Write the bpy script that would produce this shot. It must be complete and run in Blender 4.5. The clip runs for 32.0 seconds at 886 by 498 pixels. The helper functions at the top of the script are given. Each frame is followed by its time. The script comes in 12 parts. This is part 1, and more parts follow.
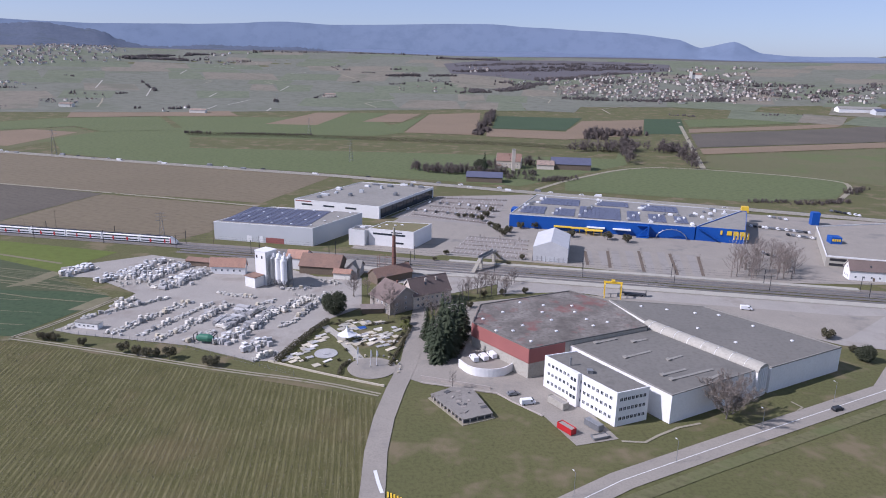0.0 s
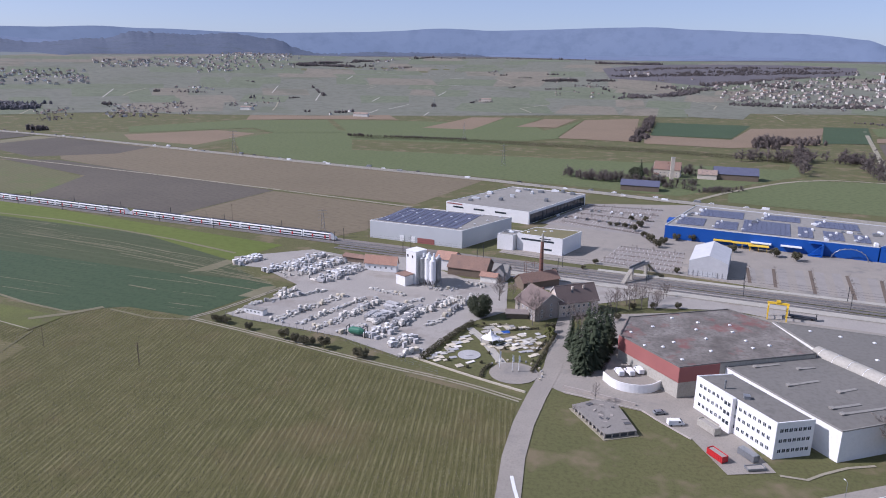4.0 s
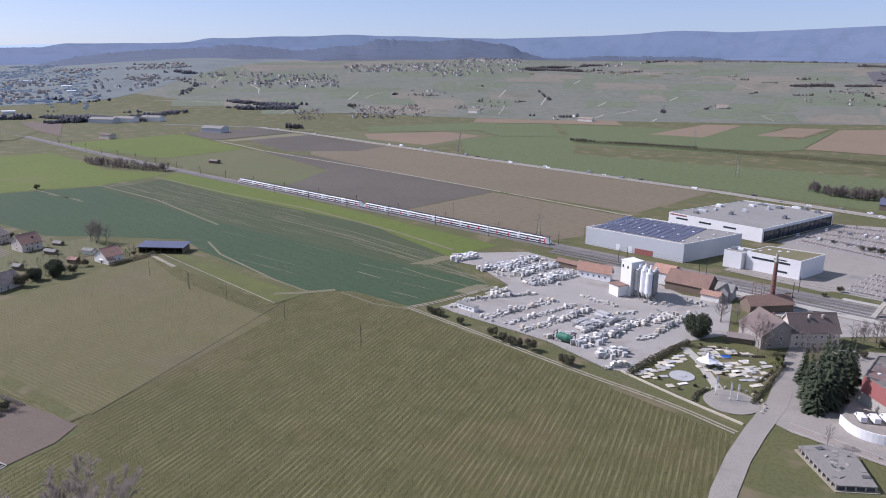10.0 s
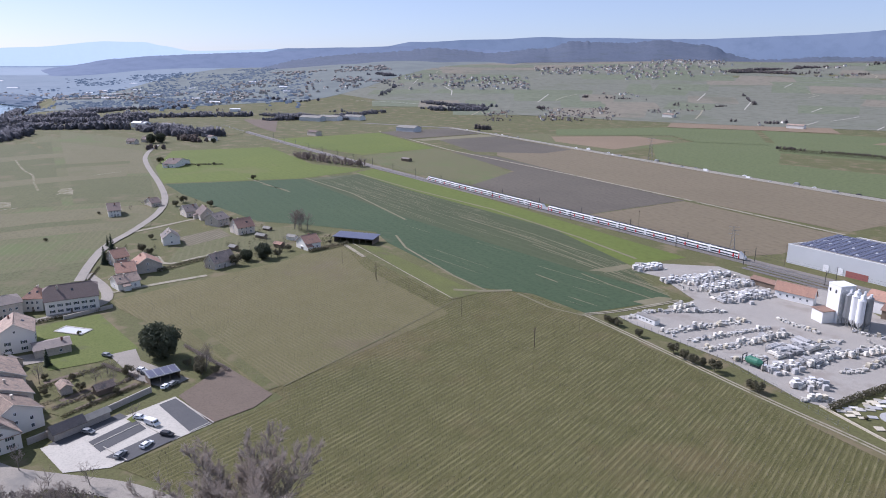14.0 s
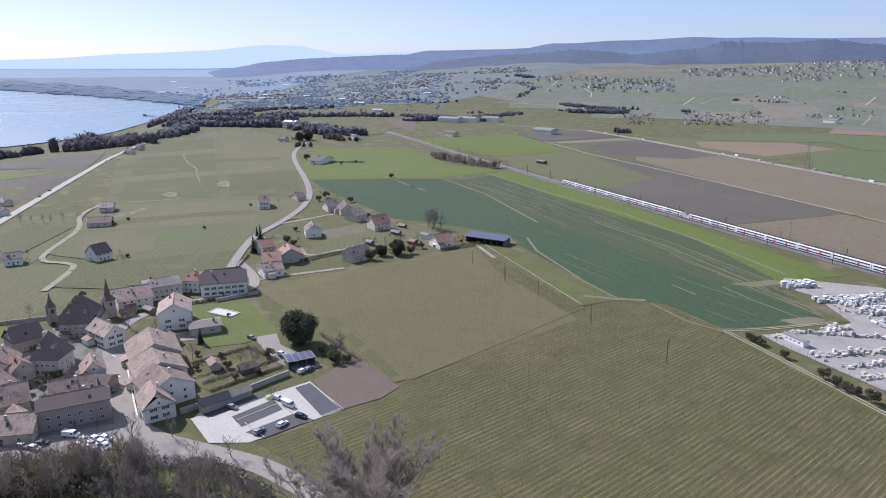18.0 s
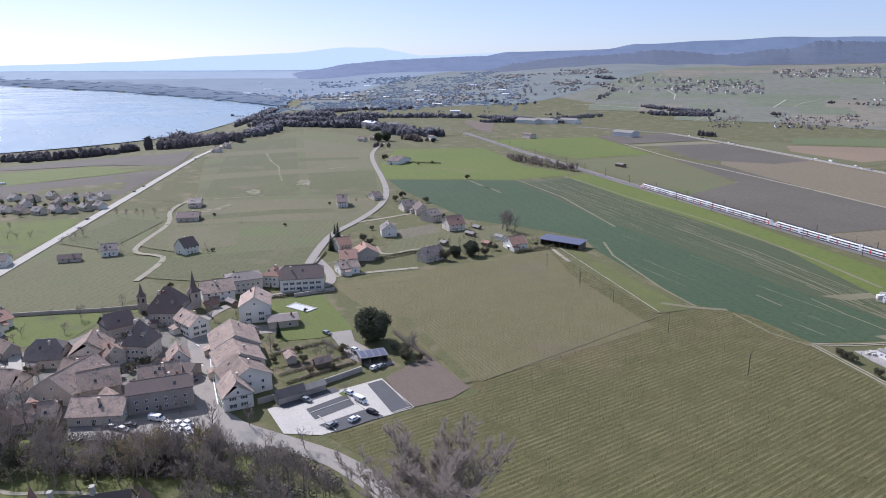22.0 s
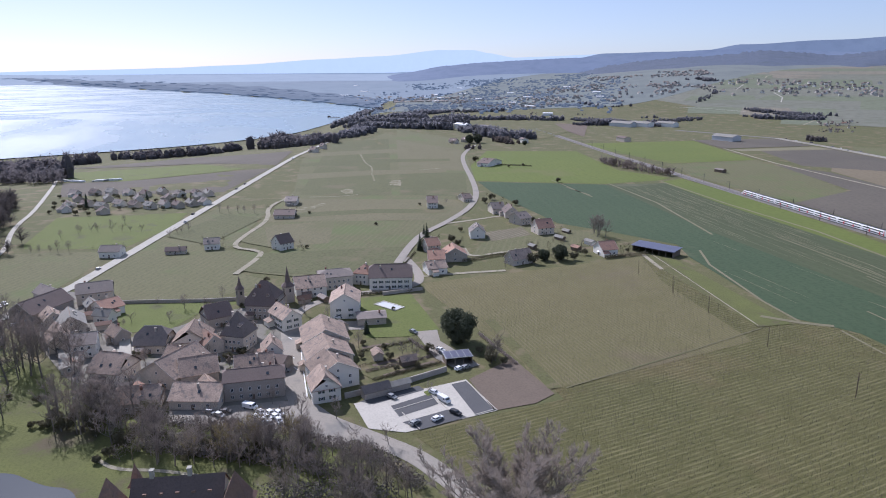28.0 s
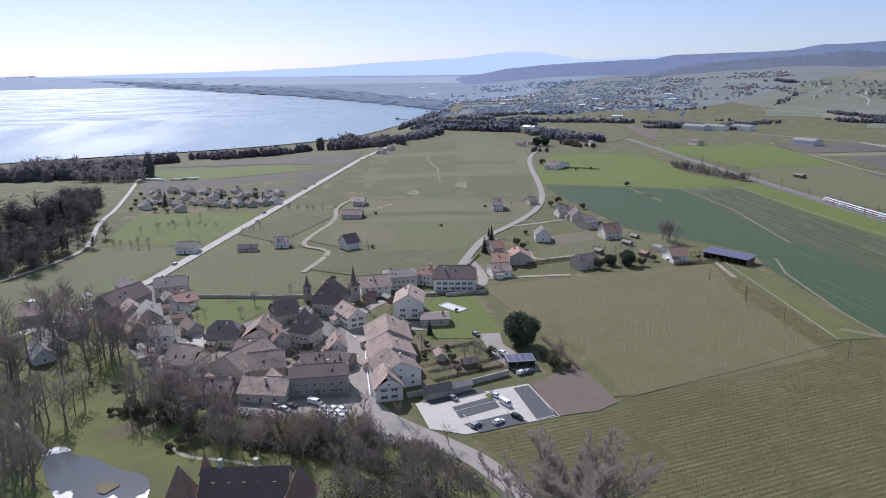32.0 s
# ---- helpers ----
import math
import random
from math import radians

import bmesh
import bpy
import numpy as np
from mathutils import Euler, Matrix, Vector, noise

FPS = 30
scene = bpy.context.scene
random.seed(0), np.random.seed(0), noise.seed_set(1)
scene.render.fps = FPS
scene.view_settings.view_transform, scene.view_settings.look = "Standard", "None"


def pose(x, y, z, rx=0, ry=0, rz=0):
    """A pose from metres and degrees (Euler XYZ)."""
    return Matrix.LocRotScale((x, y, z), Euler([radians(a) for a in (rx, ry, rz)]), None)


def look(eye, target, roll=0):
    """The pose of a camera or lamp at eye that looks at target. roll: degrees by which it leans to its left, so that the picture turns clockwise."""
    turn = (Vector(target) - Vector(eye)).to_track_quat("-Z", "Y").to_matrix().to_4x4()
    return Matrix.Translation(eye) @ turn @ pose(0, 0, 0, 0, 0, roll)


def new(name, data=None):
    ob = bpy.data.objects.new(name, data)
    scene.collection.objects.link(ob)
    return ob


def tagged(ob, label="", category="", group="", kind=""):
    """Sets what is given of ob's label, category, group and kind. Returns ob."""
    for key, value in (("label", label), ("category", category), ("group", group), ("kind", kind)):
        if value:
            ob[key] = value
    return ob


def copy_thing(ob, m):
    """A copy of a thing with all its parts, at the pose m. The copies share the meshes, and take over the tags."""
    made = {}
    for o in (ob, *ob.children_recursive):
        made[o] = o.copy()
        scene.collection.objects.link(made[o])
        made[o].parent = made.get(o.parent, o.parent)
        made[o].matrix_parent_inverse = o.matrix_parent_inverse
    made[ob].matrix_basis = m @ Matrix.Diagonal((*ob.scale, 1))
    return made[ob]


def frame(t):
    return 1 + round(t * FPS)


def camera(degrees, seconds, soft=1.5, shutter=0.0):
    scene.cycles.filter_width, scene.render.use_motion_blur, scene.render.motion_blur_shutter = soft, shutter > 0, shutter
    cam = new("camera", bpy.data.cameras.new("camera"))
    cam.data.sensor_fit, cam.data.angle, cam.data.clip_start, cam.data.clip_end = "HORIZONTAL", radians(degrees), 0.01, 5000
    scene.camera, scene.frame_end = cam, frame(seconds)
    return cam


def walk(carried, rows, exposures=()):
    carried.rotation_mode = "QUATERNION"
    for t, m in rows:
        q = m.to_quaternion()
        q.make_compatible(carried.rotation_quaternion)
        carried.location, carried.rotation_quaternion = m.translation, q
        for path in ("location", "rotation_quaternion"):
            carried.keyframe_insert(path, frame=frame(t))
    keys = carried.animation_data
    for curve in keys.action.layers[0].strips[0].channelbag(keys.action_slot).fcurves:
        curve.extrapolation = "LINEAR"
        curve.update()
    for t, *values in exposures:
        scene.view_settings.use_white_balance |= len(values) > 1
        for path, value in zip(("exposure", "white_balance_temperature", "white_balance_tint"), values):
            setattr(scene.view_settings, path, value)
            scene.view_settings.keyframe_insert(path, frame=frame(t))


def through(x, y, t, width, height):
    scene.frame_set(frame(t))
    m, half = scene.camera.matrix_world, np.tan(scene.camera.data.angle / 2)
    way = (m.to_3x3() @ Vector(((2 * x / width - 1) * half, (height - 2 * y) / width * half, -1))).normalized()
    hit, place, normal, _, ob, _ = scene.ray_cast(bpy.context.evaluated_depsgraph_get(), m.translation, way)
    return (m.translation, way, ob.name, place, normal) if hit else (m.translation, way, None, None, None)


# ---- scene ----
# ---------------------------------------------------------------- camera
EYE = 115
cam = camera(65.19, 32.0, 1.0)
# seconds, turn to the left, pitch, lean to the right: the drone hovers and turns
ROWS = [
    (0, -0.00, -15.56, -1.28),
    (0.5, 0.81, -15.54, -1.24),
    (1, 1.89, -15.53, -1.19),
    (1.5, 3.49, -15.50, -1.12),
    (2, 5.36, -15.47, -1.04),
    (2.5, 7.09, -15.45, -0.97),
    (3, 8.90, -15.42, -0.90),
    (3.5, 10.78, -15.39, -0.83),
    (4, 12.64, -15.37, -0.77),
    (4.5, 14.77, -15.34, -0.71),
    (6.5, 21.39, -15.27, -0.53),
    (7, 22.68, -15.26, -0.50),
    (7.5, 24.01, -15.25, -0.47),
    (8, 25.44, -15.24, -0.44),
    (8.5, 26.69, -15.23, -0.42),
    (9, 27.82, -15.22, -0.40),
    (9.5, 29.17, -15.21, -0.37),
    (10, 30.83, -15.19, -0.35),
    (10.5, 32.54, -15.18, -0.32),
    (11, 34.41, -15.17, -0.29),
    (11.5, 36.39, -15.15, -0.26),
    (12, 38.40, -15.14, -0.23),
    (12.5, 40.40, -15.12, -0.21),
    (13, 42.40, -15.11, -0.18),
    (13.5, 44.34, -15.09, -0.16),
    (14, 46.12, -15.07, -0.13),
    (14.5, 48.05, -15.06, -0.11),
    (15, 50.11, -15.03, -0.08),
    (15.5, 52.08, -15.01, -0.05),
    (17.5, 56.43, -14.95, 0.02),
    (18, 57.27, -14.94, 0.03),
    (18.5, 58.13, -14.92, 0.05),
    (19, 58.90, -14.91, 0.07),
    (19.5, 59.75, -14.90, 0.08),
    (20, 60.64, -14.88, 0.10),
    (20.5, 61.42, -14.86, 0.12),
    (21, 62.19, -14.85, 0.13),
    (21.5, 62.92, -14.83, 0.15),
    (22, 63.59, -14.82, 0.16),
    (22.5, 64.28, -14.80, 0.18),
    (23, 64.49, -14.80, 0.19),
    (23.5, 64.96, -14.79, 0.20),
    (24, 65.60, -14.77, 0.21),
    (24.5, 66.28, -14.75, 0.23),
    (25, 66.97, -14.73, 0.25),
    (25.5, 67.63, -14.72, 0.27),
    (27.5, 70.41, -14.63, 0.35),
    (28, 71.10, -14.61, 0.38),
    (28.5, 71.78, -14.58, 0.40),
    (29, 72.41, -14.56, 0.42),
    (29.5, 73.09, -14.54, 0.45),
    (30, 73.77, -14.51, 0.47),
    (30.5, 74.44, -14.49, 0.50),
    (31, 75.14, -14.46, 0.52),
    (31.5, 75.82, -14.43, 0.55),
    (32, 76.60, -14.39, 0.59),
]
walk(cam, [(t, pose(0, 0, EYE, 0, 0, yaw) @ pose(0, 0, 0, 90 + pitch) @ pose(0, 0, 0, 0, 0, -lean)) for t, yaw, pitch, lean in ROWS],
     [(0.0, 0.42, 5650, 25), (9.0, 0.50, 5700, 24), (15.0, 0.64, 5680, 22), (22.0, 0.64, 5650, 21), (32.0, 0.48, 5650, 21)])

# ---------------------------------------------------------------- light
SUN_AZ, SUN_EL = 105.0, 40.0
world = bpy.data.worlds.new("sky")
scene.world = world
world.use_nodes = True
wn = world.node_tree
sky = wn.nodes.new("ShaderNodeTexSky")
sky.sky_type = "NISHITA"
sky.sun_disc = False
sky.sun_elevation = radians(SUN_EL)
sky.sun_rotation = radians(-SUN_AZ)
sky.altitude = 450
sky.air_density, sky.dust_density, sky.ozone_density = 0.7, 0.9, 1.0
# thin spring haze evens out the sky
veil = wn.nodes.new("ShaderNodeMix")
veil.data_type = "RGBA"
veil.inputs[0].default_value = 0.5
veil.inputs[7].default_value = (3.0, 3.5, 4.1, 1)
wn.links.new(sky.outputs[0], veil.inputs[6])
wn.links.new(veil.outputs[2], wn.nodes["Background"].inputs[0])
wn.nodes["Background"].inputs[1].default_value = 0.095
sun = new("sun", bpy.data.lights.new("sun", "SUN"))
sun.data.energy, sun.data.angle, sun.data.color = 3.7, radians(0.55), (1.0, 0.95, 0.87)
sun.matrix_world = look((0, 0, 300), (300 * math.sin(radians(SUN_AZ)), -300 * math.cos(radians(SUN_AZ)), 300 - 300 * math.tan(radians(SUN_EL))))

# ---------------------------------------------------------------- terrain
# terrain: a plain that rises into vineyard hills ahead and falls to the lake on the far left


def smooth(a, b, v):
    u = min(1.0, max(0.0, (v - a) / (b - a)))
    return u * u * (3 - 2 * u)


def lift(r):
    return 115.0 * ((r - 2600.0) / 2250.0) ** 1.6 if r > 2600 else 0.0


def shore(az):
    """Distance of the lake's near shore by bearing."""
    if az < 75 or az > 215:
        return 9000.0
    if az < 83:
        return 1860.0 + (83.0 - az) ** 1.25 * 80.0
    return 1555.0 + 305.0 * math.exp(-(az - 83.0) / 6.0)


def far_shore(az):
    """Distance of the lake's far shore by bearing."""
    pts = ((70, 2600.0), (77, 2900.0), (80, 3130.0), (84.8, 3500.0), (88, 3730.0), (92, 3960.0), (101, 4560.0), (108, 4760.0), (114, 4900.0), (400, 4900.0))
    for (a, ra), (b, rb) in zip(pts, pts[1:]):
        if az <= b:
            return ra + (rb - ra) * max(0.0, (az - a) / (b - a))
    return 4900.0


def terrain(x, y):
    r = math.hypot(x, y)
    az = math.degrees(math.atan2(-x, y)) % 360.0
    if az > 285:
        az -= 360.0
    hill = smooth(-75, -45, az) * (1 - smooth(48, 72, az))
    z = 100.0 * hill * smooth(1400, 3300, r) * (1 - smooth(3300, 4700, r))
    z += 6.0 * hill * smooth(2000, 3000, r) * (1 - smooth(3300, 4500, r)) * math.sin(x * 0.004 + 1.0) * math.sin(y * 0.003)
    low = smooth(66, 76, az) * (1 - smooth(205, 240, az))
    s = shore(az) if az > 75 else 3300.0
    z -= low * (smooth(s - 950, s - 40, r) * 42.0 - smooth(far_shore(az), far_shore(az) + 80, r) * 9.0)
    return z + lift(r)
# end terrain

# ---------------------------------------------------------------- materials
MATS = {}


def mat(name, a, b, scale=0.3, rough=0.8, bump=0.3, metal=0.0, fine=8.0, stripe=None, spots=None, vary=0.0, spec=0.3, detail=6.0, dirt=0.72, streak=None, through=0.0):
    """Two colours mixed by coarse and fine noise. stripe: (width in metres, degrees, colour, amount). streak: (pale, dark) colours of long uneven marks along the stripes. through: share of light that thin twigs and leaves let pass. spots: (scale, colour, edge)."""
    if name in MATS:
        return MATS[name]
    m = bpy.data.materials.new(name)
    m.use_nodes = True
    n, l = m.node_tree.nodes, m.node_tree.links
    p = n["Principled BSDF"]
    geo = n.new("ShaderNodeNewGeometry")

    def noise_at(s, d=detail, r=0.6):
        t = n.new("ShaderNodeTexNoise")
        t.inputs["Scale"].default_value, t.inputs["Detail"].default_value, t.inputs["Roughness"].default_value = s, d, r
        l.new(geo.outputs["Position"], t.inputs["Vector"])
        return t

    def mix(kind, fac, x, y):
        k = n.new("ShaderNodeMix")
        k.data_type, k.blend_type = "RGBA", kind
        for value, sock in ((fac, k.inputs[0]), (x, k.inputs[6]), (y, k.inputs[7])):
            if isinstance(value, bpy.types.NodeSocket):
                l.new(value, sock)
            elif isinstance(value, (int, float)):
                sock.default_value = value
            else:
                sock.default_value = (*value, 1)
        return k.outputs[2]

    def ramp(sock, lo, hi):
        k = n.new("ShaderNodeMapRange")
        k.inputs[1].default_value, k.inputs[2].default_value = lo, hi
        l.new(sock, k.inputs[0])
        return k.outputs[0]

    big, small = noise_at(scale), noise_at(scale * fine)
    col = mix("MIX", ramp(big.outputs[0], 0.3, 0.7), a, b)
    dark = tuple(dirt * v for v in a)
    col = mix("MIX", ramp(small.outputs[0], 0.45, 0.75), col, dark)
    if spots:
        s = noise_at(spots[0], 4.0, 0.65)
        col = mix("MIX", ramp(s.outputs[0], spots[2], spots[2] + 0.12), col, spots[1])
    if stripe:
        width, angle, colour, amount = stripe
        mp = n.new("ShaderNodeMapping")
        mp.inputs["Rotation"].default_value[2] = radians(-angle)
        l.new(geo.outputs["Position"], mp.inputs["Vector"])
        w = n.new("ShaderNodeTexWave")
        w.wave_type, w.bands_direction = "BANDS", "Y"
        w.inputs["Scale"].default_value = 0.31416 / width
        w.inputs["Distortion"].default_value, w.inputs["Detail"].default_value = 0.6, 2.0
        w.inputs["Detail Scale"].default_value = 0.5
        l.new(mp.outputs[0], w.inputs["Vector"])
        k = n.new("ShaderNodeMath")
        k.operation = "MULTIPLY"
        k.inputs[1].default_value = amount
        j = n.new("ShaderNodeMath")
        j.operation = "MULTIPLY"
        l.new(ramp(w.outputs[1], 0.55, 0.98), j.inputs[0])
        l.new(ramp(small.outputs[0], 0.25, 0.6), j.inputs[1])
        patch = n.new("ShaderNodeMath")
        patch.operation = "MULTIPLY"
        l.new(j.outputs[0], patch.inputs[0])
        l.new(ramp(noise_at(0.09, 5.0, 0.7).outputs[0], 0.36, 0.66), patch.inputs[1])
        l.new(patch.outputs[0], k.inputs[0])
        col = mix("MIX", k.outputs[0], col, colour)
        if streak:
            for tone, across, seed in ((streak[0], 2.1, 3.0), (streak[1], 1.5, 57.0)):
                sc = n.new("ShaderNodeMapping")
                sc.inputs["Scale"].default_value = (0.07, across, 1.0)
                sc.inputs["Location"].default_value = (seed, seed, 0)
                l.new(mp.outputs[0], sc.inputs["Vector"])
                t = n.new("ShaderNodeTexNoise")
                t.inputs["Scale"].default_value, t.inputs["Detail"].default_value, t.inputs["Roughness"].default_value = 1.0, 5.0, 0.7
                l.new(sc.outputs[0], t.inputs["Vector"])
                f = n.new("ShaderNodeMath")
                f.operation = "MULTIPLY"
                l.new(ramp(t.outputs[0], 0.5, 0.82), f.inputs[0])
                l.new(ramp(small.outputs[0], 0.2, 0.55), f.inputs[1])
                col = mix("MIX", f.outputs[0], col, tone)
    if vary:
        info = n.new("ShaderNodeObjectInfo")
        hs = n.new("ShaderNodeHueSaturation")
        k = n.new("ShaderNodeMapRange")
        k.inputs[3].default_value, k.inputs[4].default_value = 1 - vary, 1 + vary
        l.new(info.outputs["Random"], k.inputs[0])
        l.new(k.outputs[0], hs.inputs["Value"])
        l.new(col, hs.inputs["Color"])
        col = hs.outputs[0]
    l.new(col, p.inputs["Base Color"])
    p.inputs["Roughness"].default_value, p.inputs["Metallic"].default_value = rough, metal
    p.inputs["Specular IOR Level"].default_value = spec
    if bump:
        bp = n.new("ShaderNodeBump")
        bp.inputs["Strength"].default_value, bp.inputs["Distance"].default_value = bump, 0.2
        l.new(small.outputs[0], bp.inputs["Height"])
        l.new(bp.outputs[0], p.inputs["Normal"])
    if through:
        tr, mx = n.new("ShaderNodeBsdfTranslucent"), n.new("ShaderNodeMixShader")
        l.new(col, tr.inputs["Color"])
        mx.inputs[0].default_value = through
        l.new(p.outputs[0], mx.inputs[1])
        l.new(tr.outputs[0], mx.inputs[2])
        l.new(mx.outputs[0], n["Material Output"].inputs[0])
    MATS[name] = m
    return m


GRASS = mat("grass", (0.118, 0.114, 0.046), (0.098, 0.103, 0.039), 0.02, 0.95, 0.7, fine=40, dirt=0.6, spots=(0.05, (0.165, 0.135, 0.078), 0.52))
PARKGRASS = mat("park_grass", (0.128, 0.140, 0.040), (0.094, 0.100, 0.036), 0.05, 0.95, 0.7, fine=25, dirt=0.6, spots=(0.05, (0.105, 0.088, 0.052), 0.56))
LAWN = mat("bright_lawn", (0.110, 0.136, 0.032), (0.128, 0.146, 0.040), 0.05, 0.95, 0.5, fine=20, spots=(0.06, (0.10, 0.105, 0.045), 0.56))
VINE = mat("vineyard_soil", (0.108, 0.102, 0.034), (0.090, 0.089, 0.028), 0.012, 0.95, 1.0, fine=230, dirt=0.32, stripe=(2.0, 97, (0.25, 0.222, 0.112), 0.75), streak=((0.225, 0.195, 0.100), (0.048, 0.050, 0.018)), spots=(0.02, (0.112, 0.092, 0.038), 0.52))
WEED = mat("weeds", (0.085, 0.090, 0.032), (0.068, 0.075, 0.026), 0.5, 0.9, 0.2, fine=6)
VINE2 = mat("upper_vineyard_soil", (0.148, 0.130, 0.058), (0.127, 0.118, 0.050), 0.012, 0.95, 0.8, fine=90, dirt=0.6, stripe=(1.8, 178, (0.235, 0.20, 0.125), 0.6), spots=(0.02, (0.128, 0.108, 0.058), 0.55))
WHEAT = mat("winter_wheat", (0.046, 0.076, 0.036), (0.058, 0.088, 0.042), 0.01, 0.95, 0.5, fine=40, dirt=0.7, stripe=(9.0, 165, (0.075, 0.098, 0.05), 0.35), spots=(0.012, (0.092, 0.102, 0.056), 0.64))
MEADOW = mat("fresh_meadow", (0.124, 0.152, 0.030), (0.100, 0.130, 0.027), 0.008, 0.95, 0.4, fine=30, stripe=(6.0, 165, (0.145, 0.165, 0.045), 0.3), spots=(0.012, (0.128, 0.136, 0.042), 0.58))
STUBBLE = mat("striped_field", (0.070, 0.086, 0.040), (0.060, 0.076, 0.035), 0.012, 0.95, 0.5, fine=30, stripe=(7.0, 170, (0.135, 0.13, 0.08), 0.3), spots=(0.014, (0.15, 0.138, 0.09), 0.60))
PALE = mat("pale_stubble", (0.21, 0.19, 0.12), (0.16, 0.15, 0.085), 0.02, 0.95, 0.5, fine=20)
BROWN = mat("brown_soil", (0.186, 0.152, 0.098), (0.158, 0.130, 0.083), 0.006, 0.95, 0.4, fine=40, stripe=(7.0, 150, (0.215, 0.18, 0.125), 0.45), dirt=0.66)
DARKSOIL = mat("dark_ploughed_soil", (0.132, 0.114, 0.088), (0.090, 0.080, 0.064), 0.008, 0.95, 0.5, fine=40, stripe=(6.0, 150, (0.135, 0.115, 0.09), 0.45), dirt=0.62)
OLIVE = mat("olive_field", (0.138, 0.132, 0.064), (0.118, 0.120, 0.054), 0.008, 0.95, 0.5, fine=70, dirt=0.6, stripe=(4.0, 150, (0.20, 0.18, 0.105), 0.4), spots=(0.014, (0.106, 0.126, 0.047), 0.51))
PALEVINE = mat("garden_vine_rows", (0.15, 0.13, 0.085), (0.135, 0.12, 0.075), 0.02, 0.95, 0.4, fine=40, stripe=(3.2, 120, (0.32, 0.29, 0.23), 0.6))
TAN = mat("tan_soil", (0.235, 0.175, 0.115), (0.20, 0.150, 0.098), 0.01, 0.95, 0.4, fine=30)
# Plain hill vineyard greyed and blued: distance haze put into the base colour.
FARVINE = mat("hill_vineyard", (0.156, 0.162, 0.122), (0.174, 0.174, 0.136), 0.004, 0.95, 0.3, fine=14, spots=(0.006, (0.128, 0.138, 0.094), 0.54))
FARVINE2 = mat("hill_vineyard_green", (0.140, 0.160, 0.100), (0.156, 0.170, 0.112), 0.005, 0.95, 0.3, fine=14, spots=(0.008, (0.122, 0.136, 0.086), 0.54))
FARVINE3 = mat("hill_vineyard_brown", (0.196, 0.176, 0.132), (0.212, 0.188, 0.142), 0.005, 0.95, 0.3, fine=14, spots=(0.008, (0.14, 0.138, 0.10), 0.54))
HILLGREEN = mat("hill_meadow", (0.110, 0.134, 0.054), (0.122, 0.142, 0.060), 0.006, 0.95, 0.4, fine=40, dirt=0.66, stripe=(8.0, 160, (0.15, 0.155, 0.085), 0.3))
ASPHALT = mat("asphalt", (0.315, 0.285, 0.242), (0.270, 0.246, 0.212), 0.08, 0.9, 0.2, fine=25, spots=(0.05, (0.205, 0.194, 0.175), 0.57))
ROADGREY = mat("worn_road", (0.195, 0.186, 0.164), (0.169, 0.162, 0.144), 0.08, 0.9, 0.2, fine=25)
DARKASPHALT = mat("dark_asphalt", (0.105, 0.105, 0.108), (0.085, 0.085, 0.088), 0.1, 0.9, 0.2, fine=25)
CONCRETE = mat("concrete", (0.431, 0.405, 0.346), (0.370, 0.350, 0.300), 0.15, 0.85, 0.2, fine=10, spots=(0.2, (0.308, 0.290, 0.246), 0.62))
WHITECONCRETE = mat("new_pale_concrete", (0.50, 0.468, 0.41), (0.44, 0.412, 0.36), 0.1, 0.85, 0.15, fine=15, spots=(0.15, (0.46, 0.43, 0.38), 0.6))
SLABGREY = mat("mossy_concrete_slab", (0.27, 0.25, 0.225), (0.215, 0.20, 0.175), 0.2, 0.95, 0.4, fine=12, spots=(0.25, (0.13, 0.115, 0.095), 0.56))
BAYS = mat("worn_parking_bays", (0.315, 0.292, 0.262), (0.262, 0.245, 0.222), 0.1, 0.95, 0.3, fine=20, spots=(0.08, (0.20, 0.185, 0.165), 0.57))
GRAVEL = mat("gravel", (0.365, 0.340, 0.302), (0.305, 0.284, 0.255), 0.06, 0.95, 0.5, fine=60, spots=(0.05, (0.272, 0.244, 0.212), 0.54))
BALLAST = mat("rail_ballast", (0.235, 0.212, 0.185), (0.19, 0.17, 0.15), 0.1, 0.95, 0.6, fine=40, spots=(0.08, (0.145, 0.13, 0.115), 0.58))
DIRT = mat("bare_earth", (0.16, 0.125, 0.095), (0.135, 0.105, 0.082), 0.05, 0.95, 0.4, fine=25)
PATH = mat("gravel_track", (0.33, 0.30, 0.225), (0.27, 0.245, 0.175), 0.1, 0.95, 0.4, fine=15, spots=(0.12, (0.13, 0.135, 0.06), 0.55))
MARKING = mat("road_paint", (0.75, 0.75, 0.73), (0.68, 0.68, 0.66), 0.5, 0.7, 0.0, dirt=0.94)
WHITEWALL = mat("white_wall", (0.789, 0.780, 0.758), (0.729, 0.720, 0.710), 0.08, 0.7, 0.1, fine=12, dirt=0.89)
GREYWALL = mat("pale_metal_cladding", (0.567, 0.580, 0.586), (0.506, 0.520, 0.528), 0.05, 0.5, 0.05, fine=10, dirt=0.94)
RENDER = mat("lime_render", (0.62, 0.55, 0.465), (0.54, 0.475, 0.40), 0.12, 0.9, 0.2, fine=10, vary=0.22, spots=(0.25, (0.44, 0.39, 0.33), 0.62))
WHITERENDER = mat("white_render", (0.769, 0.740, 0.672), (0.708, 0.680, 0.614), 0.15, 0.9, 0.15, fine=10, vary=0.06, dirt=0.94)
STONE = mat("grey_stone_wall", (0.42, 0.375, 0.33), (0.34, 0.305, 0.27), 0.25, 0.95, 0.4, fine=10, vary=0.15)
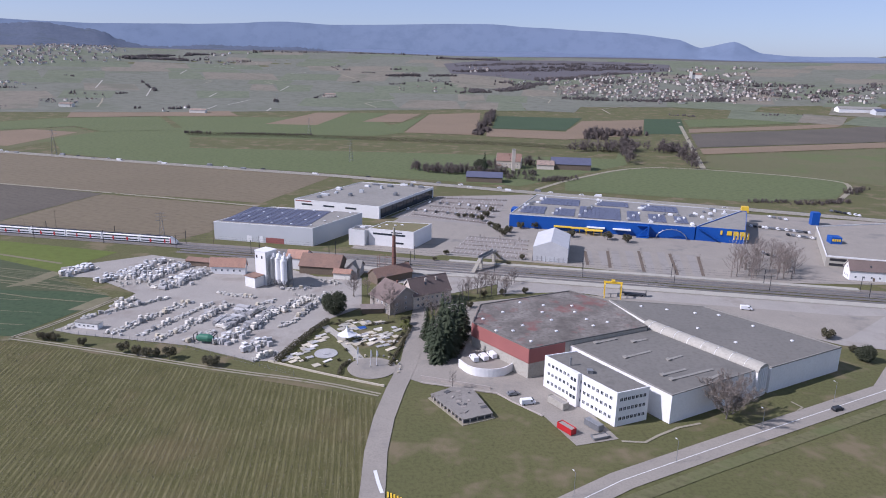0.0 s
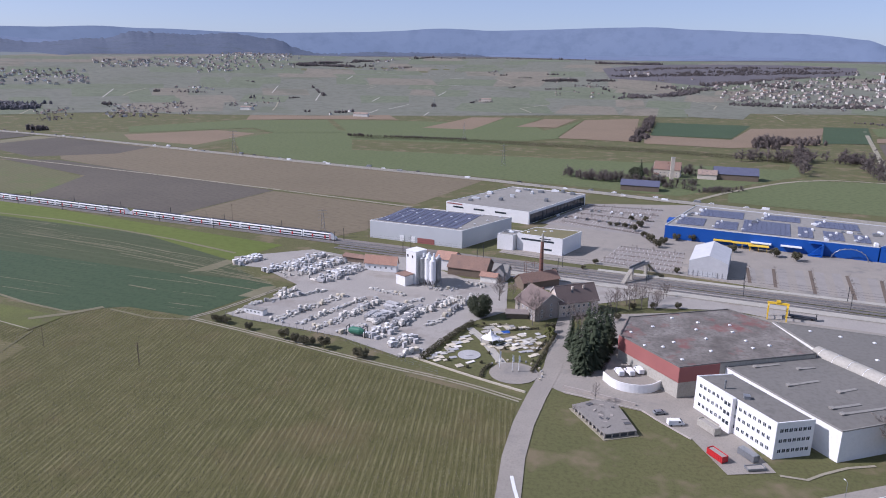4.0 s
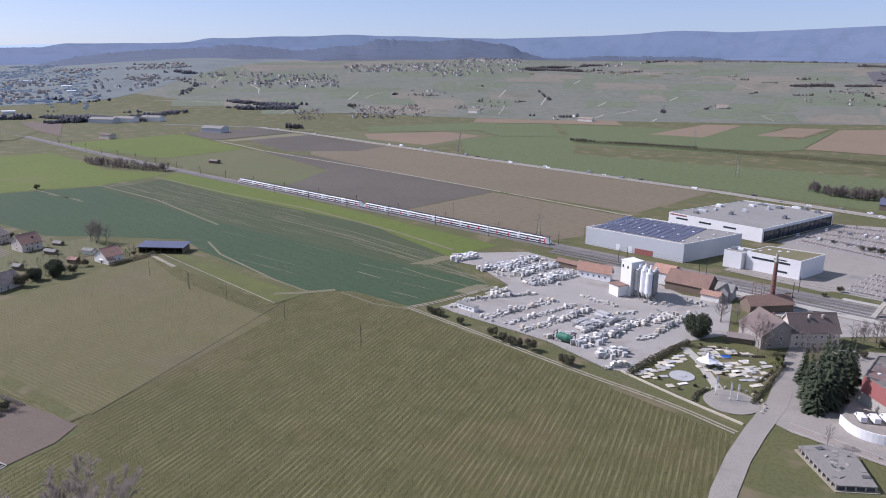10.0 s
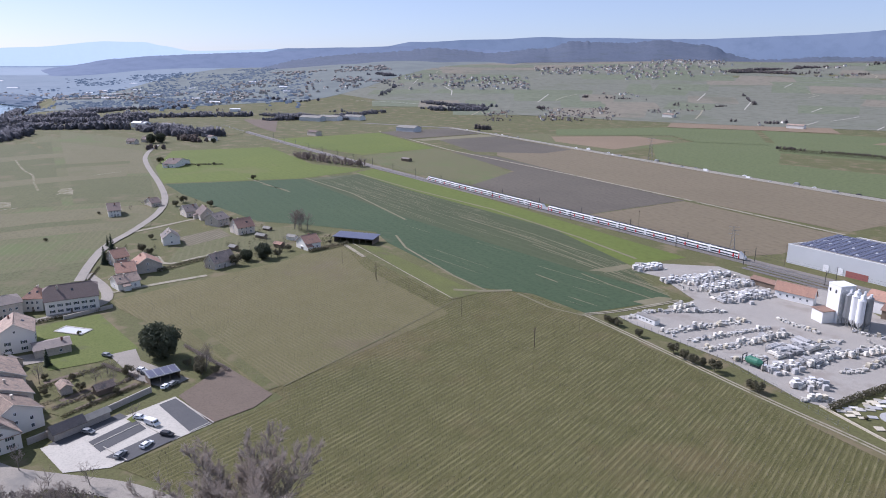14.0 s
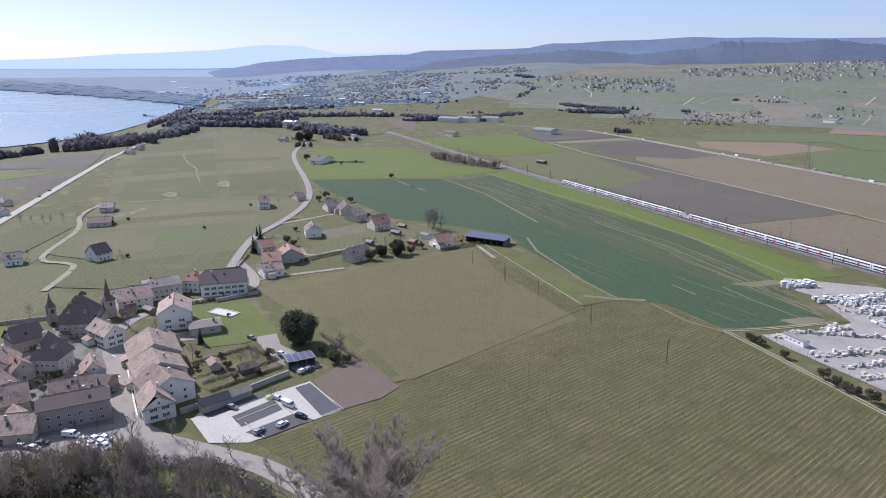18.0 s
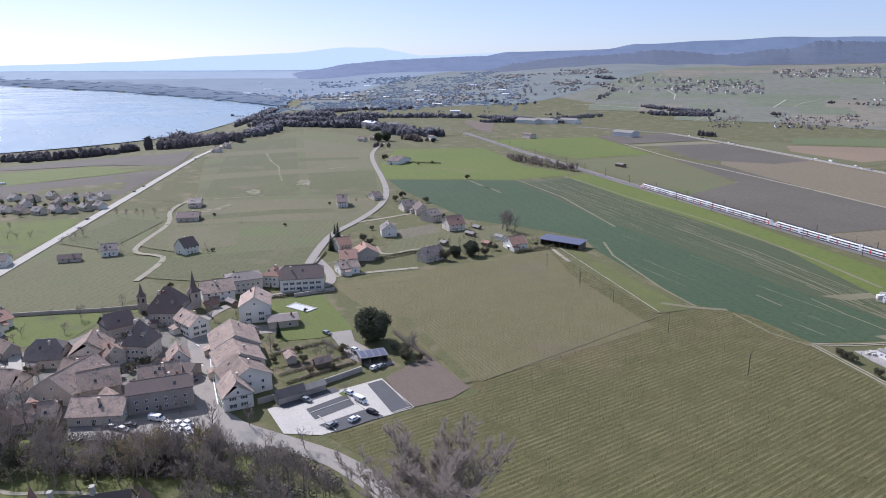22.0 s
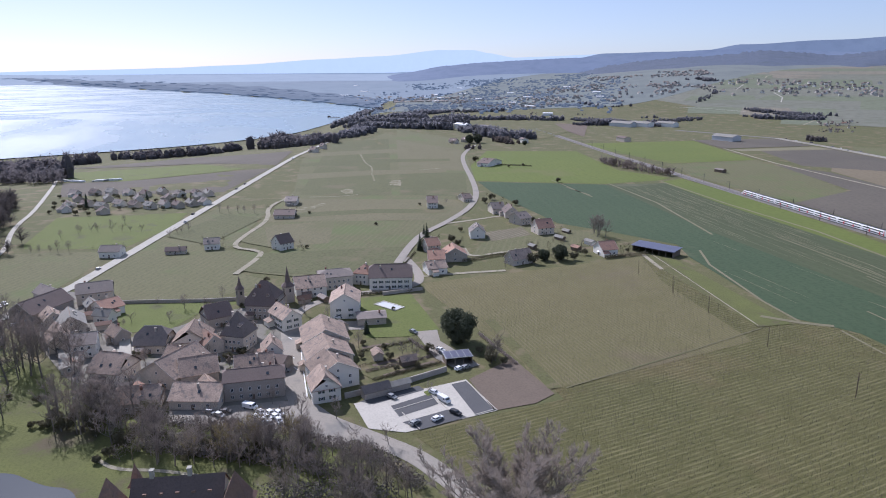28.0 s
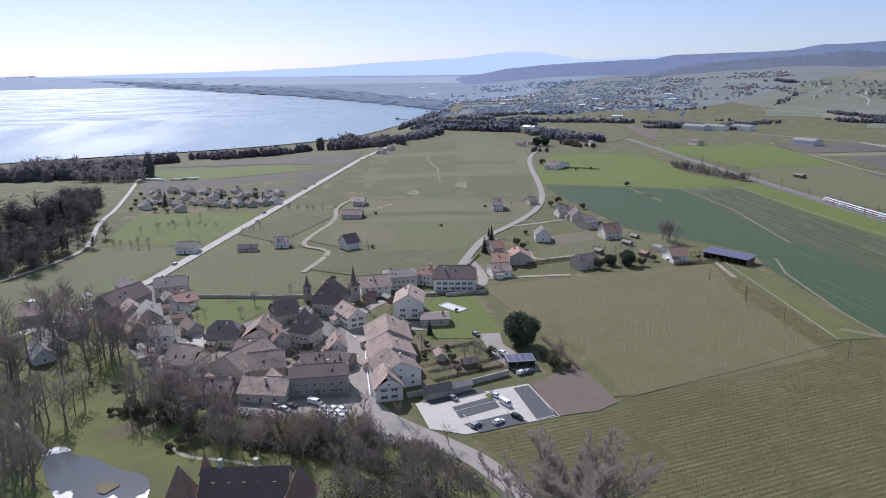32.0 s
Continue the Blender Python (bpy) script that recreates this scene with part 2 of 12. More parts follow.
TILE = mat("weathered_roof_tiles", (0.42, 0.318, 0.248), (0.27, 0.205, 0.168), 0.22, 0.9, 0.4, fine=9, vary=0.3, dirt=0.5, spots=(0.5, (0.185, 0.155, 0.135), 0.53))
BARGE = mat("pale_bargeboard", (0.62, 0.57, 0.50), (0.52, 0.475, 0.42), 0.5, 0.8, 0.1, vary=0.2)
COURT = mat("village_courtyard", (0.23, 0.215, 0.19), (0.165, 0.155, 0.12), 0.12, 0.95, 0.4, fine=12, spots=(0.12, (0.10, 0.108, 0.05), 0.56))
TILEDARK = mat("dark_brown_tiles", (0.185, 0.140, 0.122), (0.150, 0.118, 0.105), 0.2, 0.85, 0.3, fine=9, vary=0.18)
TILEORANGE = mat("faded_clay_tiles", (0.40, 0.238, 0.172), (0.335, 0.20, 0.148), 0.3, 0.85, 0.3, fine=8, vary=0.18, dirt=0.65, spots=(0.4, (0.25, 0.165, 0.13), 0.56))
TILEBROWN = mat("brown_clay_tiles", (0.275, 0.175, 0.130), (0.225, 0.148, 0.115), 0.15, 0.85, 0.3, fine=9, vary=0.1, spots=(0.3, (0.18, 0.13, 0.11), 0.58))
SLATE = mat("grey_slate", (0.245, 0.206, 0.182), (0.195, 0.166, 0.149), 0.2, 0.8, 0.25, fine=9, vary=0.25, spots=(0.35, (0.155, 0.14, 0.125), 0.56))
ROOFGREY = mat("grey_flat_roof", (0.190, 0.180, 0.160), (0.164, 0.157, 0.140), 0.05, 0.9, 0.1, fine=12, spots=(0.06, (0.144, 0.138, 0.123), 0.6))
ROOFRED = mat("stained_flat_roof", (0.265, 0.242, 0.215), (0.105, 0.092, 0.080), 0.11, 0.9, 0.25, fine=6, dirt=0.40, spots=(0.07, (0.20, 0.095, 0.085), 0.53))
ROOFPALE = mat("pale_flat_roof", (0.285, 0.270, 0.240), (0.245, 0.236, 0.213), 0.05, 0.9, 0.1, fine=12, spots=(0.08, (0.226, 0.210, 0.182), 0.6))
ROOFGREEN = mat("sedum_roof", (0.20, 0.175, 0.095), (0.165, 0.155, 0.08), 0.1, 0.95, 0.3, fine=12)
REDBAND = mat("red_cladding", (0.33, 0.125, 0.11), (0.28, 0.105, 0.095), 0.1, 0.7, 0.05, dirt=0.94)
BLUE = mat("blue_cladding", (0.012, 0.085, 0.36), (0.010, 0.070, 0.31), 0.05, 0.5, 0.05, dirt=0.94)
YELLOW = mat("yellow_paint", (0.75, 0.50, 0.04), (0.68, 0.45, 0.035), 0.3, 0.5, 0.0, dirt=0.94)
PANEL = mat("solar_panel", (0.125, 0.130, 0.185), (0.10, 0.106, 0.155), 0.2, 0.35, 0.0, spec=0.4)
TENTCLOTH = mat("grey_white_tent_cloth", (0.56, 0.56, 0.56), (0.48, 0.48, 0.485), 0.2, 0.7, 0.1, dirt=0.9)
WHITEMETAL = mat("white_metal", (0.80, 0.80, 0.80), (0.74, 0.74, 0.74), 0.3, 0.45, 0.0, dirt=0.94)
GREYMETAL = mat("grey_metal", (0.30, 0.31, 0.32), (0.25, 0.26, 0.27), 0.4, 0.45, 0.0, metal=0.5)
DARKMETAL = mat("dark_metal", (0.055, 0.055, 0.06), (0.045, 0.045, 0.05), 0.5, 0.5, 0.0, metal=0.3)
REDPAINT = mat("red_paint", (0.50, 0.03, 0.035), (0.44, 0.028, 0.03), 0.3, 0.4, 0.0, dirt=0.94)
GREENPAINT = mat("green_paint", (0.06, 0.20, 0.13), (0.05, 0.17, 0.11), 0.3, 0.5, 0.0)
GLASS = mat("dark_window_glass", (0.045, 0.055, 0.065), (0.035, 0.045, 0.055), 0.5, 0.12, 0.0, spec=0.6)
BRICK = mat("red_brick", (0.235, 0.122, 0.092), (0.195, 0.102, 0.080), 0.6, 0.9, 0.2)
SHUTTER = mat("dark_green_shutter", (0.06, 0.085, 0.07), (0.05, 0.075, 0.06), 0.5, 0.6, 0.0)
WOOD = mat("weathered_wood", (0.20, 0.155, 0.115), (0.165, 0.13, 0.098), 0.6, 0.85, 0.2)
PALESTONE = mat("cut_limestone", (0.74, 0.70, 0.62), (0.60, 0.575, 0.515), 0.25, 0.9, 0.3, fine=8, vary=0.3)
GREYSTONE = mat("cut_grey_stone", (0.43, 0.422, 0.41), (0.34, 0.335, 0.33), 0.25, 0.9, 0.3, fine=8, vary=0.3)
WARMSTONE = mat("cut_yellow_stone", (0.58, 0.525, 0.41), (0.50, 0.45, 0.35), 0.25, 0.9, 0.3, fine=8, vary=0.15)
BARK = mat("bark", (0.20, 0.175, 0.152), (0.155, 0.138, 0.122), 0.8, 0.95, 0.4)
TWIG = mat("bare_twigs", (0.31, 0.262, 0.228), (0.25, 0.212, 0.188), 0.5, 0.95, 0.0, vary=0.2, through=0.3)
PLANETWIG = mat("plane_twigs", (0.36, 0.31, 0.27), (0.30, 0.26, 0.225), 0.5, 0.95, 0.0, vary=0.1, through=0.4)
TWIGBUD = mat("budding_twigs", (0.32, 0.265, 0.15), (0.27, 0.225, 0.125), 0.5, 0.95, 0.0, vary=0.15, through=0.4)
NEEDLE = mat("conifer_needles", (0.050, 0.066, 0.036), (0.064, 0.078, 0.044), 0.6, 0.9, 0.0, vary=0.15)
EVERGREEN = mat("evergreen_leaves", (0.085, 0.096, 0.060), (0.105, 0.114, 0.070), 0.6, 0.85, 0.0, vary=0.15, through=0.25)
HEDGEMAT = mat("hedge_leaves", (0.135, 0.128, 0.078), (0.165, 0.148, 0.098), 0.5, 0.9, 0.0, vary=0.2, through=0.4)
# Paled in its base colour to stand in for haze over the far woods.
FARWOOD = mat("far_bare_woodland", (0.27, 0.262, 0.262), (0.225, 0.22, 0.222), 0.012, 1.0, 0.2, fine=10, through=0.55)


def water_mat(name, calm):
    m = bpy.data.materials.new(name)
    m.use_nodes = True
    n, l = m.node_tree.nodes, m.node_tree.links
    p = n["Principled BSDF"]
    p.inputs["Base Color"].default_value = (0.07, 0.078, 0.085, 1) if calm else (0.21, 0.28, 0.32, 1)
    p.inputs["Roughness"].default_value = 0.22
    p.inputs["IOR"].default_value = 1.33
    geo = n.new("ShaderNodeNewGeometry")
    mp = n.new("ShaderNodeMapping")
    mp.inputs["Scale"].default_value = (0.0012, 0.004, 1)
    l.new(geo.outputs["Position"], mp.inputs["Vector"])
    t = n.new("ShaderNodeTexNoise")
    t.inputs["Scale"].default_value, t.inputs["Detail"].default_value = 1.0, 6.0
    l.new(mp.outputs[0], t.inputs["Vector"])
    r = n.new("ShaderNodeMapRange")
    r.inputs[1].default_value, r.inputs[2].default_value, r.inputs[3].default_value, r.inputs[4].default_value = 0.42, 0.62, *((0.10, 0.36) if calm else (0.36, 0.20))
    if calm:
        mp.inputs["Scale"].default_value = (0.045, 0.07, 1)
        r.inputs[1].default_value, r.inputs[2].default_value = 0.47, 0.51
    l.new(t.outputs[0], r.inputs[0])
    l.new(r.outputs[0], p.inputs["Roughness"])
    f = n.new("ShaderNodeTexNoise")
    f.inputs["Scale"].default_value, f.inputs["Detail"].default_value = 0.08, 8.0
    l.new(geo.outputs["Position"], f.inputs["Vector"])
    b = n.new("ShaderNodeBump")
    b.inputs["Strength"].default_value, b.inputs["Distance"].default_value = 0.02 if calm else 0.10, 0.6
    l.new(f.outputs[0], b.inputs["Height"])
    l.new(b.outputs[0], p.inputs["Normal"])
    return m


WATER = water_mat("lake_water", False)
POND = water_mat("pond_water", True)

# ---------------------------------------------------------------- building helpers


def part(name, bm, material, parent=None, label="", flat=True):
    """Links a bmesh as one mesh object."""
    me = bpy.data.meshes.new(name)
    bm.to_mesh(me)
    bm.free()
    return piece(name, me, material, parent, label)


def piece(name, me, material, parent=None, label=""):
    if material and not me.materials:
        me.materials.append(material)
    ob = new(name, me)
    if parent:
        ob.parent = parent
    if label:
        ob["label"] = label
    return ob


def soup(name, verts, faces, material, parent=None, label=""):
    me = bpy.data.meshes.new(name)
    me.from_pydata(verts, [], faces)
    return piece(name, me, material, parent, label)


def thing(name, at, turn=0.0, label="", category="", group="", kind=""):
    ob = new(name)
    ob.matrix_basis = pose(*at, 0, 0, turn)
    return tagged(ob, label, category, group, kind)


def box(bm, x0, x1, y0, y1, z0, z1):
    v = [bm.verts.new(p) for p in ((x0, y0, z0), (x1, y0, z0), (x1, y1, z0), (x0, y1, z0), (x0, y0, z1), (x1, y0, z1), (x1, y1, z1), (x0, y1, z1))]
    for f in ((0, 3, 2, 1), (4, 5, 6, 7), (0, 1, 5, 4), (1, 2, 6, 5), (2, 3, 7, 6), (3, 0, 4, 7)):
        bm.faces.new([v[i] for i in f])
    return v


def boxes(*dims):
    bm = bmesh.new()
    for d in dims:
        box(bm, *d)
    return bm


def prism(bm, pts, z0, z1):
    """An upright prism over a plan polygon."""
    area = sum(a[0] * b[1] - b[0] * a[1] for a, b in zip(pts, pts[1:] + pts[:1]))
    if area < 0:
        pts = pts[::-1]
    lo = [bm.verts.new((x, y, z0)) for x, y in pts]
    hi = [bm.verts.new((x, y, z1)) for x, y in pts]
    bm.faces.new(lo[::-1])
    bm.faces.new(hi)
    for i in range(len(pts)):
        j = (i + 1) % len(pts)
        bm.faces.new((lo[i], lo[j], hi[j], hi[i]))
    return bm


def tube(bm, a, b, ra, rb, n=8):
    a, b = Vector(a), Vector(b)
    d = (b - a).normalized()
    u = d.orthogonal().normalized()
    w = d.cross(u)
    ring = lambda c, r: [bm.verts.new(c + r * (u * math.cos(2 * math.pi * i / n) + w * math.sin(2 * math.pi * i / n))) for i in range(n)]
    p, q = ring(a, ra), ring(b, rb)
    for i in range(n):
        bm.faces.new((p[i], p[(i + 1) % n], q[(i + 1) % n], q[i]))
    bm.faces.new(p[::-1])
    bm.faces.new(q)
    return bm


def bevelled(bm, w=0.05):
    bmesh.ops.bevel(bm, geom=list(bm.edges), offset=w, segments=1, affect="EDGES")
    return bm


def inset_poly(pts, d):
    """The polygon moved inwards by d (convex or nearly so)."""
    area = sum(a[0] * b[1] - b[0] * a[1] for a, b in zip(pts, pts[1:] + pts[:1]))
    s = 1 if area > 0 else -1
    out = []
    n = len(pts)
    for i in range(n):
        p, q, r = Vector(pts[i - 1]), Vector(pts[i]), Vector(pts[(i + 1) % n])
        e, f = (q - p).normalized(), (r - q).normalized()
        ne, nf = Vector((-e.y, e.x)) * s, Vector((-f.y, f.x)) * s
        m = (ne + nf)
        m = m / max(0.3, m.length_squared) * 2
        out.append(tuple(q + m * d))
    return out


def drape(name, pts, material, up=0.12, step=None, label="", kind="structure"):
    """A sheet over the plan polygon that follows the ground."""
    bm = bmesh.new()
    f = bm.faces.new([bm.verts.new((x, y, 0)) for x, y in pts])
    bm.normal_update()
    if f.normal.z < 0:
        bmesh.ops.reverse_faces(bm, faces=[f])
    bmesh.ops.triangulate(bm, faces=list(bm.faces))
    if step:
        for k in (0, 1):
            lo, hi = min(p[k] for p in pts), max(p[k] for p in pts)
            c = math.ceil(lo / step) * step
            while c < hi:
                co = (c, 0, 0) if k == 0 else (0, c, 0)
                no = (1, 0, 0) if k == 0 else (0, 1, 0)
                bmesh.ops.bisect_plane(bm, geom=list(bm.verts) + list(bm.edges) + list(bm.faces), plane_co=co, plane_no=no)
                c += step
    for v in bm.verts:
        v.co.z = terrain(v.co.x, v.co.y) + up
    return tagged(part(name, bm, material), label, "", "", kind)


def densify(pts, step):
    out = [Vector(pts[0])]
    for a, b in zip(pts, pts[1:]):
        a, b = Vector(a), Vector(b)
        k = max(1, round((b - a).length / step))
        out += [a.lerp(b, (i + 1) / k) for i in range(k)]
    return out


def rounded(pts, times=2):
    """Chaikin corner cutting of a plan line."""
    p = [Vector(q) for q in pts]
    for _ in range(times):
        out = [p[0]]
        for a, b in zip(p, p[1:]):
            out += [a.lerp(b, 0.25), a.lerp(b, 0.75)]
        p = out + [p[-1]]
    return p


def strip(name, pts, width, material, up=0.2, step=25.0, label="", kind="structure", offset=0.0, height=0.0):
    """A road or wall along a plan line, on the ground; height > 0 gives it depth."""
    p = densify(pts, step)
    bm = bmesh.new()
    rows = []
    for i, q in enumerate(p):
        d = (p[min(i + 1, len(p) - 1)] - p[max(i - 1, 0)]).normalized()
        nrm = Vector((-d.y, d.x))
        ends = [q + nrm * (offset + s * width / 2) for s in (1, -1)]
        zs = [terrain(e.x, e.y) + up for e in ends]
        row = [bm.verts.new((e.x, e.y, z + height)) for e, z in zip(ends, zs)]
        if height:
            row += [bm.verts.new((e.x, e.y, z)) for e, z in zip(ends[::-1], zs[::-1])]
        rows.append(row)
    for a, b in zip(rows, rows[1:]):
        bm.faces.new((a[0], a[1], b[1], b[0]))
        if height:
            bm.faces.new((a[1], a[2], b[2], b[1]))
            bm.faces.new((a[3], a[0], b[0], b[3]))
    if height:
        bm.faces.new(rows[0][::-1])
        bm.faces.new(rows[-1])
    return tagged(part(name, bm, material), label, "", "", kind)


def on(p, up=0.0):
    return (p[0], p[1], terrain(p[0], p[1]) + up)

# ---------------------------------------------------------------- ground, fields, roads


def ground_sheet():
    radii = [0.0]
    r = 8.0
    while r < 4880:
        radii.append(r)
        r *= 1.045
    radii.append(4880.0)
    n = 360
    verts, faces = [(0, 0, 0)], []
    for r in radii[1:]:
        for i in range(n):
            a = 2 * math.pi * i / n
            x, y = -r * math.sin(a), r * math.cos(a)
            verts.append((x, y, terrain(x, y)))
    for i in range(n):
        faces.append((0, 1 + i, 1 + (i + 1) % n))
    for k in range(len(radii) - 2):
        o = 1 + k * n
        for i in range(n):
            j = (i + 1) % n
            faces.append((o + i, o + n + i, o + n + j, o + j))
    return tagged(soup("ground", verts, faces, GRASS), "grass and open land that reaches the horizon", kind="structure")


ground_sheet()


def lake():
    az = [75.5 + 0.5 * i for i in range(270)]
    ks = 40
    verts, faces = [], []
    for a in az:
        s = max(1400.0, shore(a) - 60)
        far = max(s + 20, min(4870.0, far_shore(a) + 40))
        for k in range(ks + 1):
            r = min(s, far - 1) + (far - min(s, far - 1)) * k / ks
            verts.append((-r * math.sin(radians(a)), r * math.cos(radians(a)), -40.0 + lift(r)))
    for i in range(len(az) - 1):
        for k in range(ks):
            o = i * (ks + 1) + k
            faces.append((o, o + 1, o + ks + 2, o + ks + 1))
    return tagged(soup("lake_water", verts, faces, WATER), "pale blue lake glittering in the sun", kind="structure")


lake()

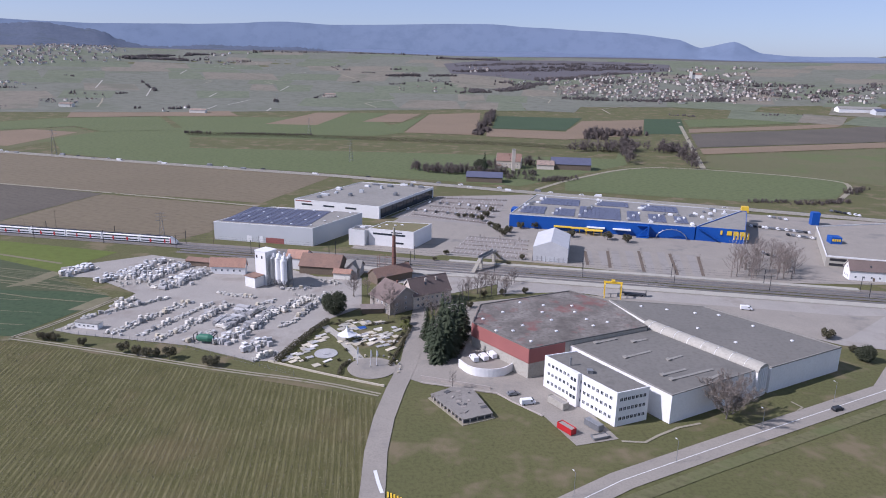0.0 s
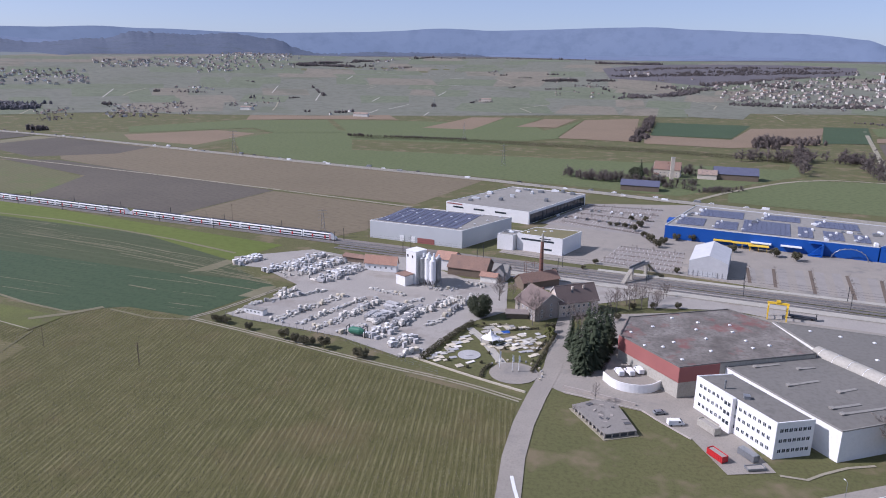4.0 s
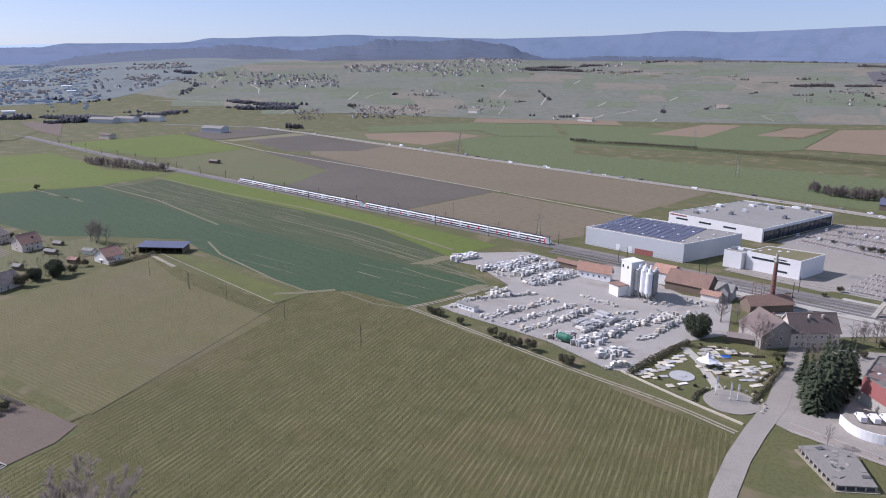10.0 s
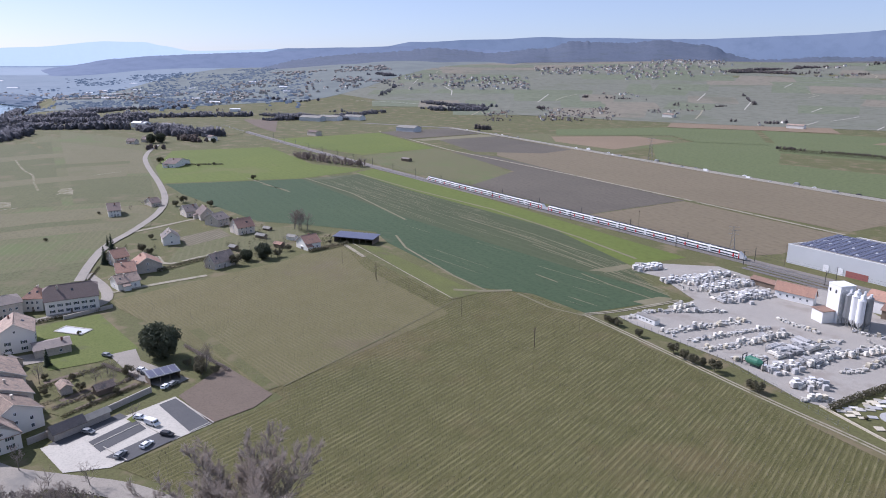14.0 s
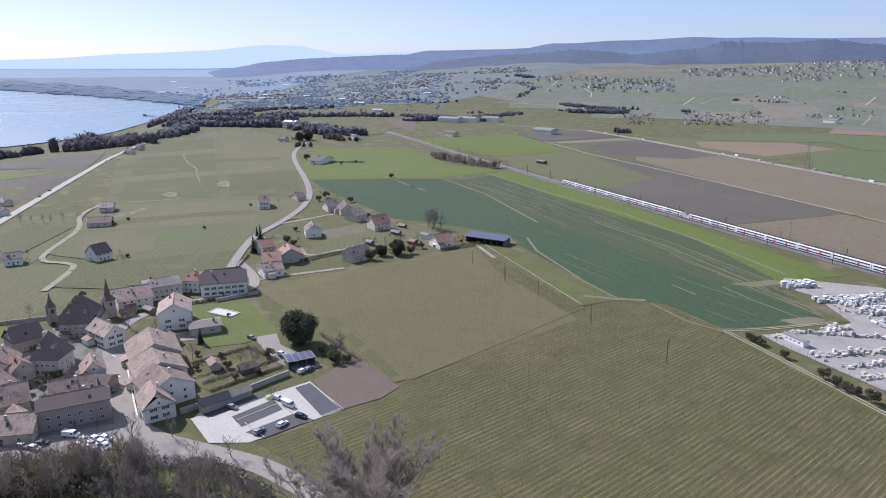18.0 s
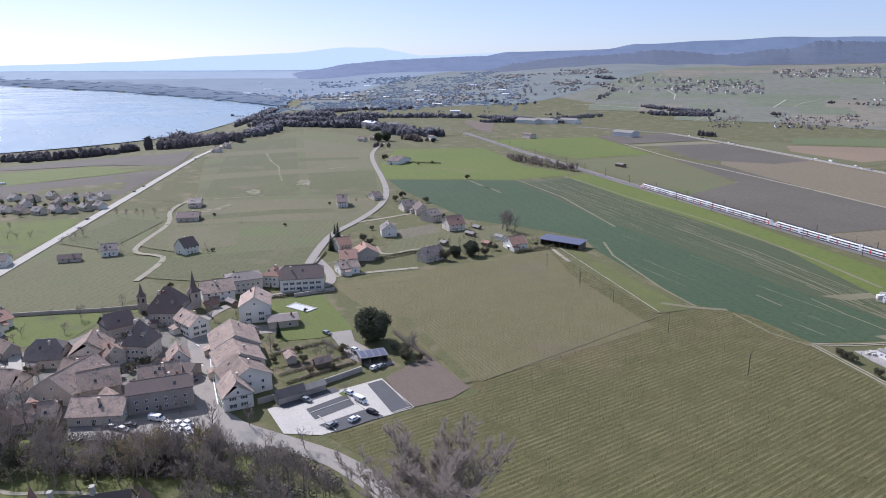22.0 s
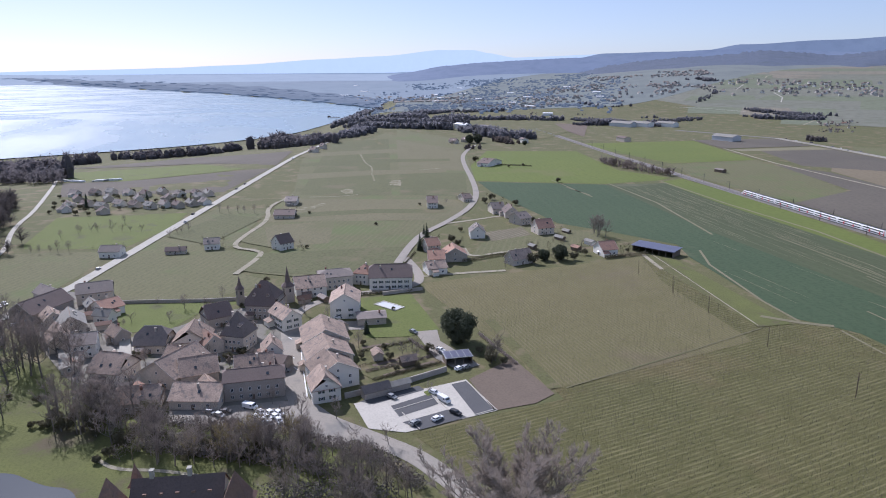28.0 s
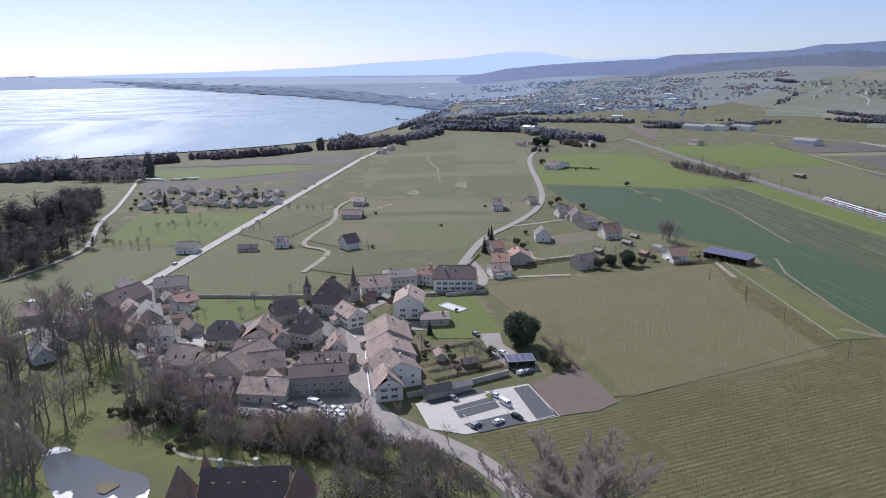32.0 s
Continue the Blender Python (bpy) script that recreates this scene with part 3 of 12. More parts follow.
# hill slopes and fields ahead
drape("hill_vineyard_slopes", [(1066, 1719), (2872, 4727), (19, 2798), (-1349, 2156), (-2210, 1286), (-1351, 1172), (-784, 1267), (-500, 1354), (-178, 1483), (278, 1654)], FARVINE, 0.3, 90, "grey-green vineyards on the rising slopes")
FIELDS = [
    # name, material, height over the ground, corners
    ("vineyard", VINE, 0.10, [(-21.8, 217.5), (-22.1, 187.1), (-20.4, 161.4), (-30, 110), (-70, 70), (-157.1, 69.1), (-195.6, 55.6), (-200.4, 114.2), (-233.4, 113.9), (-336.1, 105.8), (-350.2, 107.6), (-350.8, 158.1), (-356.4, 253.6), (-234.1, 231.7), (-231.5, 249.8), (-224.3, 261.5), (-210.9, 266.5), (-175.9, 260.3)]),
    ("vineyard_upper", VINE2, 0.16, [(-208.1, 107.2), (-210.4, 132.0), (-213.7, 164.5), (-217.2, 190.3), (-221.0, 216.9), (-246.9, 221.6), (-307.6, 233.3), (-356.4, 253.6), (-350.8, 158.1), (-350.2, 107.6), (-336.1, 105.8), (-233.4, 113.9)]),
    ("wheat_field", WHEAT, 0.10, [(-667.3, 267.7), (-604.5, 380.9), (-429.1, 346.1), (-227.0, 320.4), (-161.9, 321.0), (-155.7, 316.6), (-176.7, 263.8), (-212.0, 267.9), (-224.9, 262.2), (-238.4, 254.9), (-342.7, 280.0), (-373.9, 293.3), (-421.4, 272.2), (-460.2, 250.6), (-527.6, 253.4), (-607.7, 257.3)]),
    ("striped_field", STUBBLE, 0.11, [(-604.5, 380.9), (-588.5, 446.1), (-477.2, 418.8), (-293.8, 392.0), (-226.6, 361.9), (-201.6, 347.3), (-157.5, 325.0), (-161.0, 319.3), (-227.0, 320.4), (-393.8, 339.2)]),
    ("bright_strip", MEADOW, 0.12, [(-601.2, 444.6), (-608.2, 476.7), (-463.5, 456.4), (-311.7, 419.1), (-190.8, 389.8), (-205.3, 350.4), (-293.8, 392.0), (-477.2, 418.8)]),
    ("rough_margin", PALE, 0.14, [(-216.6, 323.8), (-207.8, 351.3), (-201.1, 347.8), (-205.6, 329.4)]),
    ("pale_patch", PALE, 0.14, [(-170.0, 294.9), (-164.6, 310.9), (-157.9, 314.7), (-158.7, 294.9)]),
    ("green_margin", PARKGRASS, 0.10, [(-342.7, 268.3), (-349.9, 263.5), (-233.5, 231.1), (-230.9, 249.1), (-237.9, 250.1)]),
    ("upper_meadow", MEADOW, 0.10, [(-787.4, 306.1), (-676.2, 263.5), (-607.5, 382.9), (-607.5, 449.4), (-617.2, 468.2), (-687.4, 449.4), (-871, 499), (-921, 382)]),
    ("far_meadow", MEADOW, 0.14, [(-960, 551), (-927, 742), (-703, 660), (-713.5, 542.2), (-826, 542)]),
    ("olive_field", OLIVE, 0.10, [(-704.8, 535.4), (-703, 660), (-591.3, 622.1), (-481.8, 569.0), (-463.2, 487.2), (-504.3, 480.8), (-631.1, 503.1)]),
    ("ploughed_field", DARKSOIL, 0.11, [(-659, 650), (-585.3, 657.4), (-280.5, 559.0), (-305.0, 451.0), (-366.6, 463.5), (-460.7, 480.6), (-489.7, 578.2)]),
    ("brown_field", BROWN, 0.10, [(-279.2, 556.6), (-144.1, 520.4), (-154.1, 440.9), (-173.9, 409.3), (-231.4, 427.0), (-304.2, 445.9)]),
    ("brown_field", BROWN, 0.10, [(-753, 846), (-491, 772), (-316.9, 725.9), (-141.9, 682.6), (-111.6, 676.8), (-111.4, 658.3), (-143.9, 536.1), (-280.6, 566.0), (-432.8, 604.7), (-592.7, 665.7)]),
    ("ploughed_field", DARKSOIL, 0.12, [(-794, 746), (-772, 853), (-564, 786), (-565, 724), (-638, 671)]),
    ("pale_strip", PALE, 0.13, [(-807, 711), (-792, 847), (-753, 846), (-783, 712)]),
    ("ploughed_field", DARKSOIL, 0.12, [(-934, 748), (-905, 893), (-798, 853), (-819, 710)]),
    ("tan_field", OLIVE, 0.10, [(-770, 894), (-563, 1055), (-494, 980), (-507, 797), (-682, 832)]),
    ("green_field", HILLGREEN, 0.11, [(-514, 912), (-484, 1070), (-322, 1080), (9, 905), (225, 886), (207.9, 788.4), (70.1, 636.1), (-122.6, 687.2), (-289.0, 722.8), (-431.3, 778.2)]),
    ("hedge_field", GRASS, 0.13, [(-352, 958), (-69, 965), (227, 909), (205.5, 833.0), (-60.8, 849.5), (-313, 849)]),
    ("green_field", HILLGREEN, 0.13, [(-501, 1257), (-295, 1285), (-141, 1330), (-60, 1075), (-103, 1020), (-224, 1000), (-377, 1020)]),
    ("green_field", HILLGREEN, 0.13, [(-700, 930), (-760, 1010), (-647, 1188), (-510, 1250), (-400, 1040), (-494, 1000), (-563, 1060)]),
    ("tan_strip", TAN, 0.15, [(-647, 1195), (-690, 1290), (-560, 1330), (-430, 1395), (-385, 1300), (-505, 1262)]),
    ("tan_strip", TAN, 0.16, [(-690, 905), (-600, 1010), (-520, 985), (-525, 830), (-640, 850)]),
    ("tan_patch", TAN, 0.14, [(-299, 1160), (-259, 1407), (-194, 1425), (-214, 1160)]),
    ("tan_patch", TAN, 0.14, [(-149, 1237), (-113, 1420), (-51, 1436), (-79, 1243)]),
    ("tan_patch", TAN, 0.14, [(-64, 1077), (-34, 1428), (73, 1493), (48, 1060)]),
    ("green_patch", HILLGREEN, 0.14, [(-212, 1160), (-192, 1426), (-117, 1433), (-149, 1226)]),
    ("green_patch", HILLGREEN, 0.14, [(-131, 1088), (-76, 1233), (-36, 1427), (-66, 1085)]),
    ("tan_patch", TAN, 0.14, [(69, 1167), (195, 1140), (261, 1349), (396, 1404), (312, 1113), (176, 1026), (61, 1047)]),
    ("green_patch", WHEAT, 0.14, [(104, 1423), (273, 1413), (198, 1158), (77, 1168)]),
    ("green_patch", WHEAT, 0.14, [(402, 1428), (478, 1430), (395, 1147), (321, 1132)]),
    ("green_patch", HILLGREEN, 0.14, [(480, 1420), (738, 1508), (708, 1398), (441, 1269)]),
    ("tan_patch", TAN, 0.15, [(428, 1236), (802, 1405), (737, 1325), (406, 1167)]),
    ("ploughed_patch", DARKSOIL, 0.14, [(402, 1149), (726, 1305), (858, 1371), (689, 1094), (350, 965)]),
    ("tan_patch", TAN, 0.15, [(348, 952), (684, 1085), (642, 1016), (332, 893)]),
    ("olive_field", OLIVE, 0.11, [(332, 883), (633, 1002), (438.0, 681.5), (412.3, 703.9), (293.7, 775.9)]),
    ("green_field", HILLGREEN, 0.12, [(117.0, 666.1), (201.5, 762.7), (290.6, 767.4), (410.0, 710.3), (393.4, 669.9), (349.6, 609.3), (263.7, 585.0), (109.2, 618.3)]),
    ("lakeside_vineyard", OLIVE, 0.10, [(-935, 123), (-1252, 318), (-1085, 332), (-831.0, 310.7), (-600.5, 230.8), (-439.2, 126.8), (-397.2, 93.1), (-386.0, 43.3), (-405.1, 18.5), (-419.2, 14.3), (-455.5, 40.4), (-477.0, 23.0), (-487.2, 17.6), (-584.3, 48.5), (-679.1, 79.5)]),
    ("lakeside_vineyard", OLIVE, 0.10, [(-409.8, -72.6), (-557.3, -20.7), (-615.0, 6.9), (-592.6, 46.9), (-482.6, 15.5), (-464.9, 7.1), (-446.9, 32.1), (-406.4, 13.6), (-381.6, 29.8), (-362.6, -1.9), (-375.9, -50.5)]),
    ("green_field", LAWN, 0.12, [(-527.0, -122.2), (-620.5, -117.1), (-603.6, -17.1), (-548.9, -29.1), (-491.3, -57.1), (-514.0, -119.5)]),
    ("orchard_grass", LAWN, 0.12, [(-368.4, -48.3), (-351.0, 15.2), (-343.4, -7.8), (-324.2, -20.9), (-324.2, -43.8)]),
    ("lakeside_vineyard", OLIVE, 0.10, [(-420.5, -156.2), (-461.6, -138.2), (-502.6, -126.1), (-486.7, -58.5), (-414.5, -80.9), (-376.8, -96.8), (-385.1, -144.5)]),
    ("lakeside_green", LAWN, 0.14, [(-1066, -187), (-1023, -8), (-873.3, 47.1), (-848.6, -91.4), (-918, -165)]),
    ("lakeside_plough", DARKSOIL, 0.14, [(-879.9, -155.4), (-848.6, -91.4), (-860.2, 46.4), (-853.4, 73.4), (-698.9, 14.3), (-741.1, -135.0)]),
    ("lakeside_plough", DARKSOIL, 0.14, [(-1167, -200), (-1227, -9), (-1061, 127), (-878.3, 82.7), (-1037, -8)]),
    ("far_meadow", GRASS, 0.16, [(-1402, 611), (-1328, 702), (-1150, 640), (-1050, 545), (-1125, 499), (-1250, 560)]),
    ("far_plough", DIRT, 0.2, [(-1328, 705), (-1280, 758), (-1049, 615), (-1150, 640)]),
    ("hamlet_grass", OLIVE, 0.12, [(-441.9, 187.2), (-461.7, 220.2), (-425.7, 261.0), (-389.2, 250.7), (-393.7, 152.3)]),
    ("hamlet_vineyard", PALEVINE, 0.16, [(-451.7, 185.9), (-457.4, 218.3), (-432.6, 215.2), (-425.6, 180.6)]),
    ("slope_field", OLIVE, 0.09, [(-1320, 359), (-1090, 405), (-672.3, 267.2), (-557.0, 216.8), (-477.0, 158.3), (-416.9, 113.0), (-414.6, 101.3)]),
]
OLIVEDARK = mat("grassy_vineyard", (0.118, 0.120, 0.053), (0.102, 0.108, 0.047), 0.008, 0.95, 0.6, fine=70, dirt=0.55, stripe=(4.0, 150, (0.165, 0.150, 0.088), 0.22), spots=(0.02, (0.135, 0.118, 0.064), 0.56))
OLIVEPALE = mat("dry_vineyard", (0.158, 0.143, 0.078), (0.136, 0.128, 0.066), 0.01, 0.95, 0.6, fine=70, dirt=0.6, stripe=(4.0, 150, (0.195, 0.172, 0.108), 0.22), spots=(0.02, (0.118, 0.118, 0.055), 0.55))
BARESOIL = mat("worn_pale_soil", (0.27, 0.245, 0.175), (0.20, 0.182, 0.115), 0.08, 0.95, 0.4, fine=30, spots=(0.12, (0.15, 0.14, 0.075), 0.44))
FIELDS += [
    ("vineyard_parcel", OLIVEPALE, 0.42, [(-635.3, 72.7), (-576.3, 217.8), (-497.0, 185.3), (-543.8, 37.4)]),
    ("vineyard_parcel", OLIVEDARK, 0.42, [(-1130.2, 195.8), (-1149.2, 297.4), (-620.0, 161.9), (-654.4, 81.8)]),
    ("vineyard_parcel", OLIVEDARK, 0.42, [(-446.2, 28.4), (-430.9, 122.6), (-363.3, 94.7), (-409.2, 13.6)]),
    ("vineyard_parcel", OLIVEPALE, 0.42, [(-1125.4, 303.9), (-950.3, 353.8), (-746.3, 282.2), (-785.4, 215.0)]),
    ("vineyard_parcel", OLIVEDARK, 0.42, [(-767.7, 211.2), (-729.4, 277.0), (-589.6, 226.3), (-621.7, 170.6)]),
    ("vineyard_parcel", OLIVEPALE, 0.42, [(-529.1, 38.2), (-528.1, 91.7), (-458.5, 74.7), (-461.2, 35.0)]),
    ("vineyard_parcel", OLIVEDARK, 0.42, [(-518.5, -31.1), (-587.3, 11.3), (-558.6, 38.7), (-482.6, -2.7)]),
    ("vineyard_terrace", OLIVEPALE, 0.48, [(-990, 130), (-995, 243), (-970, 345), (-930, 335), (-950, 238), (-945, 125)]),
    ("vineyard_terrace", OLIVEDARK, 0.48, [(-882, 112), (-885, 214), (-858, 304), (-835, 296), (-852, 205), (-850, 108)]),
    ("vineyard_terrace", OLIVEPALE, 0.48, [(-790, 97), (-789, 188), (-765, 268), (-742, 258), (-752, 180), (-750, 92)]),
    ("vineyard_terrace", OLIVEDARK, 0.48, [(-694, 84), (-688, 163), (-666, 234), (-650, 226), (-668, 155), (-672, 80)]),
    ("vineyard_terrace", OLIVEDARK, 0.48, [(-570, 66), (-562, 132), (-540, 190), (-527, 183), (-546, 126), (-552, 62)]),
    ("worn_patch", BARESOIL, 0.54, [(-692, 178), (-706, 186), (-704, 194), (-686, 190), (-668, 184), (-676, 178)]),
    ("worn_patch", BARESOIL, 0.54, [(-662, 121), (-672, 130), (-664, 135), (-640, 129), (-644, 123)]),
    ("worn_patch", BARESOIL, 0.54, [(-588, 67), (-592, 82), (-606, 96), (-598, 97), (-582, 84), (-580, 70)]),
]
for name, material, up, pts in FIELDS:
    far = max(math.hypot(*p) for p in pts)
    drape(name, pts, material, up + (0.25 if far > 1200 else 0.0), 80 if far > 700 else None, "field in the farmed plain", "structure")

# roads and tracks
ROAD_MAIN = [(-17.4, 154.8), (-17.9, 167.1), (-18.8, 184.1), (-18.1, 204.4), (-15.8, 224.5), (-12.0, 248.5), (-11.1, 277.1), (-9.8, 308.5)]
strip("road_works", ROAD_MAIN, 7.0, ASPHALT, 0.22, 12)
strip("road_highway_south", [(33.9, 159.0), (52.1, 171.9), (93.2, 194.5), (163.9, 232.3), (190, 262), (320, 330)], 8.5, ASPHALT, 0.2)
strip("road_line_south", [(33.9, 159.0), (52.1, 171.9), (93.2, 194.5), (163.9, 232.3), (190, 262)], 0.25, MARKING, 0.24)
strip("bank_south", [(49.6, 161.5), (78.1, 177.3), (155.2, 218.0), (190, 250)], 4.0, OLIVE, 0.18)
TRACK = rounded([(-21.0, 220.0), (-44.9, 229.3), (-80.0, 236.5), (-128.5, 250.2), (-175.7, 262.2), (-176.4, 261.9), (-167.7, 275.4), (-154.5, 313.0)])
for k in (-0.85, 0.85):
    q = [Vector(p) for p in TRACK]
    strip("track_rut", [p + Vector((-(q[min(i + 1, len(q) - 1)] - q[max(i - 1, 0)]).y, (q[min(i + 1, len(q) - 1)] - q[max(i - 1, 0)]).x)).normalized() * k for i, p in enumerate(q)], 0.9, PATH, 0.19, 12)
strip("road_island", [(-18.1, 174.1), (-16.4, 167.7), (-15.1, 163.6)], 1.0, MARKING, 0.26, 4)
for k in range(5):
    a = Vector((-13.6, 164.2)).lerp(Vector((-9.9, 161.9)), k / 4)
    strip("crossing_stripe", [a, a + Vector((0.3, -2.6))], 0.5, YELLOW, 0.26, 4)
strip("vineyard_verge", [(-284, 120), (-209, 115)], 5.0, GRASS, 0.3, 12)
strip("vineyard_path", [(-208, 119), (-219, 175), (-232, 232)], 0.8, OLIVEPALE, 0.3, 12)
strip("track_margin", [(-359.0, 262.8), (-314.2, 252.0), (-235.3, 232.9)], 0.7, PATH, 0.19, 12)
strip("road_motorway", [(-1098, 838), (-905, 893), (-766, 860), (-330.2, 730.8), (-103.0, 669.5), (57.5, 612.2), (249.7, 551.8), (339.8, 520.6), (420, 470), (700, 520)], 13.0, ROADGREY, 0.3)
strip("motorway_barrier", [(-905, 893), (-766, 860), (-330.2, 730.8), (-103.0, 669.5), (57.5, 612.2), (249.7, 551.8), (339.8, 520.6)], 0.6, CONCRETE, 0.3, 25, "low pale concrete barrier beside the motorway", "structure", -7.0, 1.1)
strip("motorway_median", [(-905, 893), (-766, 860), (-330.2, 730.8), (-103.0, 669.5), (57.5, 612.2), (249.7, 551.8), (339.8, 520.6)], 0.5, CONCRETE, 0.3, 25, "pale median barrier of the motorway", "structure", 0.0, 0.9)
strip("worn_track", rounded([(-953.8, 205.6), (-855.4, 189.9), (-815, 190), (-772.6, 178.7), (-711.3, 167.5)]), 2.2, BARESOIL, 0.5, 20)
strip("grass_track", [(-1291, 292), (-1199, 278), (-1060, 262)], 7.0, GRASS, 0.6, 20)
strip("track_fields", [(-942, 754), (-668, 659), (-432.8, 604.7), (-282.7, 564.3), (-143.2, 523.7)], 3.5, PATH, 0.3)
strip("road_hill", rounded([(-393.7, 105.7), (-429.0, 123.0), (-463.9, 143.2), (-491.1, 170.9), (-547.9, 215.9), (-627.0, 250.8), (-831.0, 310.7), (-916, 346), (-1000, 396)]), 5.5, ASPHALT, 0.5, 15)
strip("road_lake", [(-330.5, -121.9), (-367.7, -97.5), (-410.3, -74.2), (-564.0, -20.9), (-968, 119), (-1133, 192)], 7.0, CONCRETE, 0.5)
strip("lane_lake", rounded([(-402.7, 10.6), (-444.2, 30.5), (-456.4, 25.9), (-468.7, 11.7), (-497.2, 20.0), (-548.9, 43.6), (-602.1, 46.5), (-646.6, 70.9)]), 3.6, PATH, 0.55, 12)
for q in ([(-678.5, 174.1), (-692.7, 192.7)], [(-639.3, 88.7), (-633.5, 112.6), (-635.7, 133.6)], [(-770.7, 235.1), (-776.5, 264.6)]):
    strip("slope_track", q, 1.4, PATH, 0.5, 30)
strip("lane_hamlet", [(-363.0, 109.8), (-360.8, 134.6), (-357.0, 160.9)], 3.5, PATH, 0.22)
strip("lane_farm", rounded([(83.9, 620.8), (124.8, 679.9), (210.1, 772.0), (290.6, 767.4), (410.0, 710.3), (393.9, 661.0), (338.3, 588.4)]), 4.5, PATH, 0.3)
strip("lane_north", [(460, 1394), (287.3, 766.9)], 6.0, PATH, 0.4)
strip("lane_shore", rounded([(-430.3, -159.4), (-462.6, -141.6), (-503.1, -128.0), (-581.4, -141.6), (-670.3, -139.9), (-947, -170), (-1371, -243)]), 3.5, CONCRETE, 0.5)


# vine stocks in their rows
def vines():
    r = random.Random(12)
    area = [Vector(p) for p in FIELDS[0][3]]

    def inside(x, y):
        hit = False
        for a, b in zip(area, area[1:] + area[:1]):
            if (a.y > y) != (b.y > y) and x < (b.x - a.x) * (y - a.y) / (b.y - a.y) + a.x:
                hit = not hit
        return hit

    verts, faces = [], []
    x = -330.0
    while x < 20:
        y = 60.0
        while y < 290:
            row = x - (y - 60) * 0.123
            if inside(row, y) and r.random() < 0.85:
                h, w = r.uniform(0.5, 1.1), r.uniform(0.04, 0.10)
                a = r.uniform(0, 3.14)
                dx, dy = w * math.cos(a), w * math.sin(a)
                o = len(verts)
                jx, jy = row + r.uniform(-0.15, 0.15), y + r.uniform(-0.3, 0.3)
                verts += [(jx - dx, jy - dy, 0.05), (jx + dx, jy + dy, 0.05), (jx + dx * 0.5 + r.uniform(-0.3, 0.3), jy + dy * 0.5 + r.uniform(-0.3, 0.3), h + 0.1)]
                faces.append((o, o + 1, o + 2))
            y += 1.1
        x += 2.0
    return tagged(soup("vine_stocks", verts, faces, BARK), "rows of bare pruned vine stocks", "vines", "", "stuff")


def tufts(name, n, material, seed, label):
    """Small leaning blades of weeds and straw between the vine rows."""
    r = random.Random(seed)
    area = [Vector(p) for p in FIELDS[0][3]]
    verts, faces = [], []
    while len(faces) < n:
        x, y = r.uniform(-300, 20), r.uniform(60, 290)
        hit = False
        for a, b in zip(area, area[1:] + area[:1]):
            if (a.y > y) != (b.y > y) and x < (b.x - a.x) * (y - a.y) / (b.y - a.y) + a.x:
                hit = not hit
        if not hit:
            continue
        w, h, a, q = r.uniform(0.1, 0.28), r.uniform(0.06, 0.19), r.uniform(0, 6.28), r.uniform(0.1, 0.35)
        c, s = math.cos(a), math.sin(a)
        o = len(verts)
        verts += [(x - c * w, y - s * w, 0.11), (x + c * w, y + s * w, 0.11), (x - s * q, y + c * q, 0.11 + h)]
        faces.append((o, o + 1, o + 2))
    return tagged(soup(name, verts, faces, material), label, "weeds", "", "stuff")


vines()
tufts("straw_tufts", 26000, PALE, 21, "dry pale straw between the vine rows")
tufts("weed_tufts", 26000, WEED, 22, "low dark green weeds between the vine rows")

# bare streaks and wheel tracks across the fields
for pts, w in (([(-607.6, 387.1), (-504.8, 370.6), (-388.7, 334.4)], 4.0), ([(-600.3, 445.5), (-478.0, 423.6), (-370.7, 411.0), (-266.4, 384.4), (-210.3, 365.0)], 4.5), ([(-367.9, 371.0), (-285.6, 359.0), (-198.6, 331.5)], 2.0), ([(-276.3, 347.1), (-205.5, 330.3), (-167.5, 321.6)], 2.0), ([(-231.7, 333.6), (-194.0, 323.8), (-161.1, 315.9)], 1.8), ([(-215.4, 315.6), (-192.9, 309.7), (-158.4, 304.3)], 1.8), ([(-340.1, 376.2), (-293.4, 369.1), (-246.7, 355.6)], 1.5), ([(-355.9, 297.3), (-326.2, 280.6), (-261.3, 260.1), (-232.9, 254.6)], 3.0), ([(-244.8, 243.0), (-231.8, 253.3), (-222.7, 264.4)], 6.0), ([(-232.6, 296.0), (-214.8, 292.8)], 2.0), ([(-603.7, 336.3), (-556.1, 335.8)], 3.0), ([(-217.9, 262.9), (-192.8, 257.5), (-174.9, 260.2)], 2.5), ([(-648.6, 343.9), (-547.7, 332.6)], 3.0), ([(-818.2, 179.0), (-708.0, 166.9)], 6.0), ([(-686.4, 173.8), (-683.0, 184.9)], 10.0), ([(-650.1, 119.6), (-637.0, 130.8)], 8.0), ([(-557.5, 165.9), (-564.4, 178.1)], 8.0), ([(-655.8, 26.0), (-644.3, 54.1), (-635.2, 84.6)], 3.0)):
    strip("field_streak", pts, w * 0.5, PALE, 0.21, 20, "bare streak of dry earth in a field")


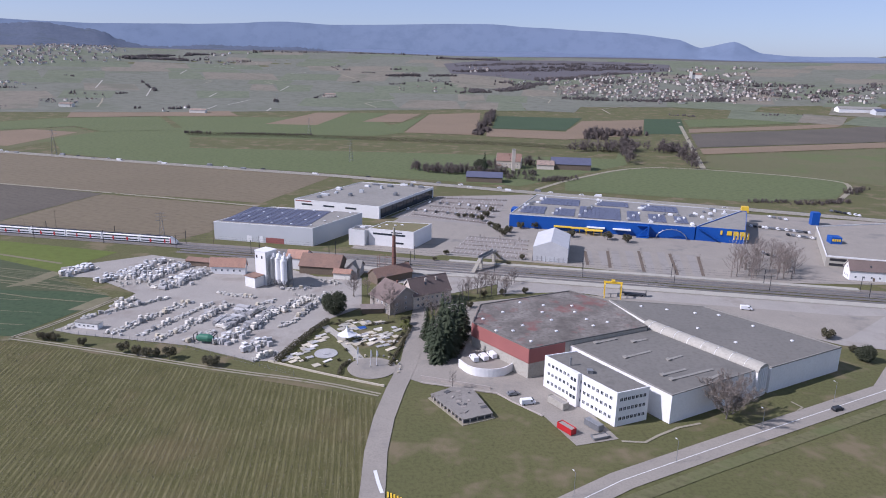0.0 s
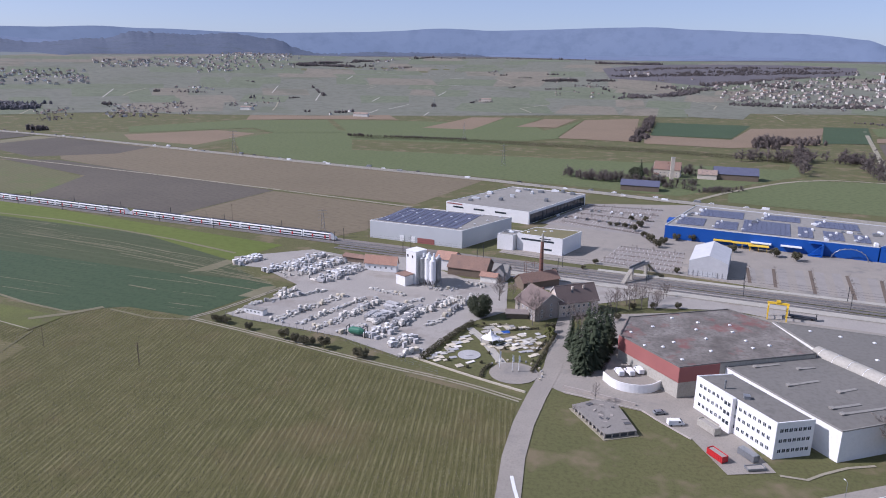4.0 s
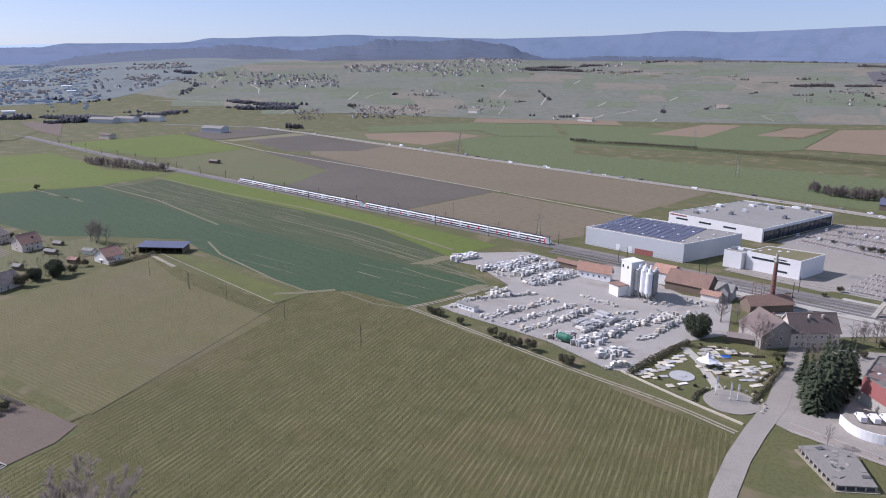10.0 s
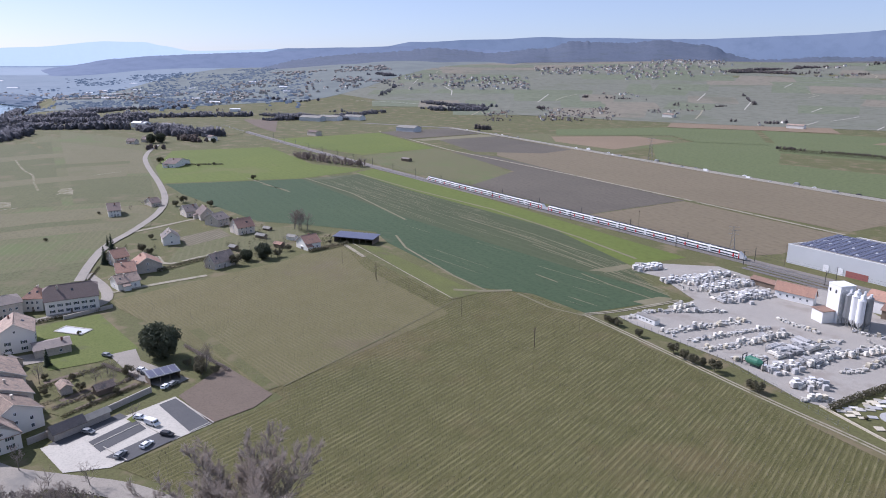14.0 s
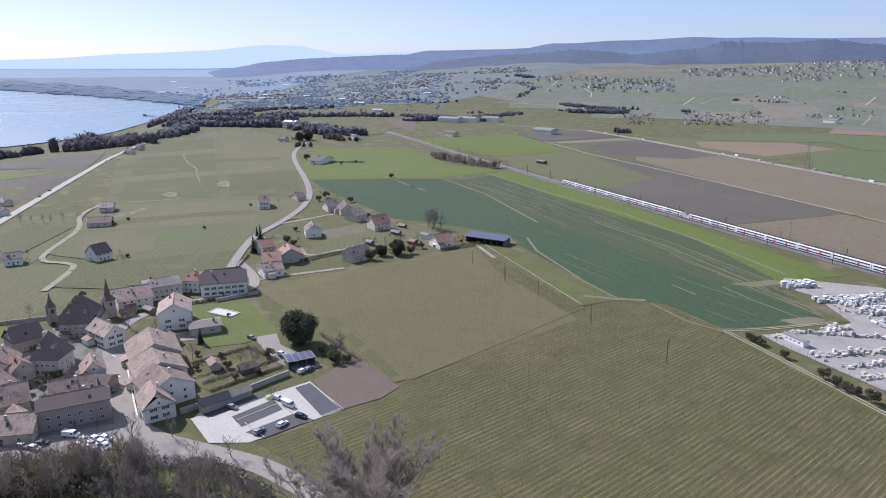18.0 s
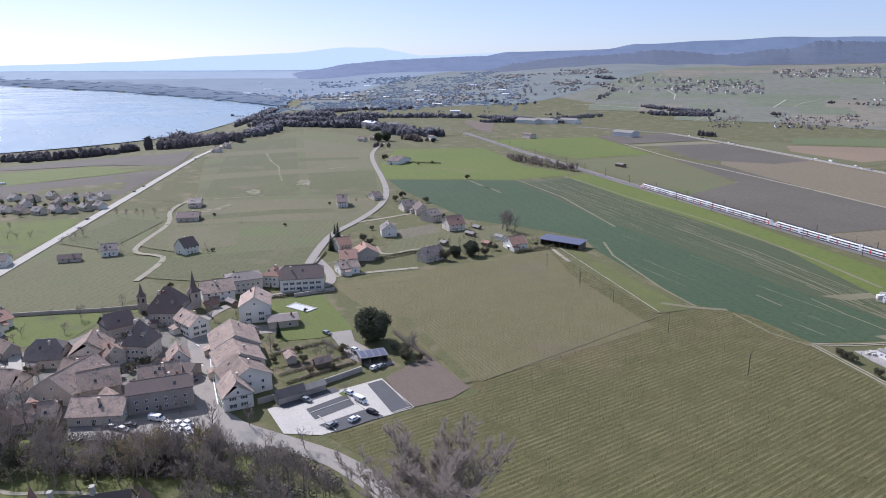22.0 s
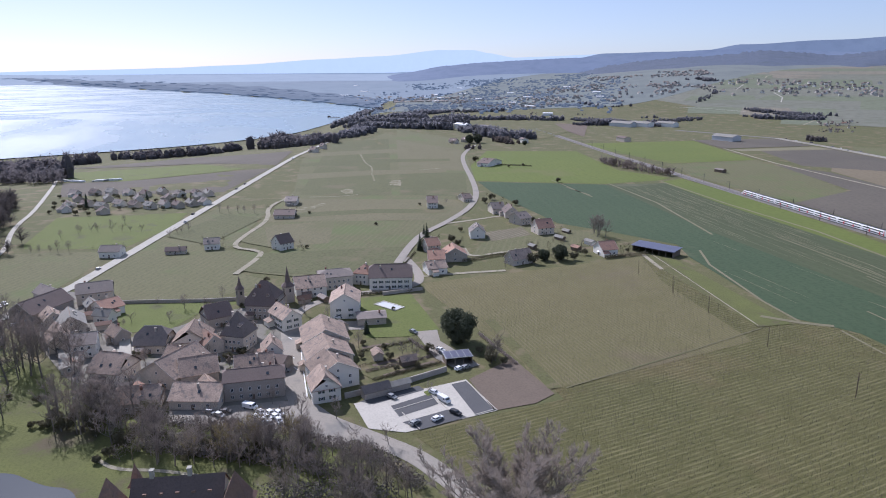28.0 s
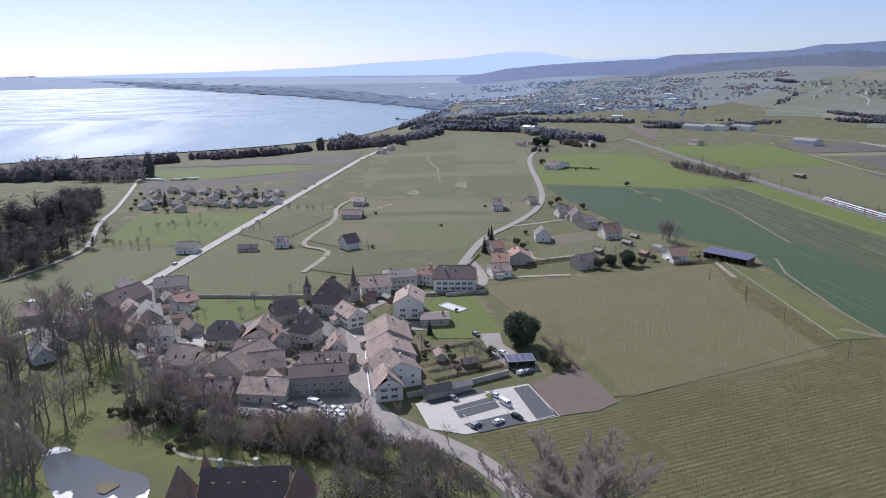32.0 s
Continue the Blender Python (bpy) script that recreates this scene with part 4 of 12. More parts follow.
# fine pale scratches that the seeder left in the wheat and the striped field
def scratches(name, q, n, longest, material, seed):
    r = random.Random(seed)
    q = [Vector(p) for p in q]
    verts, faces = [], []
    for k in range(n):
        u, v = r.random(), r.random()
        a = q[0].lerp(q[1], u).lerp(q[3].lerp(q[2], u), v)
        d = (q[1] - q[0]).lerp(q[2] - q[3], v).normalized()
        nrm = Vector((-d.y, d.x))
        long_, w, bend = r.uniform(0.15, 1.0) * longest, r.uniform(0.1, 0.36), r.uniform(-0.02, 0.02)
        m = 6
        for i in range(m + 1):
            p = a + d * (long_ * i / m) + nrm * (bend * long_ * (i / m) ** 2)
            if not (0 <= u + i / m * long_ / (q[1] - q[0]).length <= 1.0):
                break
            ww = w * r.uniform(0.4, 1.0) if 0 < i < m else 0.05
            verts += [(p.x - nrm.x * ww, p.y - nrm.y * ww, 0.16 + 0.02 * (k % 3)), (p.x + nrm.x * ww, p.y + nrm.y * ww, 0.16 + 0.02 * (k % 3))]
            if i:
                o = len(verts)
                faces.append((o - 4, o - 2, o - 1, o - 3))
    return tagged(soup(name, verts, faces, material), "fine pale seed rows and wheel marks in a field", "field marks", "", "stuff")


scratches("seed_rows", [(-587.6, 382.9), (-161.9, 321.0), (-204.0, 348.3), (-579.5, 439.1)], 60, 130, PALE, 3)
scratches("seed_rows", [(-591.7, 379.1), (-293.4, 330.2), (-372.7, 405.3), (-587.6, 441.7)], 70, 90, PALE, 4)
scratches("seed_rows", [(-335.6, 278.8), (-180.2, 264.9), (-160.1, 317.6), (-387.9, 334.0)], 12, 60, PALE, 5)
scratches("seed_rows", [(-209.7, 324.0), (-162.7, 316.4), (-161.5, 326.5), (-205.3, 347.1)], 45, 30, PALE, 6)

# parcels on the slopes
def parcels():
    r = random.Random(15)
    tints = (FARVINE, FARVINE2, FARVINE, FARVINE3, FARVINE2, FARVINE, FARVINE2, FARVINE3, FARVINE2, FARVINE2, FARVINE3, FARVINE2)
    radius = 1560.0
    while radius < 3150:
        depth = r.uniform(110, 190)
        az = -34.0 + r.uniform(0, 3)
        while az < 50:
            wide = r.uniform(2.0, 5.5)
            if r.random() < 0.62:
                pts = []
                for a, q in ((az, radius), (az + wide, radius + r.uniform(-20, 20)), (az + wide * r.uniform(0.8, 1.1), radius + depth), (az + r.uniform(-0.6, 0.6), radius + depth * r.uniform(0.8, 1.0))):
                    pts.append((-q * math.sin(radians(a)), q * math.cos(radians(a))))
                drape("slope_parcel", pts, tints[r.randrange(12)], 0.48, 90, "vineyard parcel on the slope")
            if r.random() < 0.10:
                a = az + r.uniform(0, 2)
                p = [(-q * math.sin(radians(a + d)), q * math.cos(radians(a + d))) for q, d in ((radius, 0), (radius + depth * 0.5, r.uniform(-1, 1)), (radius + depth, r.uniform(-2, 2)))]
                strip("slope_track", p, 3.5, PATH, 0.7, 60, "pale track between vineyards")
            az += wide
        radius += depth


parcels()
# short pale tracks between the vineyards
for p in ([(-865, 1745), (-924, 1907)], [(-806, 2155), (-827, 2272)], [(-561, 1673), (-570, 1762)], [(-480, 1380), (-489, 1502)], [(-472, 1524), (-456, 1643)], [(-360, 1409), (-368, 1482)], [(-435, 1858), (-437, 1963)], [(-790, 2422), (-723, 2422)], [(-607, 2417), (-530, 2445)], [(-503, 2302), (-462, 2354)], [(-461, 2108), (-423, 2133)], [(-694, 1634), (-746, 1790)], [(-1524, 1142), (-1433, 1185), (-1333, 1210)], [(-1736, 1531), (-1830, 1640)], [(-1620, 1562), (-1515, 1493), (-1437, 1413)], [(-1164, 1464), (-1252, 1620)]):
    strip("slope_track", p, 3.2, CONCRETE, 0.75, 60, "pale track between vineyards")

# ---------------------------------------------------------------- makers of things


def centre(pts):
    return sum(p[0] for p in pts) / len(pts), sum(p[1] for p in pts) / len(pts)


def local(pts, c):
    return [(p[0] - c[0], p[1] - c[1]) for p in pts]


def hall(name, pts, h, wall, roof, label, category, parapet=0.5, trim=None, base=0.0):
    """A flat-roofed building over a plan polygon: wall, roof set down behind a parapet cap."""
    c = centre(pts)
    ob = thing(name, (c[0], c[1], base), 0, label, category)
    lp = local(pts, c)
    part("wall", prism(bmesh.new(), lp, 0, h - parapet), wall, ob)
    inner = inset_poly(lp, 0.35)
    part("roof", prism(bmesh.new(), inner, h - parapet, h - parapet + 0.15), roof, ob)
    bm = bmesh.new()
    n = len(lp)
    out = inset_poly(lp, -0.05)
    rings = [[bm.verts.new((x, y, z)) for x, y in q] for q, z in ((out, h - parapet), (out, h), (inner, h), (inner, h - parapet))]
    for k in range(4):
        a, b = rings[k], rings[(k + 1) % 4]
        for i in range(n):
            j = (i + 1) % n
            bm.faces.new((a[i], a[j], b[j], b[i]))
    bmesh.ops.recalc_face_normals(bm, faces=list(bm.faces))
    part("parapet", bm, trim or wall, ob)
    return ob, c


WINDOWS = {}


def window_meshes(w, h, shutters=False):
    key = (round(w, 1), round(h, 1), shutters)
    if key not in WINDOWS:
        t = 0.09
        bm = boxes((-w / 2, -w / 2 + t, -0.09, 0.0, 0, h), (w / 2 - t, w / 2, -0.09, 0.0, 0, h), (-w / 2 + t, w / 2 - t, -0.09, 0.0, 0, t), (-w / 2 + t, w / 2 - t, -0.09, 0.0, h - t, h), (-0.04, 0.04, -0.08, 0.0, t, h - t))
        frame_me = bpy.data.meshes.new("window_frame")
        bm.to_mesh(frame_me)
        bm.free()
        bm = boxes((-w / 2 + t, w / 2 - t, -0.05, -0.02, t, h - t))
        pane_me = bpy.data.meshes.new("pane")
        bm.to_mesh(pane_me)
        bm.free()
        sh = None
        if shutters:
            sw = w * 0.5
            bm = boxes((-sw / 2, sw / 2, -0.08, -0.0, 0, h), (-sw / 2 + 0.06, sw / 2 - 0.06, -0.10, -0.08, 0.1, h * 0.48), (-sw / 2 + 0.06, sw / 2 - 0.06, -0.10, -0.08, h * 0.54, h - 0.1))
            sh = bpy.data.meshes.new("shutter")
            bm.to_mesh(sh)
            bm.free()
        WINDOWS[key] = (frame_me, pane_me, sh)
    return WINDOWS[key]


def windows(parent, a, b, sills, n, w=1.1, h=1.3, shutters=False, margin=1.2, frame_mat=None, skip=()):
    """Windows on the wall from a to b (plan points in the parent's space, wall seen with a on its left)."""
    a, b = Vector(a), Vector(b)
    d = b - a
    mid = parent.matrix_basis @ Vector((*(a + b) / 2, 0))
    out = parent.matrix_basis.to_3x3() @ Vector((d.y, -d.x, 0))
    if mid.dot(out) > 0 and mid.length > 150:
        return
    turn = math.degrees(math.atan2(d.y, d.x))
    fm, pm, sm = window_meshes(w, h, shutters)
    for z in sills:
        for i in range(n):
            if (i in skip):
                continue
            q = a + d.normalized() * (margin + (d.length - 2 * margin) * ((i + 0.5) / n))
            f = piece("window", fm, frame_mat or WHITEMETAL, parent)
            f.matrix_basis = pose(q.x, q.y, z, 0, 0, turn)
            piece("pane", pm, GLASS, f)
            if sm:
                for s in (-1, 1):
                    o = piece("shutter", sm, SHUTTER, f)
                    o.matrix_basis = pose(s * w * 0.77, 0, 0)


def gabled(bm_wall, bm_roof, w, d, eave, rise, over=0.5, thick=0.25, hip=0.0, bend=0.0):
    """Walls and roof of a house, ridge along x, on 0..w by 0..d. hip: share of the rise by which the ends slope in."""
    hy = d / 2
    run = hip * min(w / 2 - 0.2, hy)
    v = bm_wall.verts.new
    base = [v(p) for p in ((0, 0, -0.5), (w, 0, -0.5), (w, d, -0.5), (0, d, -0.5))]
    top = [v(p) for p in ((0, 0, eave), (w, 0, eave), (w, d, eave), (0, d, eave))]
    for i in range(4):
        j = (i + 1) % 4
        bm_wall.faces.new((base[i], base[j], top[j], top[i]))
    if hip < 1:
        g = 1 - hip
        for x, i, j in ((0, 3, 0), (w, 1, 2)):
            if hip == 0:
                k = v((x, hy, eave + rise))
                bm_wall.faces.new((top[i], top[j], k))
            else:
                p, q = v((x, hy - (hy * (1 - g) if x else -hy * (1 - g)), eave + rise * g)), v((x, hy + (hy * (1 - g) if x else -hy * (1 - g)), eave + rise * g))
                bm_wall.faces.new((top[i], top[j], p, q))
    else:
        bm_wall.faces.new(top)
    # roof shell
    s = rise / hy
    ze = eave - over * s
    r = bm_roof.verts.new
    if hip == 0:
        prof = [(-over, ze), (hy, eave + rise), (d + over, ze)]
        rows = []
        for x in (-over, w + over):
            rows.append([r((x, y, z + 0.03)) for y, z in prof] + [r((x, y, z + thick)) for y, z in prof])
        a, b = rows
        for i in (0, 1):
            bm_roof.faces.new((a[3 + i], b[3 + i], b[4 + i], a[4 + i]))
            bm_roof.faces.new((a[i], a[i + 1], b[i + 1], b[i]))
            bm_roof.faces.new((a[i], a[3 + i], a[4 + i], a[i + 1]))
            bm_roof.faces.new((b[i], b[i + 1], b[4 + i], b[3 + i]))
        bm_roof.faces.new((a[0], b[0], b[3], a[3]))
        bm_roof.faces.new((a[2], a[5], b[5], b[2]))
    else:
        g = 1 - hip
        ring = lambda dz: [r(p) for p in ((-over, -over, ze + dz), (w + over, -over, ze + dz), (w + over, d + over, ze + dz), (-over, d + over, ze + dz))]
        lo, hi = ring(0.0), ring(thick)
        ra, rb = r((run - (over * g), hy, eave + rise + thick)), r((w - run + (over * g), hy, eave + rise + thick))
        if hip >= 1:
            for f in ((hi[0], hi[1], rb, ra), (hi[1], hi[2], rb), (hi[2], hi[3], ra, rb), (hi[3], hi[0], ra)):
                bm_roof.faces.new(f)
        else:
            yy = hy * g
            zz = eave + rise * g + thick
            c = [r((-over, yy, zz)), r((w + over, yy, zz)), r((w + over, d - yy, zz)), r((-over, d - yy, zz))]
            for f in ((hi[0], hi[1], c[1], rb, ra, c[0]), (hi[2], hi[3], c[3], ra, rb, c[2]), (c[1], c[2], rb), (c[3], c[0], ra)):
                bm_roof.faces.new(f)
        for i in range(4):
            j = (i + 1) % 4
            bm_roof.faces.new((lo[i], lo[j], hi[j], hi[i]))
        bm_roof.faces.new(lo[::-1])


def house(name, o, turn, w, d, eave, rise, wall, roof, label, category="house", hip=0.0, rows=(1.0, 3.8), n=(4, 3), shut=True, chimneys=1, dormers=0, base=None, seed=0, group=""):
    """A pitched-roof house with its front left corner at o, front along the turned x axis, ridge along x."""
    rnd = random.Random(seed or hash((round(o[0]), round(o[1]))) % 9999)
    z = terrain(*o) if base is None else base
    ob = thing(name, (o[0], o[1], z), turn, label, category, group)
    bw, br = bmesh.new(), bmesh.new()
    gabled(bw, br, w, d, eave, rise, hip=hip)
    part("wall", bw, wall, ob)
    rf = part("roof", br, roof, ob)
    sills = [s for s in rows if s + 1.3 < eave]
    if n[0]:
        windows(ob, (0, 0), (w, 0), sills, n[0], shutters=shut)
        windows(ob, (w, d), (0, d), sills, n[0], shutters=shut)
    if n[1]:
        gs = sills + ([eave + 0.4] if hip < 0.6 and rise > 3.2 else [])
        for a, b in (((w, 0), (w, d)), ((0, d), (0, 0))):
            windows(ob, a, b, sills, min(n[1], 2) if shut else n[1], shutters=shut)
            if len(gs) > len(sills):
                windows(ob, a, b, gs[-1:], 1, 0.9, 1.1)
        bm = boxes((w * 0.45, w * 0.45 + 1.0, -0.08, 0.05, 0, 2.1), (w * 0.45 + 0.9, w * 0.45 + 0.96, -0.12, -0.08, 1.0, 1.1))
        part("door", bm, WOOD, ob)
    for k in range(chimneys):
        x, y = w * rnd.uniform(0.2, 0.8), d * rnd.choice((0.36, 0.64))
        zr = eave + rise * (1 - abs(y - d / 2) / (d / 2))
        ch = part("chimney", boxes((x - 0.4, x + 0.4, y - 0.3, y + 0.3, zr - 0.8, zr + 1.5), (x - 0.48, x + 0.48, y - 0.38, y + 0.38, zr + 1.5, zr + 1.65)), BRICK if rnd.random() < 0.4 else RENDER, ob)
    if n[0] and rise > 2.2:
        run = 0.0 if hip == 0 else hip * min(w / 2 - 0.2, d / 2)
        part("ridge_cap", tube(bmesh.new(), (run - 0.3, d / 2, eave + rise + 0.24), (w - run + 0.3, d / 2, eave + rise + 0.24), 0.16, 0.16, 6), TILE if roof is not SLATE else CONCRETE, ob)
        if hip == 0:
            sl = rise / (d / 2)
            for x in (-0.56, w + 0.5):
                bm = bmesh.new()
                for y0, y1 in ((-0.5, d / 2), (d + 0.5, d / 2)):
                    z0, z1 = eave - 0.5 * sl, eave + rise
                    v = [bm.verts.new(p) for p in ((x, y0, z0 - 0.12), (x + 0.08, y0, z0 - 0.12), (x + 0.08, y1, z1 - 0.12), (x, y1, z1 - 0.12), (x, y0, z0 + 0.32), (x + 0.08, y0, z0 + 0.32), (x + 0.08, y1, z1 + 0.32), (x, y1, z1 + 0.32))]
                    for f in ((0, 3, 2, 1), (4, 5, 6, 7), (0, 1, 5, 4), (1, 2, 6, 5), (2, 3, 7, 6), (3, 0, 4, 7)):
                        bm.faces.new([v[i] for i in f])
                part("bargeboard", bm, BARGE, ob)
        side = (ob.matrix_basis.to_3x3() @ Vector((0, -1, 0))).dot(Vector((o[0], o[1], 0))) < 0
        for k in range(rnd.randint(0, 2)):
            x, f = w * rnd.uniform(0.2, 0.8), rnd.uniform(0.3, 0.6)
            y = d / 2 * f if side else d - d / 2 * f
            zr = eave + rise * f + 0.27
            sk = part("skylight", boxes((-0.45, 0.45, -0.6, 0.6, 0, 0.12)), GLASS, ob)
            tilt = math.degrees(math.atan2(rise, d / 2))
            sk.matrix_basis = pose(x, y, zr, tilt if side else -tilt, 0, 0)
        if rnd.random() < 0.35 and w > 8:
            x0, lw, ld = w * rnd.uniform(0.0, 0.4), rnd.uniform(3, 5), rnd.uniform(2, 3.2)
            y0, y1 = (-ld, -0.02) if side else (d + 0.02, d + ld)
            an = part("annex", boxes((x0, x0 + lw, y0, y1, -0.4, 2.5)), wall, ob)
            bm = bmesh.new()
            ya, yb = (y0 - 0.3, y1) if side else (y1 + 0.3, y0)
            v = [bm.verts.new(p) for p in ((x0 - 0.3, ya, 2.4), (x0 + lw + 0.3, ya, 2.4), (x0 + lw + 0.3, yb, 3.4), (x0 - 0.3, yb, 3.4), (x0 - 0.3, ya, 2.62), (x0 + lw + 0.3, ya, 2.62), (x0 + lw + 0.3, yb, 3.62), (x0 - 0.3, yb, 3.62))]
            for f in ((0, 3, 2, 1), (4, 5, 6, 7), (0, 1, 5, 4), (1, 2, 6, 5), (2, 3, 7, 6), (3, 0, 4, 7)):
                bm.faces.new([v[i] for i in f])
            bmesh.ops.recalc_face_normals(bm, faces=list(bm.faces))
            part("annex_roof", bm, roof, an)
    for k in range(dormers):
        x = w * (k + 0.5) / dormers
        y0 = d * 0.16
        z0 = eave + rise * 0.32
        dm = part("dormer", boxes((x - 0.7, x + 0.7, y0, y0 + 2.2, z0 - 0.2, z0 + 1.2)), wall, ob)
        br = bmesh.new()
        pts = [(x - 0.95, z0 + 1.15), (x, z0 + 1.9), (x + 0.95, z0 + 1.15)]
        f, b = [br.verts.new((px, y0 - 0.3, pz)) for px, pz in pts], [br.verts.new((px, y0 + 3.2, pz)) for px, pz in pts]
        br.faces.new(f)
        br.faces.new(b[::-1])
        for i in range(3):
            br.faces.new((f[i], b[i], b[(i + 1) % 3], f[(i + 1) % 3]))
        part("roof", br, roof, dm)
    return ob


def house3(name, a, b, c, eave, rise, wall, roof, label, along="c", **kw):
    """A house by three eave corners in plan: b the nearest, a on its left, c on its right."""
    a, b, c = Vector(a), Vector(b), Vector(c)
    la, lc = (a - b).length, (c - b).length
    if along == "c":
        d = c - b
        return house(name, b, math.degrees(math.atan2(d.y, d.x)), lc, la, eave, rise, wall, roof, label, **kw)
    d = b - a
    return house(name, a, math.degrees(math.atan2(d.y, d.x)), la, lc, eave, rise, wall, roof, label, **kw)


CARS = {}


def far_car(at, turn, colour="white", kind="car", up=0.0):
    """A car that stays far off: body with one mesh of glass and one of wheels."""
    at = (at[0], at[1], terrain(*at[:2]) + up)
    key = (colour, kind, "far")
    if key in CARS:
        return copy_thing(CARS[key], pose(*at, 0, 0, turn))
    paint = {"white": WHITEMETAL, "grey": GREYMETAL, "black": DARKMETAL, "red": REDPAINT, "blue": BLUE}[colour]
    z = 1.45 if kind == "car" else 2.3
    x = 2.2 if kind == "car" else 3.2
    bm = boxes((-x, x, -0.9, 0.9, 0.3, 0.95), (-x * 0.8, x * 0.4, -0.78, 0.78, 0.95, z) if kind == "car" else (-x, x * 0.7, -0.9, 0.9, 0.95, z))
    ob = tagged(part("distant_car", bevelled(bm, 0.08), paint), "distant %s %s on the tarmac" % (colour, "car" if kind == "car" else "van"), "car" if kind == "car" else "van")
    part("glass", boxes((-x * 0.78, x * 0.42, -0.8, 0.8, 1.0, z - 0.1)) if kind == "car" else boxes((x * 0.5, x * 0.72, -0.8, 0.8, 1.1, z - 0.3)), GLASS, ob)
    bm = bmesh.new()
    for sx in (-0.62, 0.62):
        for sy in (-0.75, 0.75):
            tube(bm, (x * sx, sy - 0.12, 0.32), (x * sx, sy + 0.17, 0.32), 0.32, 0.32, 8)
    part("wheels", bm, DARKMETAL, ob)
    ob.matrix_basis = pose(*at, 0, 0, turn)
    CARS[key] = ob
    return ob


def car(at, turn, colour="white", kind="car", up=0.0, label=""):
    at = (at[0], at[1], terrain(*at[:2]) + up)
    key = (colour, kind)
    if key in CARS:
        ob = copy_thing(CARS[key], pose(*at, 0, 0, turn))
        if label:
            ob["label"] = label
        return ob
    paint = {"white": WHITEMETAL, "grey": GREYMETAL, "black": DARKMETAL, "red": REDPAINT, "blue": BLUE, "yellow": YELLOW}[colour]
    L, W = (4.4, 1.8) if kind == "car" else (5.4, 2.0)
    ob = thing("parked_car" if kind == "car" else "delivery_van", at, turn, label or (colour + (" car parked on the tarmac" if kind == "car" else " delivery van parked on the tarmac")), "car" if kind == "car" else "van")
    x = L / 2
    prof = [(-x, 0.3), (x, 0.3), (x, 0.75), (x - 1.1, 0.95), (x - 1.75, 1.42), (-x + 0.7, 1.45), (-x, 0.95)] if kind == "car" else [(-x, 0.35), (x, 0.35), (x, 1.0), (x - 0.7, 1.2), (x - 1.3, 2.05), (-x, 2.1)]
    bm = bmesh.new()
    l, r = [[bm.verts.new((px, s * W / 2 * (0.86 if pz > 1.1 and kind == "car" else 1), pz)) for px, pz in prof] for s in (-1, 1)]
    bm.faces.new(l)
    bm.faces.new(r[::-1])
    for i in range(len(prof)):
        j = (i + 1) % len(prof)
        bm.faces.new((l[j], l[i], r[i], r[j]))
    bmesh.ops.recalc_face_normals(bm, faces=list(bm.faces))
    part("body", bevelled(bm, 0.06), paint, ob)
    if kind == "car":
        part("windscreen", boxes((x - 1.72, x - 1.2, -0.62, 0.62, 1.0, 1.36)), GLASS, ob)
        part("rear_window", boxes((-x + 0.2, -x + 0.6, -0.6, 0.6, 1.02, 1.36)), GLASS, ob)
        for s in (-1, 1):
            part("side_window", boxes((-x + 0.8, x - 1.8, s * 0.83 - 0.02, s * 0.83 + 0.02, 0.98, 1.32)), GLASS, ob)
    else:
        part("windscreen", boxes((x - 1.25, x - 0.75, -0.85, 0.85, 1.25, 1.9)), GLASS, ob)
        for s in (-1, 1):
            part("side_window", boxes((x - 2.1, x - 1.35, s * 1.0 - 0.02, s * 1.0 + 0.02, 1.25, 1.85)), GLASS, ob)
    for sx in (-1, 1):
        for s in (-1, 1):
            part("wheel", tube(bmesh.new(), (sx * L * 0.31, s * (W / 2 - 0.2), 0.32), (sx * L * 0.31, s * (W / 2 + 0.01), 0.32), 0.32, 0.32, 10), DARKMETAL, ob)
    CARS[key] = ob
    return ob


TREES = {}
PLAIN = {k: "leafless tree with a fine grey-brown crown of twigs" for k in ("bare", "bare2", "bare3", "wide")}
PLAIN.update(orchard="small leafless orchard tree with a low crown", bud="tree with yellowish budding twigs", conifer="dark green conifer with drooping branches", round="dense dark evergreen tree with a rounded crown", bush="shaggy dark green garden bush")


def limb(verts, faces, a, b, ra, rb, n=4):
    d = (b - a).normalized()
    u = d.orthogonal().normalized()
    w = d.cross(u)
    o = len(verts)
    for c, r in ((a, ra), (b, rb)):
        for i in range(n):
            t = 2 * math.pi * i / n
            verts.append(tuple(c + r * (u * math.cos(t) + w * math.sin(t))))
    for i in range(n):
        j = (i + 1) % n
        faces.append((o + i, o + j, o + n + j, o + n + i))


def blade(verts, faces, a, b, w):
    """A thin twig: one tapering triangle."""
    side = (b - a).orthogonal().normalized() * w
    o = len(verts)
    verts.extend((tuple(a - side), tuple(a + side), tuple(b)))
    faces.append((o, o + 1, o + 2))


